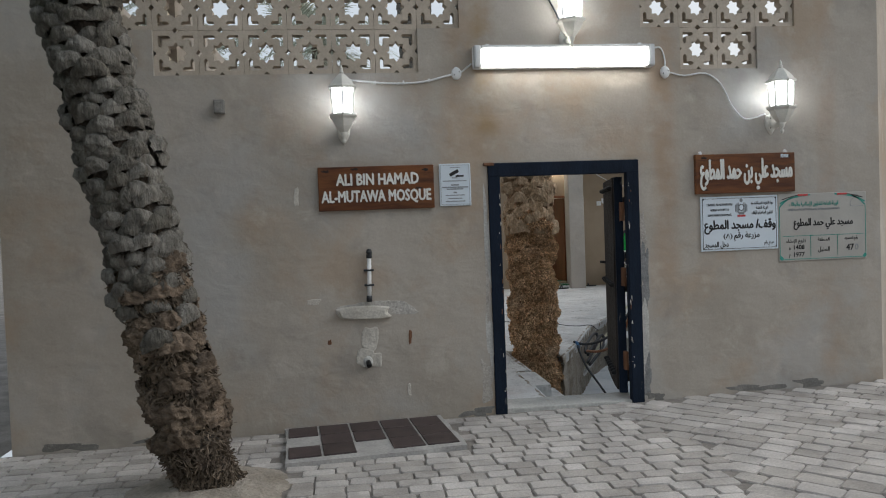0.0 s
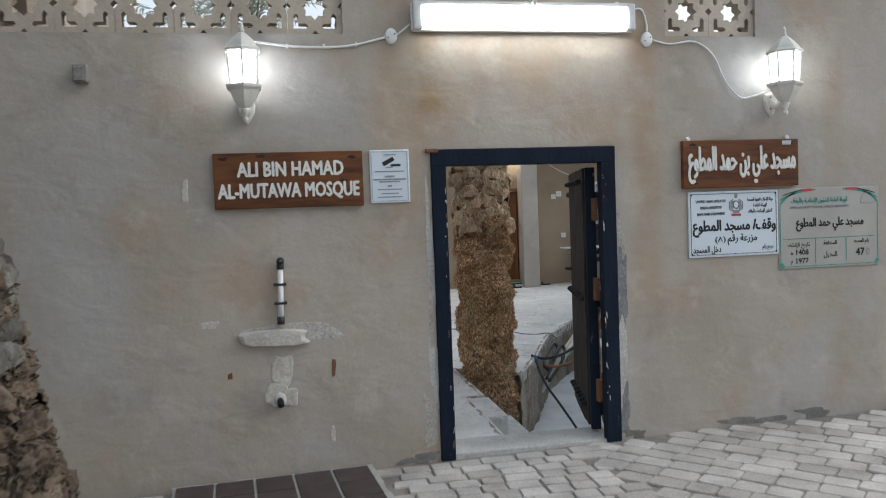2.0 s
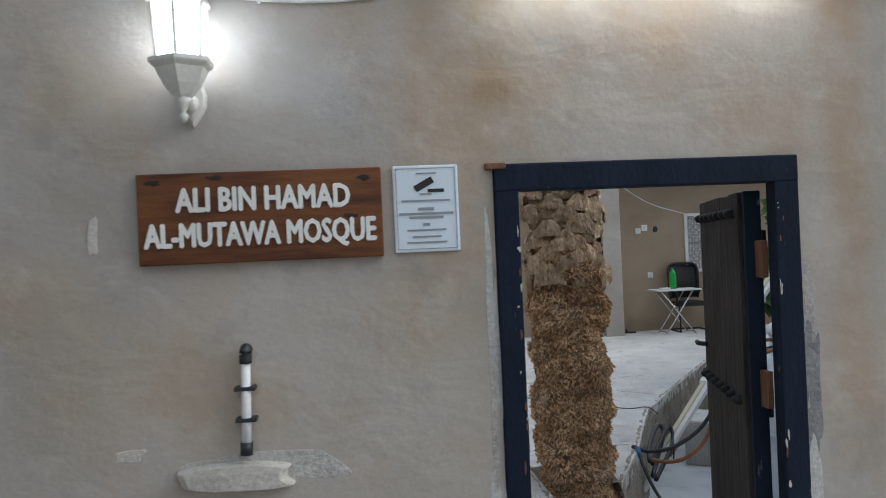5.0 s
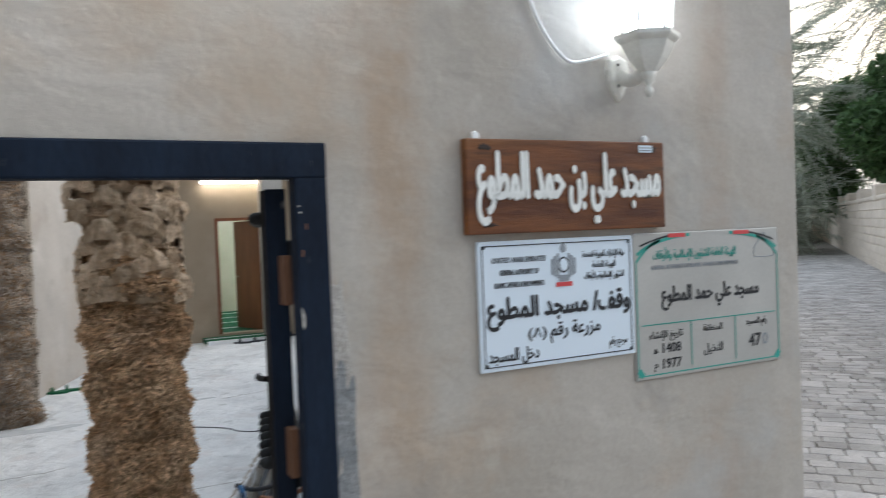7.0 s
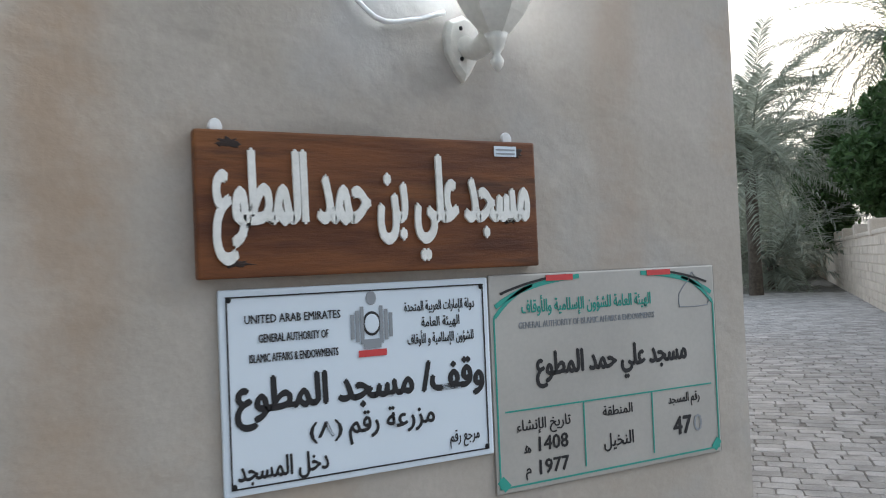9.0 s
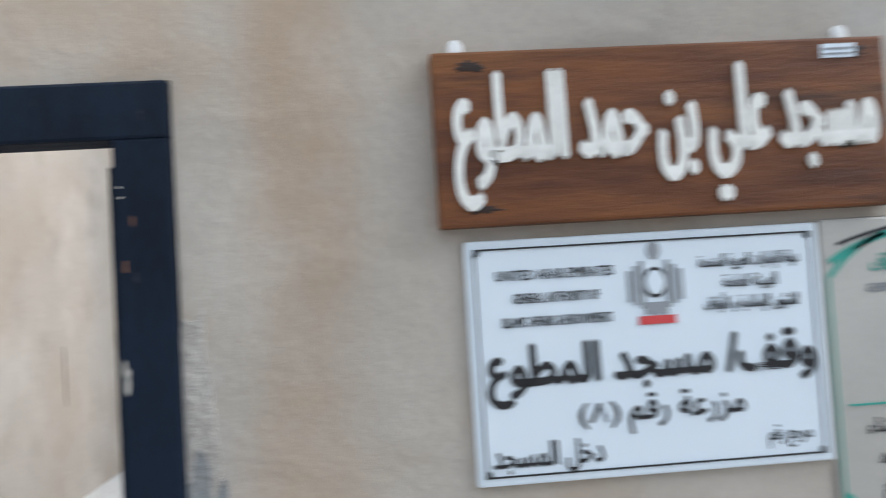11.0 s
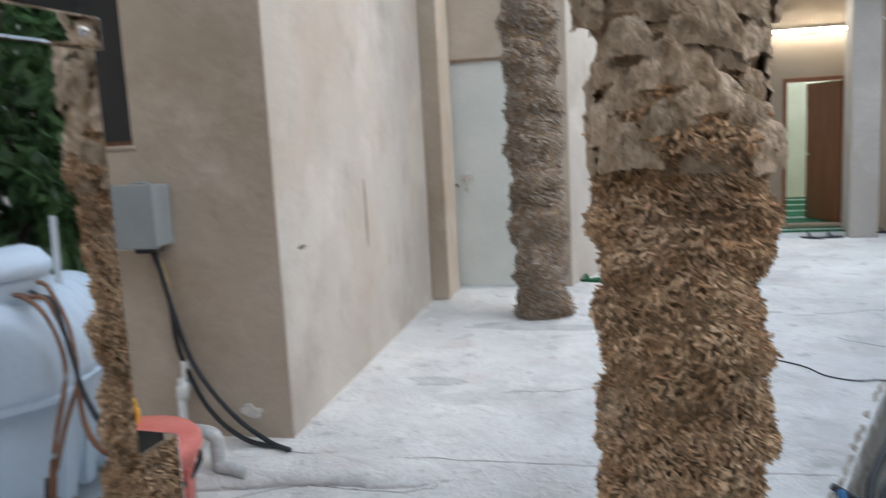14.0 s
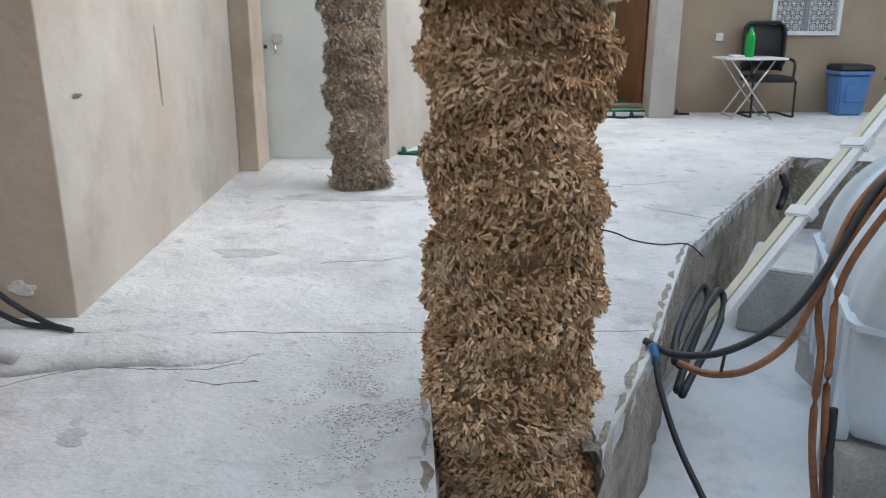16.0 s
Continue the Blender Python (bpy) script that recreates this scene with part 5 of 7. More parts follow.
def palm(label, foot, top, r0, r1, fibre_to, fibre_mat, base_mat, fibres, seed, base_from, base_size=1.0, crown=13, bulge=0.03, flen=0.06, fwid=0.007):
    p = thing("palm_tree", label, "palm tree", foot)
    foot, top = Vector(foot), Vector(top)
    H = (top - foot).length
    ax = (top - foot).normalized()
    sx = ax.cross(Vector((0, 1, 0))).normalized()
    sy = ax.cross(sx).normalized()
    rs = np.random.RandomState(seed)
    ph = rs.uniform(0, 6.28, 8)

    def radius(s, a):
        t = s / H
        wob = bulge * (0.5 * math.sin(s * 21 + ph[0] + 1.5 * math.sin(a + ph[1])) + 0.35 * math.sin(s * 9 + 2 * a + ph[2]) + 0.3 * math.sin(s * 47 + 2.2 * math.sin(2 * a + ph[4])) + 0.3 * math.sin(3 * a + s * 13 + ph[3]))
        return r0 + (r1 - r0) * t + wob

    def at(s, a, extra=0.0):
        q = radius(s, a) + extra
        return foot + ax * s + (sx * math.cos(a) + sy * math.sin(a)) * q
    bm = bmesh.new()
    k = 40
    ring_mesh(bm, [[at(H * i / 110, 2 * math.pi * j / k, -0.012 + rs.uniform(-0.008, 0.008)) for j in range(k)] for i in range(111)])
    bmesh.ops.recalc_face_normals(bm, faces=bm.faces)
    # only the leaning palm takes the core with gap shade painted in
    part("trunk", bm, M_GAPSHADECORE if base_size < 0.8 else M_CORE, p)
    # fibres
    S = rs.uniform(0, fibre_to, fibres)
    A = rs.uniform(0, 2 * math.pi, fibres)
    base, direc = np.empty((fibres, 3)), np.empty((fibres, 3))
    swirl = np.sin(S * 17 + ph[4]) * 0.9 + np.sin(A * 3 + S * 6 + ph[5]) * 0.8
    for i in range(fibres):
        base[i] = at(S[i], A[i], -0.006)
        outv = sx * math.cos(A[i]) + sy * math.sin(A[i])
        tang = ax.cross(outv)
        direc[i] = outv * rs.uniform(0.05, 0.5) + tang * (swirl[i] * 0.55 + rs.normal(0, 0.5)) + ax * rs.normal(-0.55, 0.5)
    strips("fibre", base, direc, rs.uniform(0.5, 1.2, fibres) * flen, rs.uniform(0.6, 1.3, fibres) * fwid, fibre_mat, p, seed + 1)
    # cut leaf bases in a spiral of rings
    ring_i, s = 0, base_from
    inv = p.matrix_basis.inverted()
    while s < min(H - 0.1, base_from + 2.6):
        n = 7 if base_size > 0.8 else 8
        for j in range(n):
            a = 2 * math.pi * (j + 0.5 * (ring_i % 2)) / n + rs.uniform(-0.12, 0.12)
            outv = sx * math.cos(a) + sy * math.sin(a)
            q = at(s + rs.uniform(-0.02, 0.02), a, -0.022)
            tang = ax.cross(outv)
            m = Matrix((tang, -outv, ax)).transposed().to_4x4()
            m.translation = q
            sc = base_size * rs.uniform(0.85, 1.15)
            frayed = base_size < 0.8 and s < 0.55 + rs.uniform(0.3, 0.75)
            if frayed and rs.uniform() < 0.25:
                continue
            ob = link("leaf_base", (FRAYED if frayed else BASES)[rs.randint(5)], M_BASEBROWN if frayed else base_mat, p)
            ob.data.materials[0] = M_BASEBROWN if frayed else base_mat
            ob.matrix_basis = m @ Euler((rs.uniform(-0.18, 0.06), rs.uniform(-0.16, 0.16), 0)).to_matrix().to_4x4() @ Matrix.Diagonal((sc * 1.12, sc * (1.25 if base_size < 0.8 else 1.1), sc * (0.9 if base_size < 0.8 else 1.0), 1))
        s += (0.098 if base_size < 0.8 else 0.095) * base_size
        ring_i += 1
    for i in range(crown):
        a = i * 2.4
        ob = link("frond", FRONDS[i % 3], M_FROND, p)
        ob.matrix_basis = Matrix.Translation(top) @ Matrix.Rotation(a, 4, "Z") @ Matrix.Rotation(radians(-rs.uniform(5, 45)), 4, "Y")
    return p


# leaf bases keep their own material per palm: one set of meshes each
def own_bases(swell=1.0, rough=1.0):
    global BASES
    BASES = [frond_base(i + 50, swell, rough) for i in range(5)]


palm("leaning palm trunk with grey cut leaf bases and brown fibrous foot", (-1.83, 4.85, -0.02), (-3.2, 4.92, 6.4), 0.175, 0.165, 1.35, M_FIBREDARK, M_BASEGREY, 9000, 11, 0.32, 0.72, 11, 0.03, 0.045, 0.0055)
own_bases(0.55, 1.7)
palm("upright palm trunk shaggy with brown fibre, tan cut leaf bases above", (0.83, 8.13, -0.6), (0.775, 8.28, 6.6), 0.236, 0.24, 2.12, M_FIBRE, M_BASETAN, 31000, 23, 1.90, 0.81, 9, 0.036, 0.025, 0.0058)
own_bases()
palm("grey-brown fibrous palm trunk standing near the metal door", (0.135, 11.55, 0.0), (0.0, 11.62, 6.8), 0.19, 0.185, 3.6, M_FIBREGREY, M_BASEGREY, 17000, 37, 3.6, 1.0, 9, 0.036, 0.032, 0.006)
tagged(part("rope_band", tube([(0.83 + 0.265 * math.cos(a), 8.2 + 0.265 * math.sin(a), 2.0 + 0.02 * math.sin(2 * a)) for a in [i * math.pi / 10 for i in range(21)]], 0.009, 6), M_ROPE, smooth=True), "yellow rope tied round the palm trunk", "rope")

# mud collar round the foot of the outer palm
bm = bmesh.new()
r = random.Random(9)
prof = [(0.50, -0.05), (0.46, 0.0), (0.34, 0.035), (0.2, 0.07)]
ring_mesh(bm, [[(-1.83 + (q + r.uniform(-0.04, 0.04)) * math.cos(2 * math.pi * i / 26), 4.85 + (q + r.uniform(-0.04, 0.04)) * math.sin(2 * math.pi * i / 26), z - 0.03 + r.uniform(-0.008, 0.008)) for i in range(26)] for q, z in prof])
setting(part("mud_collar", bm, M_MUD, smooth=True), "dried mud collar round the palm foot", "mud")


# ---- water cooler ----
def water_cooler():
    c = thing("water_cooler", "tall polished steel drinking water cooler with mirror front", "water cooler", (-0.5, 6.85, FL))
    ang = math.atan2(0.504, 0.057)
    m = Matrix.Translation((-0.30, 6.512, 0)) @ Matrix.Rotation(ang, 4, "Z")  # x along the front, y into the body
    w, d = 0.51, 0.42

    def cp(name, bm, mat_, label="", smooth=False):
        bmesh.ops.transform(bm, matrix=m, verts=bm.verts)
        return part(name, bm, mat_, c, label, smooth)
    bm = bmesh.new()
    nx, nz = 24, 50
    g = [[bm.verts.new((w * i / nx, 0.0011 * math.sin(7 * i / nx + 3.0 * k / nz) * math.sin(5 * k / nz + 1) + 0.0004 * math.sin(24 * k / nz + 4 * i / nx) - 0.003, 0.42 + 1.15 * k / nz)) for i in range(nx + 1)] for k in range(nz + 1)]
    for a, b in zip(g, g[1:]):
        for i in range(nx):
            bm.faces.new((a[i], a[i + 1], b[i + 1], b[i]))
    cp("front_panel", bm, M_STEEL, "slightly wavy mirror-polished front", True)
    cp("body", boxes((0.002, 0.012, 0.08, w - 0.002, d, 1.575), bev=0.006), M_BROWNSTEEL, "brown-tinted side panels")
    cp("side_trim", boxes((-0.006, 0.0, 0.08, 0.004, 0.06, 1.575), bev=0.002), M_BROWNSTEEL)
    cp("top_cap", boxes((-0.012, -0.012, 1.572, w + 0.012, d + 0.01, 1.626), bev=0.004), M_STEEL, "polished steel cap")
    for x in (0.03, w - 0.03):
        bm = lathe([(0.007, 0), (0.007, 0.004), (0.003, 0.006)], 10)
        bmesh.ops.rotate(bm, matrix=Matrix.Rotation(radians(90), 3, "X"), verts=bm.verts)
        bmesh.ops.translate(bm, vec=(x, -0.013, 1.598), verts=bm.verts)
        cp("cap_screw", bm, M_CHROME)
    cp("side_trough", boxes((w + 0.012, 0.06, 0.62, w + 0.19, 0.36, 0.81), bev=0.004), M_STEEL, "folded steel trough beside the cooler")
    for x in (0.03, w - 0.05):
        for y in (0.03, d - 0.05):
            cp("leg", boxes((x, y, FL, x + 0.025, y + 0.025, 0.085), bev=0.003), M_CHROME)


water_cooler()


# ---- wall fittings of the tan wall ----
eb = thing("electric_box", "grey enamelled electric meter box with a small lock", "electric box", (-1.5, 9.0, 0.96))
part("case", boxes((-1.60, 8.93, 0.972, -1.365, 9.068, 1.25), bev=0.008), M_GREYBOX, eb)
part("cover", boxes((-1.604, 8.915, 0.966, -1.361, 8.932, 1.256), bev=0.005), M_GREYBOX, eb, "flat hinged cover")
part("lock", boxes((-1.575, 8.909, 1.09, -1.56, 8.916, 1.115), bev=0.002), M_IRON, eb)
part("gland", boxes((-1.50, 8.95, 0.94, -1.42, 9.05, 0.972), bev=0.006), M_RUBBER, eb)
part("top_knob", boxes((-1.48, 8.96, 1.256, -1.42, 9.0, 1.266), bev=0.003), M_GREYBOX, eb)
sk = thing("wall_socket", "small white wall socket", "socket", (-1.68, 9.06, 1.1))
part("plate", boxes((-1.715, 9.052, 1.07, -1.64, 9.069, 1.145), bev=0.004), M_WHITE, sk)
part("slot", boxes((-1.695, 9.049, 1.10, -1.685, 9.053, 1.12), (-1.672, 9.049, 1.10, -1.662, 9.053, 1.12)), M_BLACK, sk)
tagged(part("conduit", tube([(-1.46, 9.05, 0.955), (-1.75, 9.05, 0.955)], 0.01, 8, smooth=1), M_PVC), "thin pale conduit under the electric box", "conduit")
wn1 = setting(thing("window_1", "small dark window in a brown timber frame", "window", (-1.84, 9.15, 1.43)), "small dark window in a brown timber frame", "window")
part("pane", boxes((-2.14, 9.15, 1.45, -1.545, 9.158, 2.19)), M_DARKGLASS, wn1, "dark dusty glass")
part("window_frame", boxes((-2.158, 9.13, 1.43, -1.53, 9.18, 1.452), (-2.158, 9.13, 2.185, -1.53, 9.18, 2.21), (-2.158, 9.13, 1.452, -2.136, 9.18, 2.185), (-1.552, 9.13, 1.452, -1.53, 9.18, 2.185)), M_BLOCKWOOD, wn1)
part("window_sill", boxes((-2.15, 9.06, 1.415, -1.52, 9.14, 1.432), bev=0.004), M_SHADEWALL, wn1)
cable("window_wire", [(-2.02, 9.06, 3.06), (-2.03, 9.06, 2.7), (-1.98, 9.06, 2.45), (-1.95, 9.06, 2.22)], 0.005, M_RUBBER, "thin dark wire hanging to the small window")
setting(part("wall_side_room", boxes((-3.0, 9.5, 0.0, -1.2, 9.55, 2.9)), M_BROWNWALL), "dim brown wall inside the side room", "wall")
cd = thing("conduit_run", "white square cable conduit with a round box", "conduit", (-2.14, 8.0, 2.3))
part("run", boxes((-2.159, 7.6, 2.565, -2.125, 8.52, 2.60)), M_PVC, cd)
part("run", boxes((-2.159, 8.52, 2.33, -2.125, 8.555, 3.08)), M_PVC, cd)
part("run", boxes((-2.159, 8.555, 2.33, -2.125, 8.68, 2.365)), M_PVC, cd)
part("run", boxes((-2.159, 8.645, 1.2, -2.125, 8.68, 2.33)), M_PVC, cd)
bm = lathe([(0.055, 0), (0.055, 0.02), (0.045, 0.03)], 18)
bmesh.ops.rotate(bm, matrix=Matrix.Rotation(radians(90), 3, "Y"), verts=bm.verts)
bmesh.ops.translate(bm, vec=(-2.16, 8.56, 2.26), verts=bm.verts)
part("round_box", bm, M_LAMPWHITE, cd, smooth=True)


def wall_chip(name, c, u, v, w, h, material, label, seed):
    """A thin uneven patch on any wall, spanned by the directions u and v."""
    r = random.Random(seed)
    c, u, v = Vector(c), Vector(u), Vector(v)
    nn = u.cross(v).normalized()
    bm = bmesh.new()
    k = 18
    prof_ = [(1 + r.uniform(-0.3, 0.25)) for _ in range(k)]
    ring_mesh(bm, [[c + nn * d + u * (w * q * prof_[i] * math.cos(2 * math.pi * i / k)) + v * (h * q * prof_[i] * math.sin(2 * math.pi * i / k)) for i in range(k)] for q, d in ((1, -0.002), (0.9, 0.003), (0.3, 0.004))])
    bmesh.ops.recalc_face_normals(bm, faces=bm.faces)
    return tagged(part(name, bm, material), label, "wall patch", kind="structure")


M_CHIP = surf("flaked_white_plaster", (0.68, 0.65, 0.60), (0.80, 0.78, 0.74), 0.9, 14, 70, 0.5, 0.006)
wall_chip("plaster_chip", (-1.06, 9.07, 0.16), (1, 0, 0), (0, 0, 1), 0.055, 0.034, M_CHIP, "flaked pale spot in the tan render", 2)
M_STREAK = surf("dark_crack", (0.12, 0.10, 0.085), (0.2, 0.17, 0.14), 0.95, 10, 60, 0.2)
wall_chip("wall_crack", (-0.853, 10.42, 0.95), (0, 1, 0), (0, 0, 1), 0.012, 0.22, M_STREAK, "dark vertical crack in the pale render", 4)
wall_chip("wall_crack", (-0.853, 9.35, 0.90), (0, 1, 0), (0, 0, 1), 0.05, 0.012, M_STREAK, "short crack in the pale render", 6)


def hose(label, pts, rad, material, category="hose"):
    return tagged(part("hose", tube(pts, rad, 8), material, smooth=True), label, category)


# ---- cream metal door of the store ----
dr = setting(thing("door_2", "cream painted metal door, closed, with a worn lock", "door", (-0.3, 12.66, FL)), "cream painted metal door, closed, with a worn lock", "door")
leaf2 = part("leaf", boxes((-0.745, 12.67, 0.045, 0.125, 12.71, 2.035), bev=0.004), M_WHITEDOOR, dr)
part("door_frame", boxes((-0.76, 12.65, FL, -0.742, 12.73, 2.06), (0.122, 12.65, FL, 0.14, 12.73, 2.06), (-0.742, 12.65, 2.035, 0.122, 12.73, 2.06)), M_BROWNSTEEL, dr, "rust-brown steel frame")
lk = part("lock_plate", boxes((-0.63, 12.655, 0.99, -0.55, 12.671, 1.06), bev=0.005), M_CHROME, leaf2)
part("door_handle", tube([(-0.61, 12.66, 0.97), (-0.605, 12.635, 0.95), (-0.60, 12.635, 0.90)], 0.01, 8), M_CHROME, leaf2, smooth=True)
part("keyhole", lathe_y(0.014, 0.006, (-0.69, 12.67, 0.96)), M_BLACK, dr)
part("worn_edge", boxes((-0.752, 12.644, 0.4, -0.735, 12.6505, 1.25), bev=0.003), M_PATCHW, dr, "flaking white paint along the edge")


# ---- pit: tank, hoses, trunking ----
def tank():
    """A lying water tank: vaulted ribbed top over a seam, straight fluted skirt below, bowed end walls."""
    at0, fwd, side_ = Vector((2.68, 8.48, 0.12)), Vector((0.36, 0.933, 0)).normalized(), Vector((0.933, -0.36, 0)).normalized()
    t = thing("water_tank", "pale blue ribbed plastic water tank lying on concrete blocks", "water tank", (2.95, 9.2, -0.4))
    R, L = 0.55, 1.3

    def sect(s, q):
        pts_ = []
        for k in range(25):
            a = math.pi * k / 24
            pts_.append(at0 + fwd * s + side_ * (-R * q * math.cos(a)) + Vector((0, 0, R * q * math.sin(a))))
        return pts_
    bm = bmesh.new()
    prof_ = [(-0.10, 0.12), (-0.085, 0.55), (-0.05, 0.82), (-0.015, 0.94), (0.02, 0.975)]
    s_ = 0.10
    while s_ < L - 0.1:
        prof_ += [(s_, 0.975), (s_ + 0.018, 1.0), (s_ + 0.10, 1.0), (s_ + 0.118, 0.975)]
        s_ += 0.2
    prof_ += [(L - 0.02, 0.975), (L + 0.015, 0.94), (L + 0.05, 0.82), (L + 0.085, 0.55), (L + 0.10, 0.12)]
    ring_mesh(bm, [sect(a, q) for a, q in prof_])
    bmesh.ops.recalc_face_normals(bm, faces=bm.faces)
    part("vault", bm, M_TANK, t, smooth=True)
    bm = bmesh.new()
    ring_out = [(-0.02, -0.5), (0.03, -0.52), (L - 0.03, -0.52), (L + 0.02, -0.5), (L + 0.09, -0.3), (L + 0.12, 0), (L + 0.09, 0.3), (L + 0.02, 0.5), (L - 0.03, 0.52), (0.03, 0.52), (-0.02, 0.5), (-0.09, 0.3), (-0.12, 0), (-0.09, -0.3)]

    def ring_at(k, z):
        return [at0 + fwd * (L / 2 + (a - L / 2) * k) + side_ * (b * 1.1 * k) + Vector((0, 0, z)) for a, b in ring_out]
    ring_mesh(bm, [ring_at(0.95, -0.015), ring_at(1.0, -0.012), ring_at(1.0, 0.012), ring_at(0.95, 0.016)])
    bmesh.ops.recalc_face_normals(bm, faces=bm.faces)
    part("seam_flange", bm, M_TANK, t)
    bm = bmesh.new()
    ring_mesh(bm, [ring_at(k, z) for k, z in ((0.95, -0.01), (0.93, -0.2), (0.9, -0.4), (0.86, -0.49), (0.7, -0.52))])
    bmesh.ops.recalc_face_normals(bm, faces=bm.faces)
    part("skirt", bm, M_TANK, t, smooth=True)
    for k in range(6):
        for sg in (-1, 1):
            c = at0 + fwd * (0.12 + k * 0.21) + side_ * (sg * 0.52)
            bm = bmesh.new()
            ring_mesh(bm, [[c + fwd * (a * q) + side_ * (b * q) + Vector((0, 0, z)) for a, b in ((-0.05, -0.03), (0.05, -0.03), (0.04, 0.03), (-0.04, 0.03))] for q, z in ((0.9, -0.02), (1.0, -0.06), (1.0, -0.47), (0.9, -0.515))])
            bmesh.ops.recalc_face_normals(bm, faces=bm.faces)
            part("flute", bm, M_TANK, t)
    c = at0 + fwd * 0.42
    part("neck", lathe([(0.25, 0.46), (0.255, 0.60), (0.245, 0.66)], 32, c), M_TANK, t, smooth=True)
    part("lid", lathe([(0.265, 0.65), (0.275, 0.66), (0.275, 0.70), (0.25, 0.72), (0.2, 0.76), (0.12, 0.785), (0.04, 0.79)], 32, c), M_TANK, t, smooth=True)
    v0 = at0 + fwd * 0.85 + side_ * -0.1
    part("inlet_pipe", tube([v0 + Vector((0, 0, 0.5)), v0 + Vector((0, 0, 0.72)), v0 + Vector((0, 0, 0.88))], 0.03, 10), M_PVC, t, "white plastic inlet pipe", smooth=True)


tank()
for u, v, g in ((0.12, -0.36, 0), (0.12, 0.3, 1), (1.15, -0.36, 2), (1.15, 0.3, 3)):
    p_ = Vector((2.68, 8.48)) + Vector((0.36, 0.933)) * u + Vector((0.933, -0.36)) * v
    tagged(part("concrete_block", boxes((p_.x - 0.2, p_.y - 0.1, -0.6, p_.x + 0.2, p_.y + 0.1, -0.4), bev=0.01), M_CEMENT), "grey hollow concrete block under the tank", "concrete block", "blocks under the tank")

hose("black rubber hose sagging over the pit edge to the tank", [(1.40, 8.73, 0.05), (1.5, 8.64, 0.03), (1.67, 8.59, 0.07), (1.88, 8.6, 0.2), (2.04, 8.65, 0.41), (2.22, 8.73, 0.66), (2.45, 8.8, 0.68), (2.72, 8.9, 0.70)], 0.014, M_RUBBER)
hose("brown-orange hose looping from the pit to the tank", [(1.56, 8.78, -0.07), (1.64, 8.66, -0.06), (1.77, 8.62, -0.02), (1.9, 8.61, 0.1), (2.01, 8.66, 0.29), (2.12, 8.69, 0.49), (2.28, 8.72, 0.68), (2.5, 8.76, 0.68), (2.78, 8.86, 0.70)], 0.014, M_ORANGEHOSE)
hose("brown-orange hose hanging beside the tank", [(2.8, 9.0, 0.70), (2.55, 8.88, 0.74), (2.32, 8.78, 0.73), (2.15, 8.74, 0.58), (2.06, 8.7, 0.4), (2.01, 8.66, 0.21), (2.0, 8.58, 0.06), (1.95, 8.48, -0.11), (1.96, 8.46, -0.3), (2.0, 8.42, -0.58)], 0.014, M_ORANGEHOSE)
hose("brown-orange hose hanging beside the tank", [(2.75, 8.8, 0.70), (2.5, 8.74, 0.68), (2.28, 8.68, 0.62), (2.15, 8.66, 0.47), (2.05, 8.62, 0.28), (2.02, 8.55, 0.06), (2.0, 8.5, -0.1), (2.03, 8.45, -0.58)], 0.014, M_ORANGEHOSE)
hose("thin black hose hanging down the pit side from a blue fitting", [(1.42, 8.66, 0.04), (1.41, 8.55, -0.04), (1.43, 8.38, -0.17), (1.47, 8.18, -0.28), (1.55, 8.0, -0.45), (1.6, 7.9, -0.58)], 0.011, M_RUBBER)
hose("black hose lying in the pit by the tank", [(2.03, 8.50, -0.12), (2.02, 8.46, -0.3), (1.99, 8.36, -0.48), (1.9, 8.15, -0.575), (1.72, 7.9, -0.58)], 0.018, M_RUBBER)
tagged(part("hose_fitting", tube([(1.415, 8.68, 0.055), (1.42, 8.65, 0.03), (1.418, 8.62, 0.0)], 0.016, 8), M_BLUEFIT, smooth=True), "blue plastic hose fitting at the pit edge", "hose fitting")
tagged(part("hose_tie", tube([(1.66, 8.60, 0.07), (1.66, 8.62, -0.03)], 0.006, 6), M_RUBBER), "black tie joining two hoses", "tie")
hose("coil of black hose behind the trunking", [(1.57, 8.85, -0.1), (1.62, 9.0, -0.06), (1.73, 9.2, 0.0), (1.85, 9.38, 0.03), (1.88, 9.36, -0.02), (1.78, 9.18, -0.1), (1.66, 8.98, -0.17), (1.57, 8.8, -0.2)], 0.017, M_RUBBER)
hose("coil of black hose behind the trunking", [(1.6, 8.88, -0.13), (1.68, 9.03, -0.1), (1.82, 9.24, -0.04), (1.94, 9.4, 0.0), (1.96, 9.36, -0.06), (1.85, 9.18, -0.14), (1.7, 8.98, -0.21), (1.6, 8.82, -0.23)], 0.017, M_RUBBER)
hose("thin dark cable lying across the courtyard floor", [(0.95, 10.9, 0.035), (1.3, 10.6, 0.035), (1.64, 10.31, 0.035), (1.73, 10.12, 0.035), (1.86, 10.03, 0.035), (2.0, 10.02, 0.04), (2.08, 9.98, -0.02)], 0.004, M_RUBBER, "cable")


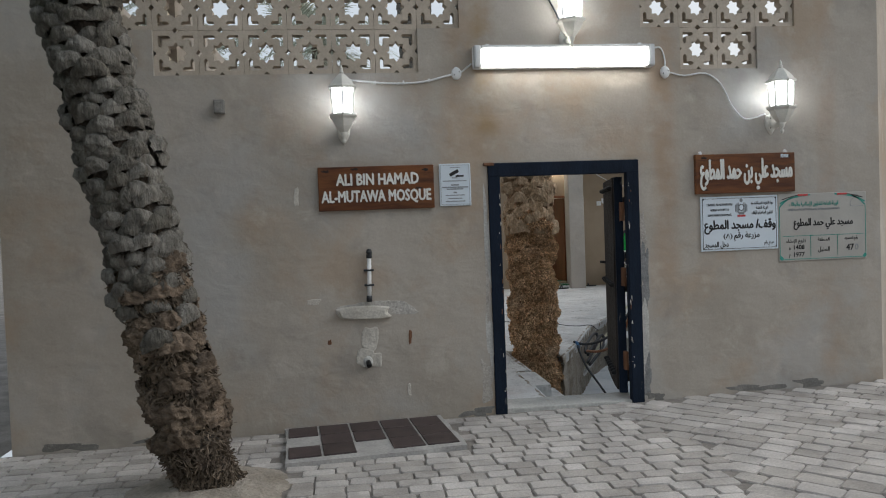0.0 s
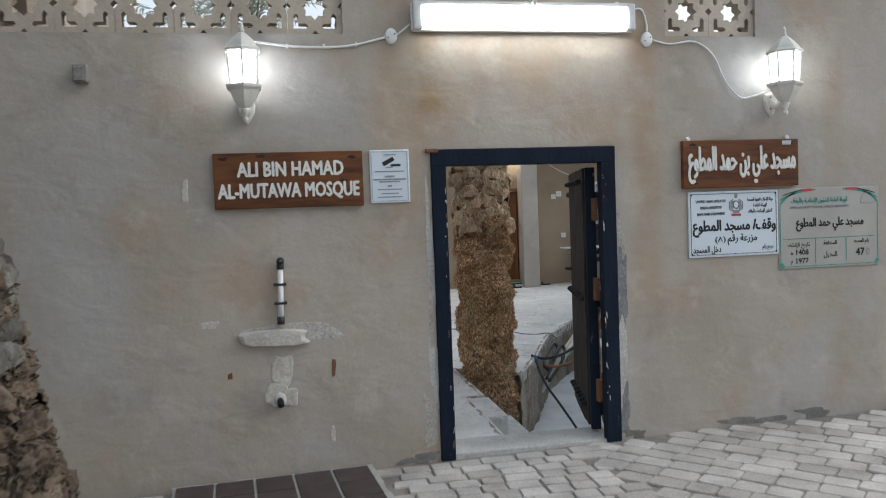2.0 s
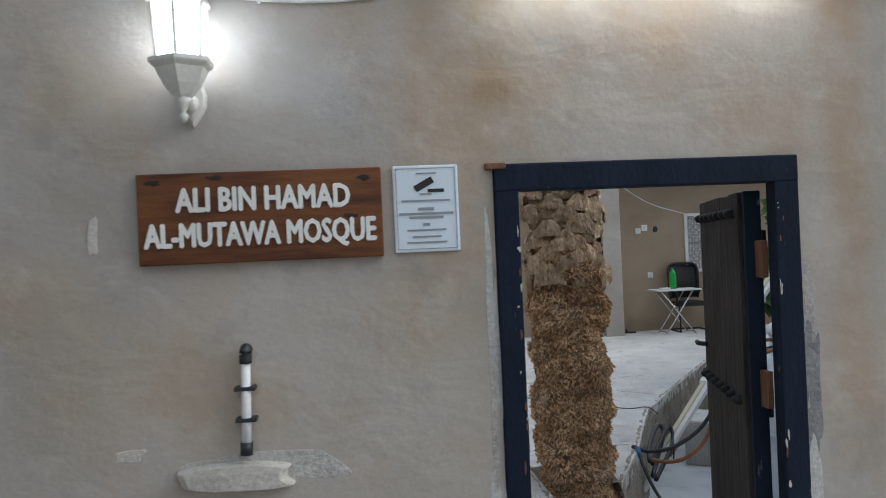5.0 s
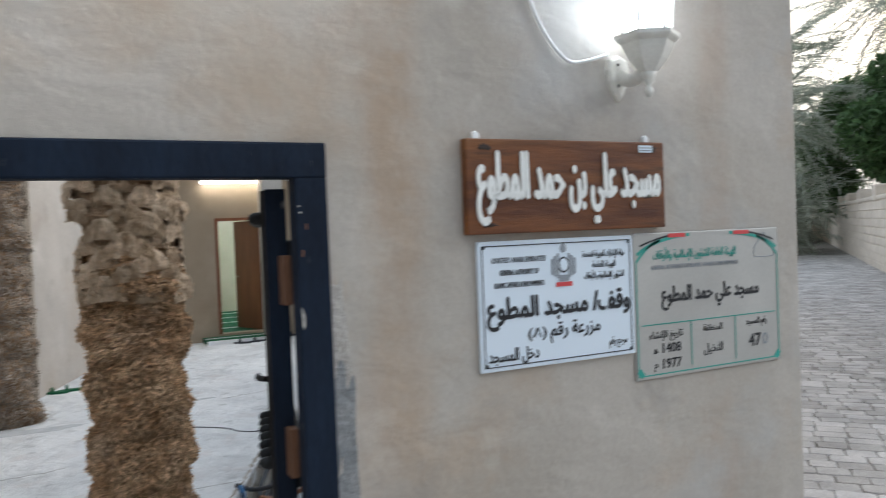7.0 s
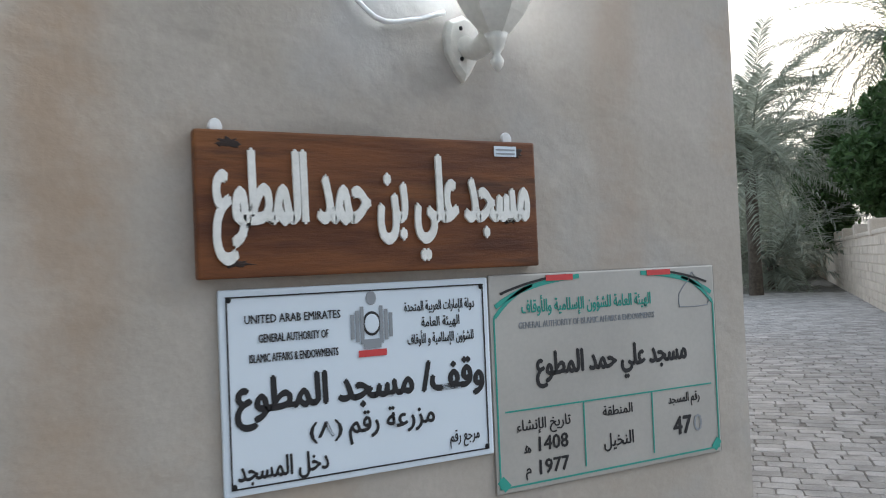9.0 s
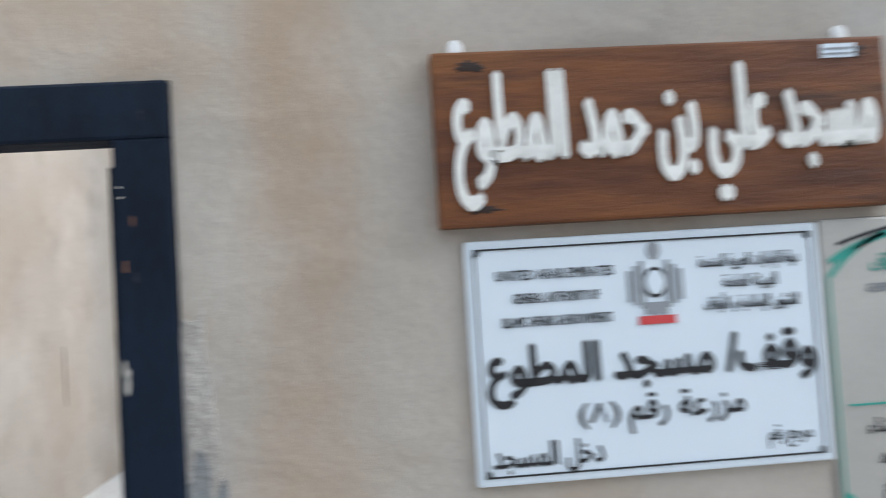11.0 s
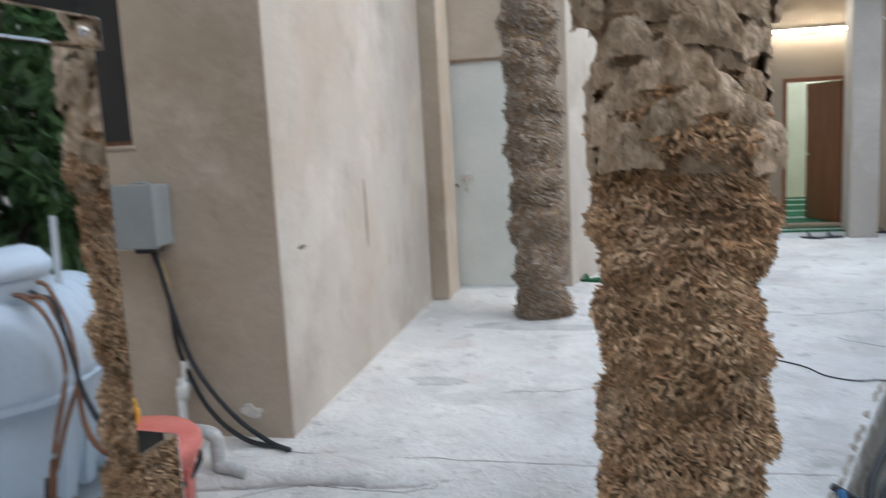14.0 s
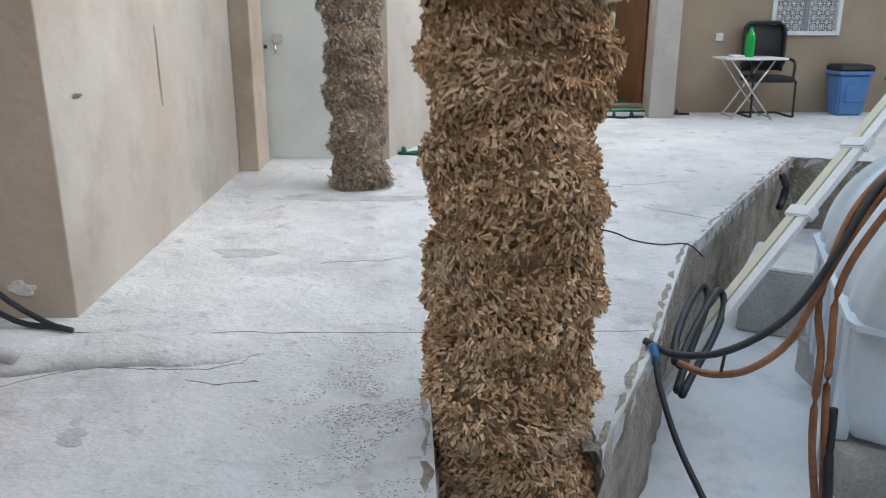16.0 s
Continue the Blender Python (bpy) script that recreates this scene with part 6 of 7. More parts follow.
def trunking():
    t = thing("cable_trunking", "pair of pale plastic cable trunking strips with white clamps, leaning", "trunking", (1.81, 9.28, -0.6))
    a, b = Vector((1.60, 9.17, -0.42)), Vector((3.30, 10.04, 1.24))
    d = (b - a).normalized()
    s = Vector((0.3, -0.9, 0.12))
    s = (s - d * s.dot(d)).normalized()
    n = d.cross(s)
    for off in (-0.032, 0.032):
        bm = bmesh.new()
        ring_mesh(bm, [[p + s * (off + i * 0.025) + n * j * 0.014 for i, j in ((-1, -1), (1, -1), (1, 1), (-1, 1))] for p in (a, b)])
        bmesh.ops.recalc_face_normals(bm, faces=bm.faces)
        part("strip", bm, M_PVC if off > 0 else M_CREAMROOM, t)
    for q in (0.45, 0.63, 0.82):
        c = a + (b - a) * q
        bm = bmesh.new()
        ring_mesh(bm, [[c + d * (u * 0.035) + s * (i * 0.075) + n * (j * 0.025) for i, j in ((-1, -1), (1, -1), (1, 1), (-1, 1))] for u in (-1, 1)])
        bmesh.ops.recalc_face_normals(bm, faces=bm.faces)
        bmesh.ops.bevel(bm, geom=list(bm.edges), offset=0.008, segments=2, affect="EDGES")
        part("clamp", bm, M_WHITE, t, "white plastic clamp")


trunking()
tagged(part("pit_hook", tube([(3.5, 12.15, -0.02), (3.52, 12.1, -0.1), (3.5, 12.08, -0.2), (3.44, 12.0, -0.26)], 0.03, 8), M_RUBBER, smooth=True), "black rubber pipe end in the pit wall", "pipe")
hose("black cable bundle drooping from the electric box", [(-1.46, 9.03, 0.95), (-1.40, 9.03, 0.72), (-1.37, 9.02, 0.47), (-1.24, 9.0, 0.2), (-1.05, 8.97, 0.06), (-0.85, 8.93, 0.045)], 0.012, M_RUBBER, "cable")
hose("black cable bundle drooping from the electric box", [(-1.45, 9.03, 0.95), (-1.39, 9.02, 0.7), (-1.30, 9.01, 0.41), (-1.11, 8.98, 0.18), (-0.92, 8.95, 0.06), (-0.80, 8.9, 0.045)], 0.012, M_RUBBER, "cable")
hose("pale cord hanging under the electric box", [(-1.46, 9.04, 0.95), (-1.42, 9.04, 0.85), (-1.40, 9.04, 0.72)], 0.007, M_ROPE, "cable")
wp = thing("waste_pipe", "white and grey plastic waste pipe with elbows", "pipe", (-1.37, 9.0, FL))
part("riser", tube([(-1.345, 9.02, 0.42), (-1.35, 9.02, 0.33), (-1.37, 9.0, 0.3), (-1.37, 9.0, FL)], 0.022, 10), M_PVC, wp, smooth=True)
part("collar", tube([(-1.352, 9.02, 0.32), (-1.37, 9.0, 0.24)], 0.03, 10, smooth=1), M_PVC, wp, smooth=True)
wq = thing("drain_elbow", "grey plastic drain elbow in the floor", "pipe", (-1.0, 8.62, FL))
part("elbow", tube([(-1.2, 8.62, 0.235), (-1.06, 8.61, 0.24), (-0.99, 8.60, 0.225), (-0.985, 8.60, 0.16), (-0.985, 8.6, FL)], 0.03, 10), M_GREYPVC, wq, smooth=True)
part("tail", tube([(-0.98, 8.585, 0.10), (-0.91, 8.58, 0.095), (-0.85, 8.575, 0.075)], 0.026, 10), M_GREYPVC, wq, smooth=True)


# ---- bins and clutter by the tan wall ----
rb = thing("red_bin", "faded red plastic tub with a flat lid", "bin", (-0.98, 8.02, FL))
part("body", lathe([(0.17, 0.0), (0.185, 0.01), (0.21, 0.33), (0.222, 0.335), (0.222, 0.36), (0.2, 0.365)], 28, (-0.98, 8.02, FL)), M_REDPLASTIC, rb, smooth=True)
part("lid", lathe([(0.235, 0.362), (0.24, 0.375), (0.238, 0.40), (0.22, 0.42), (0.1, 0.425)], 28, (-0.98, 8.02, FL)), M_REDPLASTIC, rb, "pale red lid", smooth=True)
for i in range(6):
    a = i * math.pi / 3
    part("rib", tube([(-0.98 + 0.19 * math.cos(a), 8.02 + 0.19 * math.sin(a), FL + 0.03), (-0.98 + 0.212 * math.cos(a), 8.02 + 0.212 * math.sin(a), FL + 0.32)], 0.01, 6), M_REDPLASTIC, rb)
part("handle", tube([(-0.80, 7.92, FL + 0.35), (-0.76, 7.9, FL + 0.31), (-0.78, 8.02, FL + 0.27), (-0.78, 8.12, FL + 0.31), (-0.80, 8.14, FL + 0.35)], 0.01, 6), M_RUBBER, rb)
yj = thing("yellow_jug", "yellow plastic jug with a handle standing on the tub lid", "jug", (-1.06, 8.12, FL + 0.425))
part("body", lathe([(0.05, 0), (0.056, 0.01), (0.058, 0.05), (0.035, 0.065), (0.034, 0.12), (0.04, 0.13)], 18, (-1.06, 8.12, FL + 0.425)), M_YELLOW, yj, smooth=True)
part("handle", tube([(-1.03, 8.1, FL + 0.54), (-0.99, 8.09, FL + 0.53), (-0.985, 8.09, FL + 0.47)], 0.008, 6), M_YELLOW, yj, smooth=True)

# cracked cement hump across the slab near the wall
bm = bmesh.new()
r = random.Random(12)
path_ = [(-1.3, 8.60), (-0.95, 8.66), (-0.7, 8.72), (-0.5, 8.745), (-0.3, 8.735), (-0.06, 8.735)]
rings_ = []
for i in range(26):
    t = i / 25 * (len(path_) - 1)
    k = min(int(t), len(path_) - 2)
    x = path_[k][0] + (path_[k + 1][0] - path_[k][0]) * (t - k)
    y = path_[k][1] + (path_[k + 1][1] - path_[k][1]) * (t - k)
    hgt = (0.045 * (1 - (i / 25) ** 2) + 0.012) * r.uniform(0.94, 1.06)
    wd_ = 0.155 * r.uniform(0.94, 1.06) * (1 if i < 21 else math.sqrt(max(0.02, 1 - ((i - 20) / 5.2) ** 2)))
    rings_.append([(x, y + wd_ * q, FL - 0.01 + hgt * h_ + (0.012 if h_ else 0)) for q, h_ in ((-1, 0), (-0.85, 0.55), (-0.4, 0.95), (0.2, 1), (0.8, 0.5), (1, 0))])
ring_mesh(bm, rings_)
bmesh.ops.recalc_face_normals(bm, faces=bm.faces)
setting(part("cement_hump", bm, M_CONCRETE, smooth=True), "low cracked cement hump over a buried pipe", "cement hump")


def floor_crack(pts, w, label):
    bm = bmesh.new()
    r = random.Random(len(pts))
    L = []
    for i, (x, y) in enumerate(pts):
        k = w * r.uniform(0.15, 1.3)
        L.append([(x, y - k, FL + 0.0005), (x, y - k * 0.5, FL + 0.0014), (x, y + k * 0.5, FL + 0.0014), (x, y + k, FL + 0.0005)])
    ring_mesh(bm, L)
    bmesh.ops.recalc_face_normals(bm, faces=bm.faces)
    return tagged(part("floor_crack", bm, M_STREAK), label, "crack", kind="structure")


def wiggle(p, q, n, amp, seed):
    r = random.Random(seed)
    return [(p[0] + (q[0] - p[0]) * i / n + r.uniform(-amp, amp), p[1] + (q[1] - p[1]) * i / n + r.uniform(-amp, amp)) for i in range(n + 1)]


def floor_patch(cx, cy, rx, ry, material, label, seed, top=0.0015):
    r = random.Random(seed)
    ph = [r.uniform(0, 6.28) for _ in range(6)]
    bm = bmesh.new()
    n = 48
    shape = [1 + 0.3 * sum(math.sin((j + 2) * 2 * math.pi * i / n + ph[j]) / (j + 1.5) for j in range(6)) + r.uniform(-0.09, 0.09) for i in range(n)]
    ring_mesh(bm, [[(cx + rx * q * shape[i] * math.cos(2 * math.pi * i / n), cy + ry * q * shape[i] * math.sin(2 * math.pi * i / n), FL + z) for i in range(n)] for q, z in ((1, -0.002), (0.97, top), (0.5, top + 0.001))])
    bmesh.ops.recalc_face_normals(bm, faces=bm.faces)
    return tagged(part("floor_patch", bm, material), label, "floor patch", kind="structure")


M_FLAKE = surf("flaked_grey_concrete", (0.46, 0.47, 0.47), (0.62, 0.63, 0.63), 0.95, 7, 60, 0.4, 0.006)
floor_patch(-0.477, 8.12, 0.045, 0.05, M_FLAKE, "flaked hollow in the concrete", 5, 0.002)
floor_patch(-0.50, 8.215, 0.018, 0.022, M_FLAKE, "flaked hollow in the concrete", 6, 0.002)
floor_patch(-0.35, 9.95, 0.14, 0.09, M_FLAKE, "dull stain on the concrete", 7, 0.002)
floor_patch(1.45, 11.6, 0.3, 0.06, M_FLAKE, "dull stain on the concrete", 8, 0.002)
floor_patch(0.1, 11.2, 0.5, 0.12, M_FLAKE, "dull stain on the concrete", 9, 0.002)
def floor_grit(count, seed):
    """Loose crumbs of mortar and fallen palm fibre scattered over the concrete."""
    r = random.Random(seed)
    vs, fs = [], []
    for _ in range(count):
        if r.random() < 0.93:
            x, y = r.gauss(0.40, 0.14), r.gauss(8.25, 0.33)
        else:
            x, y = r.uniform(-0.75, 0.5), r.uniform(7.3, 9.6)
        if not (-0.75 < x < 0.585 and 7.42 < y < 9.6) or noise.noise((x * 7, y * 7, 3.0)) < -0.08:
            continue
        q = r.choice((0.0015, 0.002, 0.003, 0.004, 0.005))
        a = r.uniform(0, 3.14)
        b0 = len(vs)
        for k in range(5):
            w = a + k * 1.2566
            e = q * r.uniform(0.6, 1.3)
            vs.append((x + e * math.cos(w), y + e * 0.7 * math.sin(w), FL - 0.0005))
        vs.append((x, y, FL + q * 0.3 + 0.001))
        fs.extend([(b0 + k, b0 + (k + 1) % 5, b0 + 5) for k in range(5)])
    me_ = bpy.data.meshes.new("floor_crumbs")
    me_.from_pydata(vs, [], fs)
    me_.update()
    return tagged(link("floor_crumbs", me_, M_CRUMB), "loose crumbs of mortar and palm fibre on the concrete", "crumbs", kind="stuff")


M_CRUMB = surf("mortar_crumb", (0.33, 0.31, 0.295), (0.68, 0.65, 0.63), 0.95, 9, 80, 0.3, 0.004, vary=0.4)
floor_grit(7000, 77)
floor_crack(wiggle((-0.8, 8.91), (1.45, 8.86), 26, 0.012, 1), 0.004, "hairline joint across the concrete")
for a_, b_, k_ in (((-0.86, 8.45), (-0.70, 8.555), 6), ((-0.70, 8.555), (-0.58, 8.60), 5), ((-0.58, 8.60), (-0.36, 8.572), 7), ((-0.36, 8.572), (-0.19, 8.566), 6), ((-0.19, 8.566), (-0.085, 8.62), 5), ((-0.085, 8.62), (-0.05, 8.70), 5), ((-0.253, 8.489), (-0.15, 8.452), 6), ((-0.15, 8.452), (0.01, 8.472), 7)):
    floor_crack(wiggle(a_, b_, k_, 0.007, k_), 0.0045, "dark crack along the cement hump")
floor_crack(wiggle((1.9, 11.5), (2.6, 11.7), 12, 0.03, 3), 0.006, "short crack in the concrete")
floor_crack(wiggle((0.05, 9.75), (0.5, 9.85), 8, 0.03, 5), 0.005, "short crack in the concrete")
floor_crack(wiggle((2.0, 10.9), (2.35, 10.55), 8, 0.02, 6), 0.008, "crack to the pit edge")


# ---- porch: door, lamp, table, chair, bin, window ----
bd = setting(thing("door_3", "brown flush wooden door standing half open in a brown frame", "door", (3.06, 15.85, 0.13)), "brown flush wooden door standing half open in a brown frame", "door")
part("door_frame", boxes((2.70, 15.79, 0.13, 2.745, 15.9, 1.87), (3.385, 15.79, 0.13, 3.43, 15.9, 1.87), (2.745, 15.79, 1.825, 3.385, 15.9, 1.87)), M_BROWNDOOR, bd)
bm = boxes((-0.64, -0.02, 0.14, 0.0, 0.02, 1.82), bev=0.003)
bmesh.ops.transform(bm, matrix=pose(3.38, 15.88, 0, 0, 0, -68), verts=bm.verts)
leaf3 = part("leaf", bm, M_BROWNDOOR, bd)
bm = tube([(-0.58, -0.03, 0.95), (-0.58, -0.06, 0.95), (-0.50, -0.06, 0.95)], 0.009, 8)
bmesh.ops.transform(bm, matrix=pose(3.38, 15.88, 0, 0, 0, -68), verts=bm.verts)
part("door_handle", bm, M_CHROME, leaf3, "steel lever handle", True)
tagged(part("door_mat", boxes((2.45, 15.42, FL, 3.62, 15.79, FL + 0.07), bev=0.008), M_GREENCARPET), "green carpet runner on the mosque step", "mat")
tagged(part("mat_edging", boxes((2.45, 15.395, FL, 3.62, 15.418, FL + 0.055), bev=0.004), M_WHITE), "white strip edging the green runner", "edging")
tagged(part("step_edging", boxes((2.45, 15.53, FL + 0.071, 3.62, 15.56, FL + 0.078)), M_WHITE), "white strip woven across the green runner", "edging")

pl = thing("porch_tube_lamp", "lit white tube lamp on the porch wall", "lamp", (3.0, 15.75, 2.4))
part("housing", boxes((2.5, 15.75, 2.385, 3.5, 15.798, 2.435), bev=0.005), M_WHITE, pl)
part("lit_tube", tube([(2.52, 15.73, 2.40), (3.48, 15.73, 2.40)], 0.018, 10, smooth=1), plain("porch_tube", (0.95, 0.93, 0.85), 0.4, 0, 20.0, (1.0, 0.93, 0.78)), pl)
cable("porch_cable", [(3.55, 15.5, 2.55), (4.2, 15.62, 2.15), (4.9, 15.7, 1.93), (6.2, 15.78, 1.55)], 0.007, M_WHITE, "white cable sagging across the porch wall")
for x, z, s_, lab in ((4.26, 0.95, 0.045, "white wall socket plate"), (4.19, 1.74, 0.05, "white switch plate"), (4.08, 1.69, 0.045, "white switch plate")):
    k = thing("switch_plate", lab + " on the porch wall", "switch", (x, 15.79, z))
    part("plate", boxes((x - s_, 15.785, z - s_, x + s_, 15.799, z + s_), bev=0.004), M_WHITE, k)
    part("rocker", boxes((x - s_ * 0.3, 15.781, z - s_ * 0.4, x + s_ * 0.3, 15.786, z + s_ * 0.4), bev=0.002), M_LAMPWHITE, k)
tagged(part("wall_vent", lathe_y(0.04, 0.01, (4.38, 15.80, 1.71)), M_RUBBER), "small dark round opening in the porch wall", "vent")


def folding_table():
    t = thing("folding_table", "small white folding table with crossed metal legs", "table", (4.43, 15.25, FL))
    part("tabletop", boxes((4.07, 15.02, 0.715, 4.80, 15.46, 0.738), bev=0.008), M_WHITE, t)
    for y in (15.08, 15.40):
        part("leg", tube([(4.16, y, 0.71), (4.70, y, FL)], 0.012, 8, smooth=1), M_CHROME, t, smooth=True)
        part("leg", tube([(4.68, y + 0.02, 0.71), (4.22, y + 0.02, FL)], 0.012, 8, smooth=1), M_CHROME, t, smooth=True)
    part("stretcher", tube([(4.68, 15.08, 0.06), (4.68, 15.40, 0.06)], 0.009, 6, smooth=1), M_CHROME, t)
    part("stretcher", tube([(4.24, 15.10, 0.06), (4.24, 15.42, 0.06)], 0.009, 6, smooth=1), M_CHROME, t)


folding_table()
bt = thing("green_bottle", "green plastic bottle standing on the table", "bottle", (4.42, 15.25, 0.738))
part("body", lathe([(0.05, 0), (0.055, 0.01), (0.055, 0.22), (0.045, 0.26), (0.022, 0.30), (0.02, 0.315)], 18, (4.42, 15.25, 0.738)), M_GREENBOTTLE, bt, smooth=True)
part("cap", lathe([(0.022, 0.313), (0.022, 0.335), (0.01, 0.338)], 12, (4.42, 15.25, 0.738)), M_GREENBOTTLE, bt)
tagged(part("folded_cloth", boxes((4.2, 15.15, 0.738, 4.34, 15.3, 0.765), bev=0.012), M_WHITE), "small white folded cloth on the table", "cloth")


def office_chair():
    c = thing("office_chair", "black mesh-back visitor chair with cantilever frame", "chair", (4.78, 15.55, FL))
    part("seat", boxes((4.52, 15.28, 0.44, 5.03, 15.68, 0.51), bev=0.025), M_MESHBLACK, c)
    bm = bmesh.new()
    n = 8
    L = []
    for i in range(n + 1):
        a = -1 + 2 * i / n
        L.append([(4.775 + 0.25 * a * (0.94 if z > 1 else 1), 15.70 + 0.06 * (z - 0.5) - 0.05 * (a * a) + dy, z) for z, dy in ((0.56, 0), (0.8, 0.01), (1.1, 0.03), (1.1, 0.045), (0.8, 0.03), (0.56, 0.02))])
    ring_mesh(bm, L)
    bmesh.ops.recalc_face_normals(bm, faces=bm.faces)
    part("backrest", bm, M_MESHBLACK, c, smooth=True)
    part("back_frame", tube([(4.54, 15.66, 0.55), (4.525, 15.67, 0.85), (4.55, 15.70, 1.09), (4.775, 15.76, 1.125), (5.0, 15.70, 1.09), (5.025, 15.67, 0.85), (5.01, 15.66, 0.55)], 0.02, 8), M_RUBBER, c, smooth=True)
    for x in (4.52, 5.03):
        part("leg", tube([(x, 15.66, 0.47), (x, 15.30, 0.46), (x, 15.27, 0.40), (x, 15.25, 0.10), (x, 15.28, FL + 0.014), (x, 15.70, FL + 0.014)], 0.014, 8), M_RUBBER, c, smooth=True)
        part("armrest", tube([(x, 15.68, 0.62), (x, 15.60, 0.69), (x, 15.40, 0.69), (x, 15.34, 0.62), (x, 15.36, 0.47)], 0.018, 8), M_RUBBER, c, smooth=True)
    part("floor_bar", tube([(4.52, 15.70, FL + 0.014), (5.03, 15.70, FL + 0.014)], 0.014, 8, smooth=1), M_RUBBER, c)


office_chair()
bb = thing("blue_bin", "blue plastic litter bin with a dark swing lid", "bin", (5.82, 15.55, FL))


def tapered(x0, y0, x1, y1, z0, z1, k):
    bm = bmesh.new()
    cx, cy = (x0 + x1) / 2, (y0 + y1) / 2
    L = []
    for z, s in ((z0, k), (z1, 1.0)):
        L.append([(cx + (x - cx) * s, cy + (y - cy) * s, z) for x, y in ((x0, y0), (x1, y0), (x1, y1), (x0, y1))])
    ring_mesh(bm, L)
    bmesh.ops.recalc_face_normals(bm, faces=bm.faces)
    bmesh.ops.bevel(bm, geom=list(bm.edges), offset=0.02, segments=2, affect="EDGES")
    return bm


part("body", tapered(5.63, 15.40, 6.02, 15.72, FL, 0.52, 0.8), M_BLUEPLASTIC, bb)
part("rim", boxes((5.61, 15.38, 0.52, 6.04, 15.74, 0.565), bev=0.012), M_BLUEPLASTIC, bb)
part("lid", tapered(5.62, 15.39, 6.03, 15.73, 0.565, 0.64, 1.12), M_RUBBER, bb, "dark swing lid")
part("recess", boxes((5.72, 15.392, 0.2, 5.93, 15.42, 0.4), bev=0.008), M_BLUEPLASTIC, bb)

w2 = setting(thing("window_2", "white framed window behind a white star grille", "window", (5.31, 15.85, 1.0)), "white framed window behind a white star grille", "window")
part("window_frame", boxes((4.88, 15.775, 0.97, 4.93, 15.83, 1.95), (5.69, 15.775, 0.97, 5.74, 15.83, 1.95), (4.93, 15.775, 1.90, 5.69, 15.83, 1.95), (4.93, 15.775, 0.97, 5.69, 15.83, 1.02), bev=0.004), M_WHITE, w2)
part("mullion", boxes((5.285, 15.80, 1.02, 5.345, 15.84, 1.90), (4.93, 15.81, 1.44, 5.69, 15.84, 1.475)), M_GREYPRINT, w2)
part("pane", boxes((4.93, 15.86, 1.02, 5.69, 15.868, 1.90)), plain("dim_dusty_glass", (0.03, 0.032, 0.035), 0.55), w2)
gx_, gz_ = 0.105, 0.105


def grille_cell():
    h = gx_ / 2
    t = 0.003
    bm = bmesh.new()
    for k in range(4):
        a = k * math.pi / 4
        box(bm, -h * (1.0 if k % 2 == 0 else 1.38), -t, -t, h * (1.0 if k % 2 == 0 else 1.38), t, t, m=Matrix.Rotation(a, 4, "Y"))
    for s_ in (-1, 1):
        box(bm, -h, -t, s_ * h - t, h, t, s_ * h + t)
        box(bm, s_ * h - t, -t, -h, s_ * h + t, t, h)
    n = 10
    q = 0.6 * h
    L = []
    for i in range(n + 1):
        a = 2 * math.pi * i / n
        L.append([(q_ * math.cos(a), y_, q_ * math.sin(a)) for q_, y_ in ((q - t, -t), (q + t, -t), (q + t, t), (q - t, t))])
    ring_mesh(bm, L, close=False)
    me = bpy.data.meshes.new("grille_cell")
    bm.to_mesh(me)
    bm.free()
    return me


gm = grille_cell()
for i in range(7):
    for k in range(8):
        ob = link("grille_cell", gm, M_WHITE, w2)
        ob.matrix_basis = Matrix.Translation((4.985 + i * 0.1075, 15.815, 1.07 + k * 0.1085))


def sandal(x, y, z, turn, material, label):
    s = thing("sandal", label, "sandal", (x, y, z), "sandals on the floor")
    bm = bmesh.new()
    out = [(0.04 * math.cos(a) * (1 - 0.2 * math.sin(a)), 0.125 * math.sin(a)) for a in [i * math.pi / 9 for i in range(18)]]
    ring_mesh(bm, [[(px, py, h) for px, py in out] for h in (0.0, 0.022)])
    bmesh.ops.recalc_face_normals(bm, faces=bm.faces)
    m = pose(x, y, z, 0, 0, turn)
    bmesh.ops.transform(bm, matrix=m, verts=bm.verts)
    part("sole", bm, material, s)
    bm = tube([(-0.042, 0.03, 0.015), (-0.02, 0.035, 0.055), (0.02, 0.035, 0.055), (0.042, 0.03, 0.015)], 0.012, 6)
    bmesh.ops.transform(bm, matrix=m, verts=bm.verts)
    part("strap", bm, material, s, smooth=True)


sandal(0.46, 12.86, FL, 75, M_GREENCARPET, "green rubber sandal on the concrete")
sandal(0.60, 12.92, FL, 95, M_GREENCARPET, "green rubber sandal on the concrete")
sandal(2.92, 15.28, FL, 60, M_RUBBER, "black sandal lying by the mosque door")
sandal(3.14, 15.30, FL, 100, M_RUBBER, "black sandal lying by the mosque door")
sandal(3.78, 15.6, FL, 80, M_RUBBER, "black sandal lying by the porch column")
sandal(1.55, 15.35, FL, 30, M_RUBBER, "black shoe lying under the wheel")
tagged(part("white_bucket", lathe([(0.075, 0), (0.08, 0.01), (0.095, 0.19), (0.1, 0.2), (0.09, 0.2)], 20, (1.02, 14.3, FL)), M_PVC, smooth=True), "small white plastic bucket by the wall", "bucket")


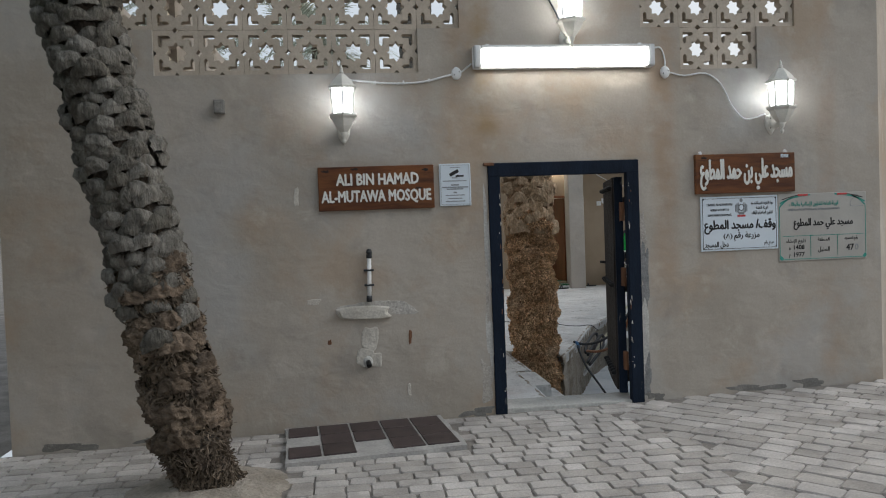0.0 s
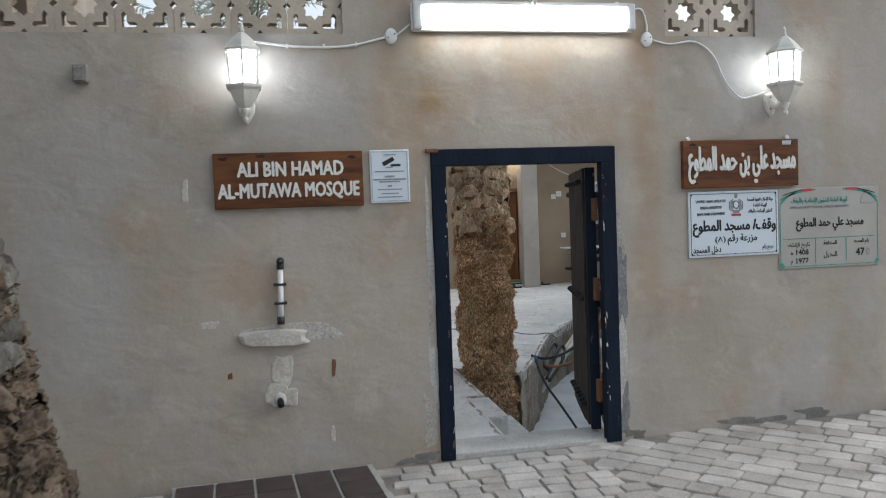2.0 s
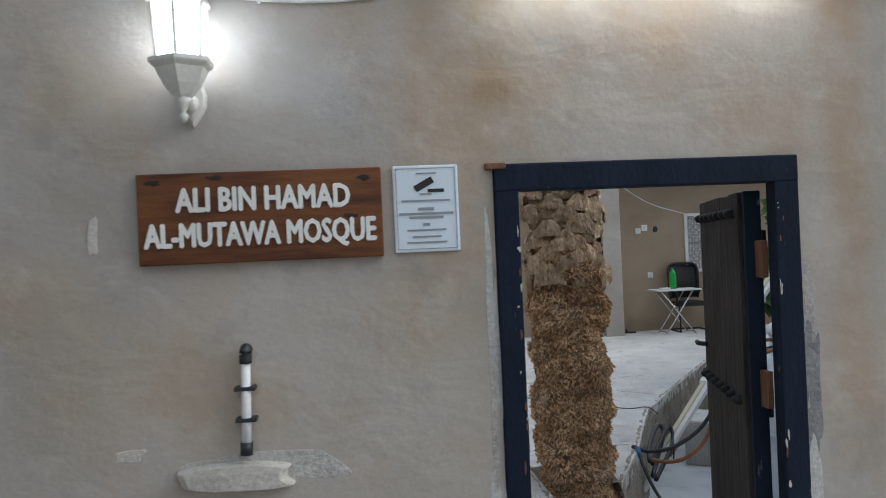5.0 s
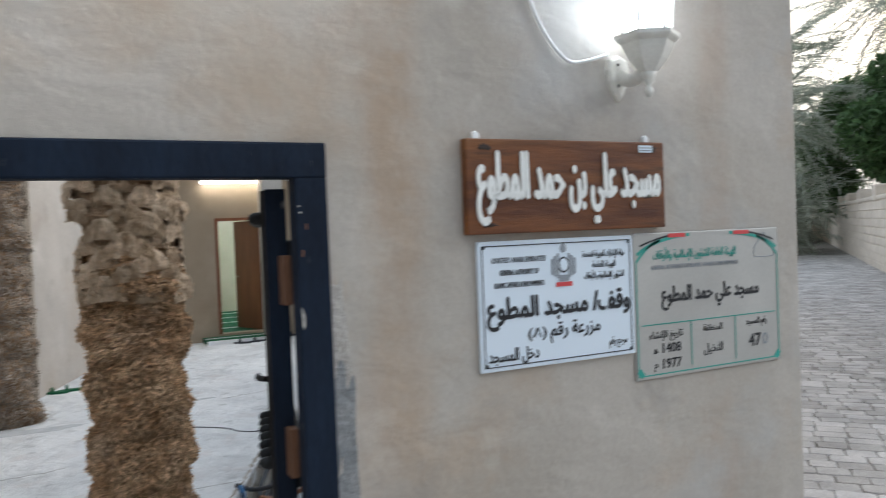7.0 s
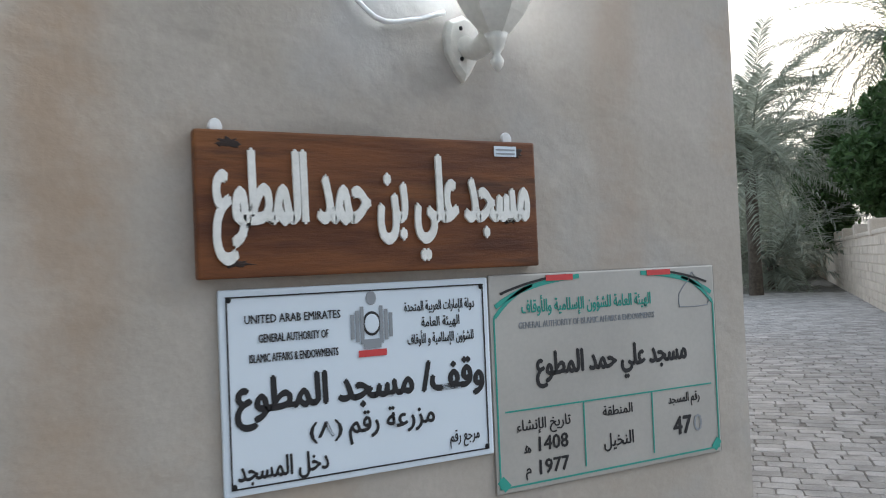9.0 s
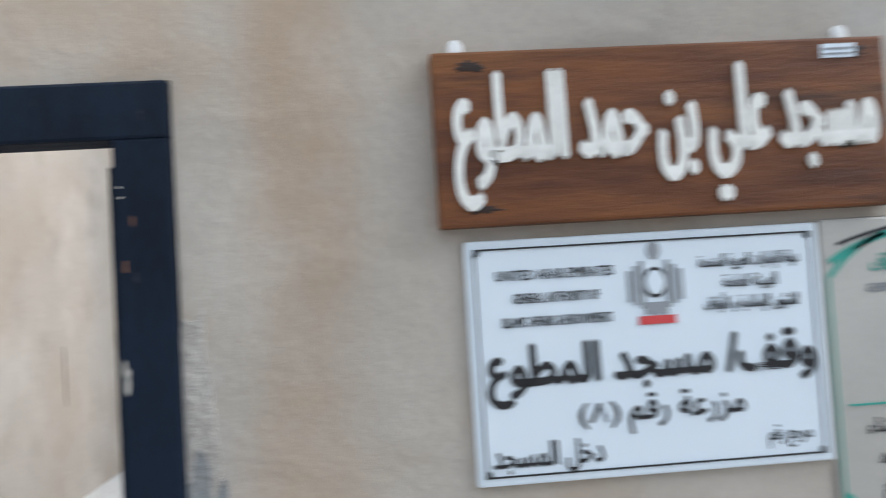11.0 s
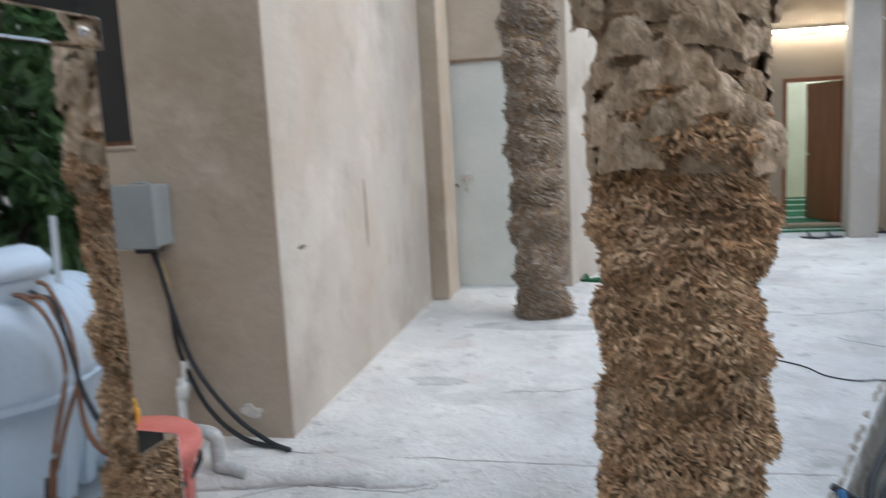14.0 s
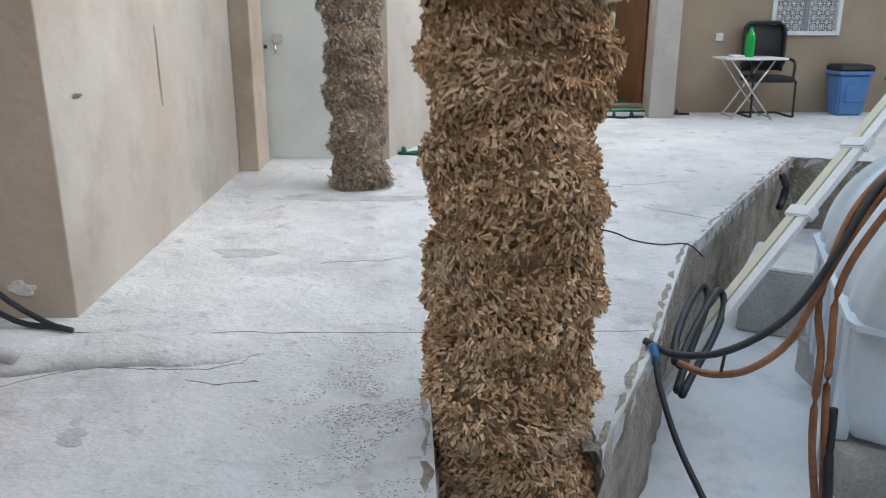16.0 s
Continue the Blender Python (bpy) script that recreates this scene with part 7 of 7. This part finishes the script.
def bicycle_wheel():
    w = thing("bicycle_wheel", "black bicycle wheel leaning on the porch wall", "wheel", (1.55, 15.45, FL))
    part("tyre", tube([(1.52 + 0.02 * math.sin(a) + 0.1 * math.cos(a), 15.45 + 0.3 * math.cos(a), 0.40 + 0.35 * math.sin(a)) for a in [i * math.pi / 16 for i in range(33)]], 0.022, 8, smooth=1), M_RUBBER, w, smooth=True)
    part("hub", tube([(1.48, 15.46, 0.40), (1.56, 15.44, 0.40)], 0.02, 8, smooth=1), M_CHROME, w)
    for i in range(10):
        a = i * math.pi / 5
        part("spoke", tube([(1.52, 15.45, 0.40), (1.52 + 0.02 * math.sin(a) + 0.097 * math.cos(a), 15.45 + 0.29 * math.cos(a), 0.40 + 0.34 * math.sin(a))], 0.003, 4, smooth=1), M_CHROME, w)


bicycle_wheel()
bs = thing("book_stand", "small black folding book stand on the carpet", "book stand", (2.9, 18.6, 0.13))
part("panel", boxes((2.78, 18.58, 0.14, 3.0, 18.62, 0.42), bev=0.004), M_BLACK, bs)
part("foot", boxes((2.76, 18.5, 0.13, 3.02, 18.72, 0.16), bev=0.004), M_BLACK, bs)
part("page", boxes((2.8, 18.575, 0.22, 2.98, 18.58, 0.36)), M_WHITE, bs)


# ---- lane planting and sky side ----
def leafy_tree(label, foot, height, spread, leaves, seed, leaf=0.09, trunk_h=1.6):
    t = thing("tree", label, "tree", foot)
    rs = np.random.RandomState(seed)
    fx, fy, fz = foot
    part("trunk", tube([(fx, fy, fz - 0.1), (fx + 0.1, fy, fz + trunk_h * 0.6), (fx + 0.05, fy + 0.1, fz + trunk_h)], 0.14, 10), M_BARK, t, smooth=True)
    clumps = []
    for i in range(26):
        a, q, h = rs.uniform(0, 6.28), spread * rs.uniform(0, 1) ** 0.6, rs.uniform(0.2, 1.0)
        k = math.sin(math.pi * min(1, 0.15 + h * 0.8)) ** 0.6
        clumps.append((fx + q * k * math.cos(a), fy + q * k * math.sin(a), fz + trunk_h * 0.5 + h * (height - trunk_h * 0.5)))
    for i, c in enumerate(clumps[:9]):
        part("limb", tube([(fx + 0.05, fy + 0.1, fz + trunk_h * 0.9), tuple((np.array(c) + np.array((fx, fy, fz + trunk_h))) / 2 + rs.uniform(-0.2, 0.2, 3)), c], 0.035, 6), M_BARK, t)
    n = leaves
    cid = rs.randint(0, len(clumps), n)
    dirs = rs.normal(size=(n, 3))
    dirs /= np.linalg.norm(dirs, axis=1)[:, None]
    rad = spread * 0.33 * rs.uniform(0.35, 1.0, (n, 1)) ** 0.5
    ctr = np.array(clumps)[cid] + dirs * rad
    d = rs.normal(size=(n, 3)) + np.array([0, 0, -0.5])
    d /= np.linalg.norm(d, axis=1)[:, None]
    s = np.cross(d, rs.normal(size=(n, 3)))
    s /= np.linalg.norm(s, axis=1)[:, None]
    L = leaf * rs.uniform(0.7, 1.3, (n, 1))
    pts_ = np.stack([ctr - d * L, ctr + s * L * 0.4, ctr + d * L, ctr - s * L * 0.4], axis=1).reshape(-1, 3)
    me = bpy.data.meshes.new("crown")
    me.from_pydata(pts_.tolist(), [], (np.arange(n)[:, None] * 4 + np.arange(4)).tolist())
    me.update()
    tagged(link("crown", me, M_LEAF, t), kind="stuff")


def date_palm(foot, trunk_h, seed, n=26, size=1.5):
    p = thing("date_palm", "date palm with drooping grey-green fronds behind the lane wall", "palm tree", foot, "date palms along the lane")
    rs = np.random.RandomState(seed)
    fx, fy, fz = foot
    part("trunk", lathe([(0.26, -0.2), (0.22, trunk_h * 0.3), (0.21, trunk_h * 0.8), (0.26, trunk_h)], 14, foot), M_BARK, p)
    for i in range(n):
        ob = link("frond", FRONDS[rs.randint(3)], M_FROND, p)
        ob.matrix_basis = Matrix.Translation((fx, fy, fz + trunk_h)) @ Matrix.Rotation(rs.uniform(0, 6.28), 4, "Z") @ Matrix.Rotation(radians(-rs.uniform(-35, 60)), 4, "Y") @ Matrix.Diagonal((size, size, size, 1))


leafy_tree("dense green leafy tree behind the lane wall", (26.0, 18.0, 0.1), 8.0, 3.2, 42000, 3, 0.13)
leafy_tree("dense green leafy tree behind the lane wall", (20.0, 13.0, 0.1), 7.4, 2.6, 20000, 5, 0.12)
leafy_tree("dense green leafy tree behind the lane wall", (33.5, 24.6, 0.1), 7.4, 3.4, 30000, 6, 0.15)
for i, (x, y, h, n_) in enumerate(((24.2, 24.2, 4.6, 46), (30.5, 29.6, 7.6, 48), (35.5, 33.6, 2.6, 46), (38.5, 35.8, 1.0, 40), (41.0, 38.0, 7.5, 48), (44.5, 40.2, 1.4, 40), (46.0, 41.5, 4.6, 44), (52.5, 45.6, 2.6, 44), (53.0, 46.6, 8.5, 48), (28.5, 27.0, 1.0, 36), (58.5, 46.5, 3.0, 40), (60.0, 47.5, 7.0, 44), (29.5, 21.6, 9.2, 48))):
    date_palm((x, y, 0.05), h, 60 + i, n_, 1.75 + 0.12 * (i % 4))
for i, (x, y, h) in enumerate(((-6.5, 19.5, 5.5), (-1.5, 21.0, 6.0), (-9.5, 13.0, 5.0))):
    date_palm((x, y, 0.05), h, 80 + i, 22, 1.3)
leafy_tree("bushy green tree over the courtyard side wall", (5.3, 10.75, -0.6), 4.0, 1.35, 6500, 9, 0.10, 1.6)
leafy_tree("low green shrub beside the tank pit", (4.7, 9.75, -0.6), 2.9, 0.95, 4500, 19, 0.10, 0.7)
leafy_tree("low green shrub beside the tank pit", (4.6, 11.3, -0.6), 2.7, 0.8, 4000, 21, 0.10, 0.7)
# unseen tree, added so its crown darkens the left of the front wall
leafy_tree("tall leafy tree added out of view to shade the left of the front wall", (-5.6, 2.2, 0.0), 7.5, 3.2, 17000, 15, 0.22, 2.6)
leafy_tree("bushy green tree across the lane", (3.0, -6.5, 0.0), 5.5, 2.6, 5000, 12, 0.13)
leafy_tree("bushy green tree across the lane", (-5.0, -7.0, 0.0), 5.5, 2.6, 5000, 13, 0.13)


# ---- stone paving ----
def paver_mesh(seed):
    r = random.Random(seed)
    bm = bmesh.new()
    o = [(-0.5, -0.5), (0.5, -0.5), (0.5, 0.5), (-0.5, 0.5)]
    o = [(x + r.uniform(-0.03, 0.03), y + r.uniform(-0.05, 0.05)) for x, y in o]
    pts_ = []
    for i in range(4):
        (ax, ay), (bx, by) = o[i], o[(i + 1) % 4]
        k = r.uniform(0.07, 0.14)
        pts_ += [(ax * (1 - k) + bx * k, ay * (1 - k) + by * k), (ax * k + bx * (1 - k), ay * k + by * (1 - k))]
    rings_ = [[(x, y, -1.0) for x, y in pts_], [(x, y, -0.22) for x, y in pts_], [(x * 0.95, y * 0.93, 0.0) for x, y in pts_]]
    ring_mesh(bm, rings_)
    bmesh.ops.recalc_face_normals(bm, faces=bm.faces)
    me = bpy.data.meshes.new("paver")
    bm.to_mesh(me)
    bm.free()
    me.materials.append(M_PAVER)
    return me


PAVERS = [paver_mesh(i) for i in range(8)]
PV = [(np.array([v.co[:] for v in m.vertices]), [list(p.vertices) for p in m.polygons]) for m in PAVERS]
pavement = setting(thing("pavement", "lane paved with tumbled grey stone setts", "pavement", (0, 4, 0)), "lane paved with tumbled grey stone setts", "pavement")
PINV = pavement.matrix_basis.inverted()
far_v, far_f, near_n = [], [], 0


def lay(turn, origin, x_rng, y_rng, row, lens, keep, seed, gap=0.009):
    """Courses of setts turned about an origin; keep() says which places they cover."""
    global near_n
    r = random.Random(seed)
    c, s = math.cos(radians(turn)), math.sin(radians(turn))
    y = y_rng[0]
    while y < y_rng[1]:
        x = x_rng[0] + r.uniform(0, 0.2)
        rw = row * r.uniform(0.92, 1.08)
        while x < x_rng[1]:
            ln_ = r.uniform(*lens)
            lx, ly = x + ln_ / 2, y + rw / 2
            X, Y = origin[0] + c * lx - s * ly, origin[1] + s * lx + c * ly
            if keep(X, Y):
                h = r.uniform(-0.0025, 0.0025)
                m = Matrix.Translation((X, Y, ground_z(X) + h)) @ Matrix.Rotation(radians(turn + r.uniform(-1.5, 1.5)), 4, "Z") @ Euler((r.uniform(-0.012, 0.012), r.uniform(-0.012, 0.012), 0)).to_matrix().to_4x4() @ Matrix.Diagonal((ln_ - gap, rw - gap, 0.035, 1))
                k = r.randrange(8)
                if -0.5 < X < 2.3 and 4.75 < Y and near_n < 290:
                    ob = link("paver", PAVERS[k], M_PAVER, pavement)
                    ob.matrix_basis = m
                    near_n += 1
                else:
                    vs, fs = PV[k]
                    b0 = len(far_v)
                    far_v.extend((np.array(m)[:3, :3] @ vs.T).T + np.array(m)[:3, 3])
                    far_f.extend([[i + b0 for i in f] for f in fs])
            x += ln_
        y += rw


def off_wall(x, y):
    slab_ = -1.49 < x < -0.33 and y > 5.17
    collar = (x + 1.83) ** 2 + (y - 4.85) ** 2 < 0.2
    return y < 5.94 and not slab_ and not collar


def outside_lane(x, y):
    side_ = (x - 3.05) * 0.73 - (y - 6.0) * 0.68   # right of the compound's side wall
    lane_ = (x - LP.x) * LD.y - (y - LP.y) * LD.x  # positive beyond the lane wall
    return (side_ > 0.02 if y >= 5.94 else True) and lane_ < -0.02


lay(0, (0, 0), (-6.5, 1.0), (-2.0, 5.96), 0.112, (0.11, 0.22), lambda x, y: off_wall(x, y) and x < 0.95 + 0.1 * math.sin(y * 3), 1)
lay(-48, (1, 4), (-8, 10), (-9, 9), 0.138, (0.15, 0.22), lambda x, y: outside_lane(x, y) and 0.95 + 0.1 * math.sin(y * 3) <= x < 7.0 and y > -2.0, 2, 0.006)
lay(-48, (7, 6), (-9, 9), (-6, 26), 0.15, (0.18, 0.28), lambda x, y: outside_lane(x, y) and x >= 7.0, 3)
me = bpy.data.meshes.new("far_setts")
me.from_pydata([tuple(v) for v in far_v], [], far_f)
me.update()
tagged(link("far_setts", me, M_PAVER, pavement), kind="stuff")
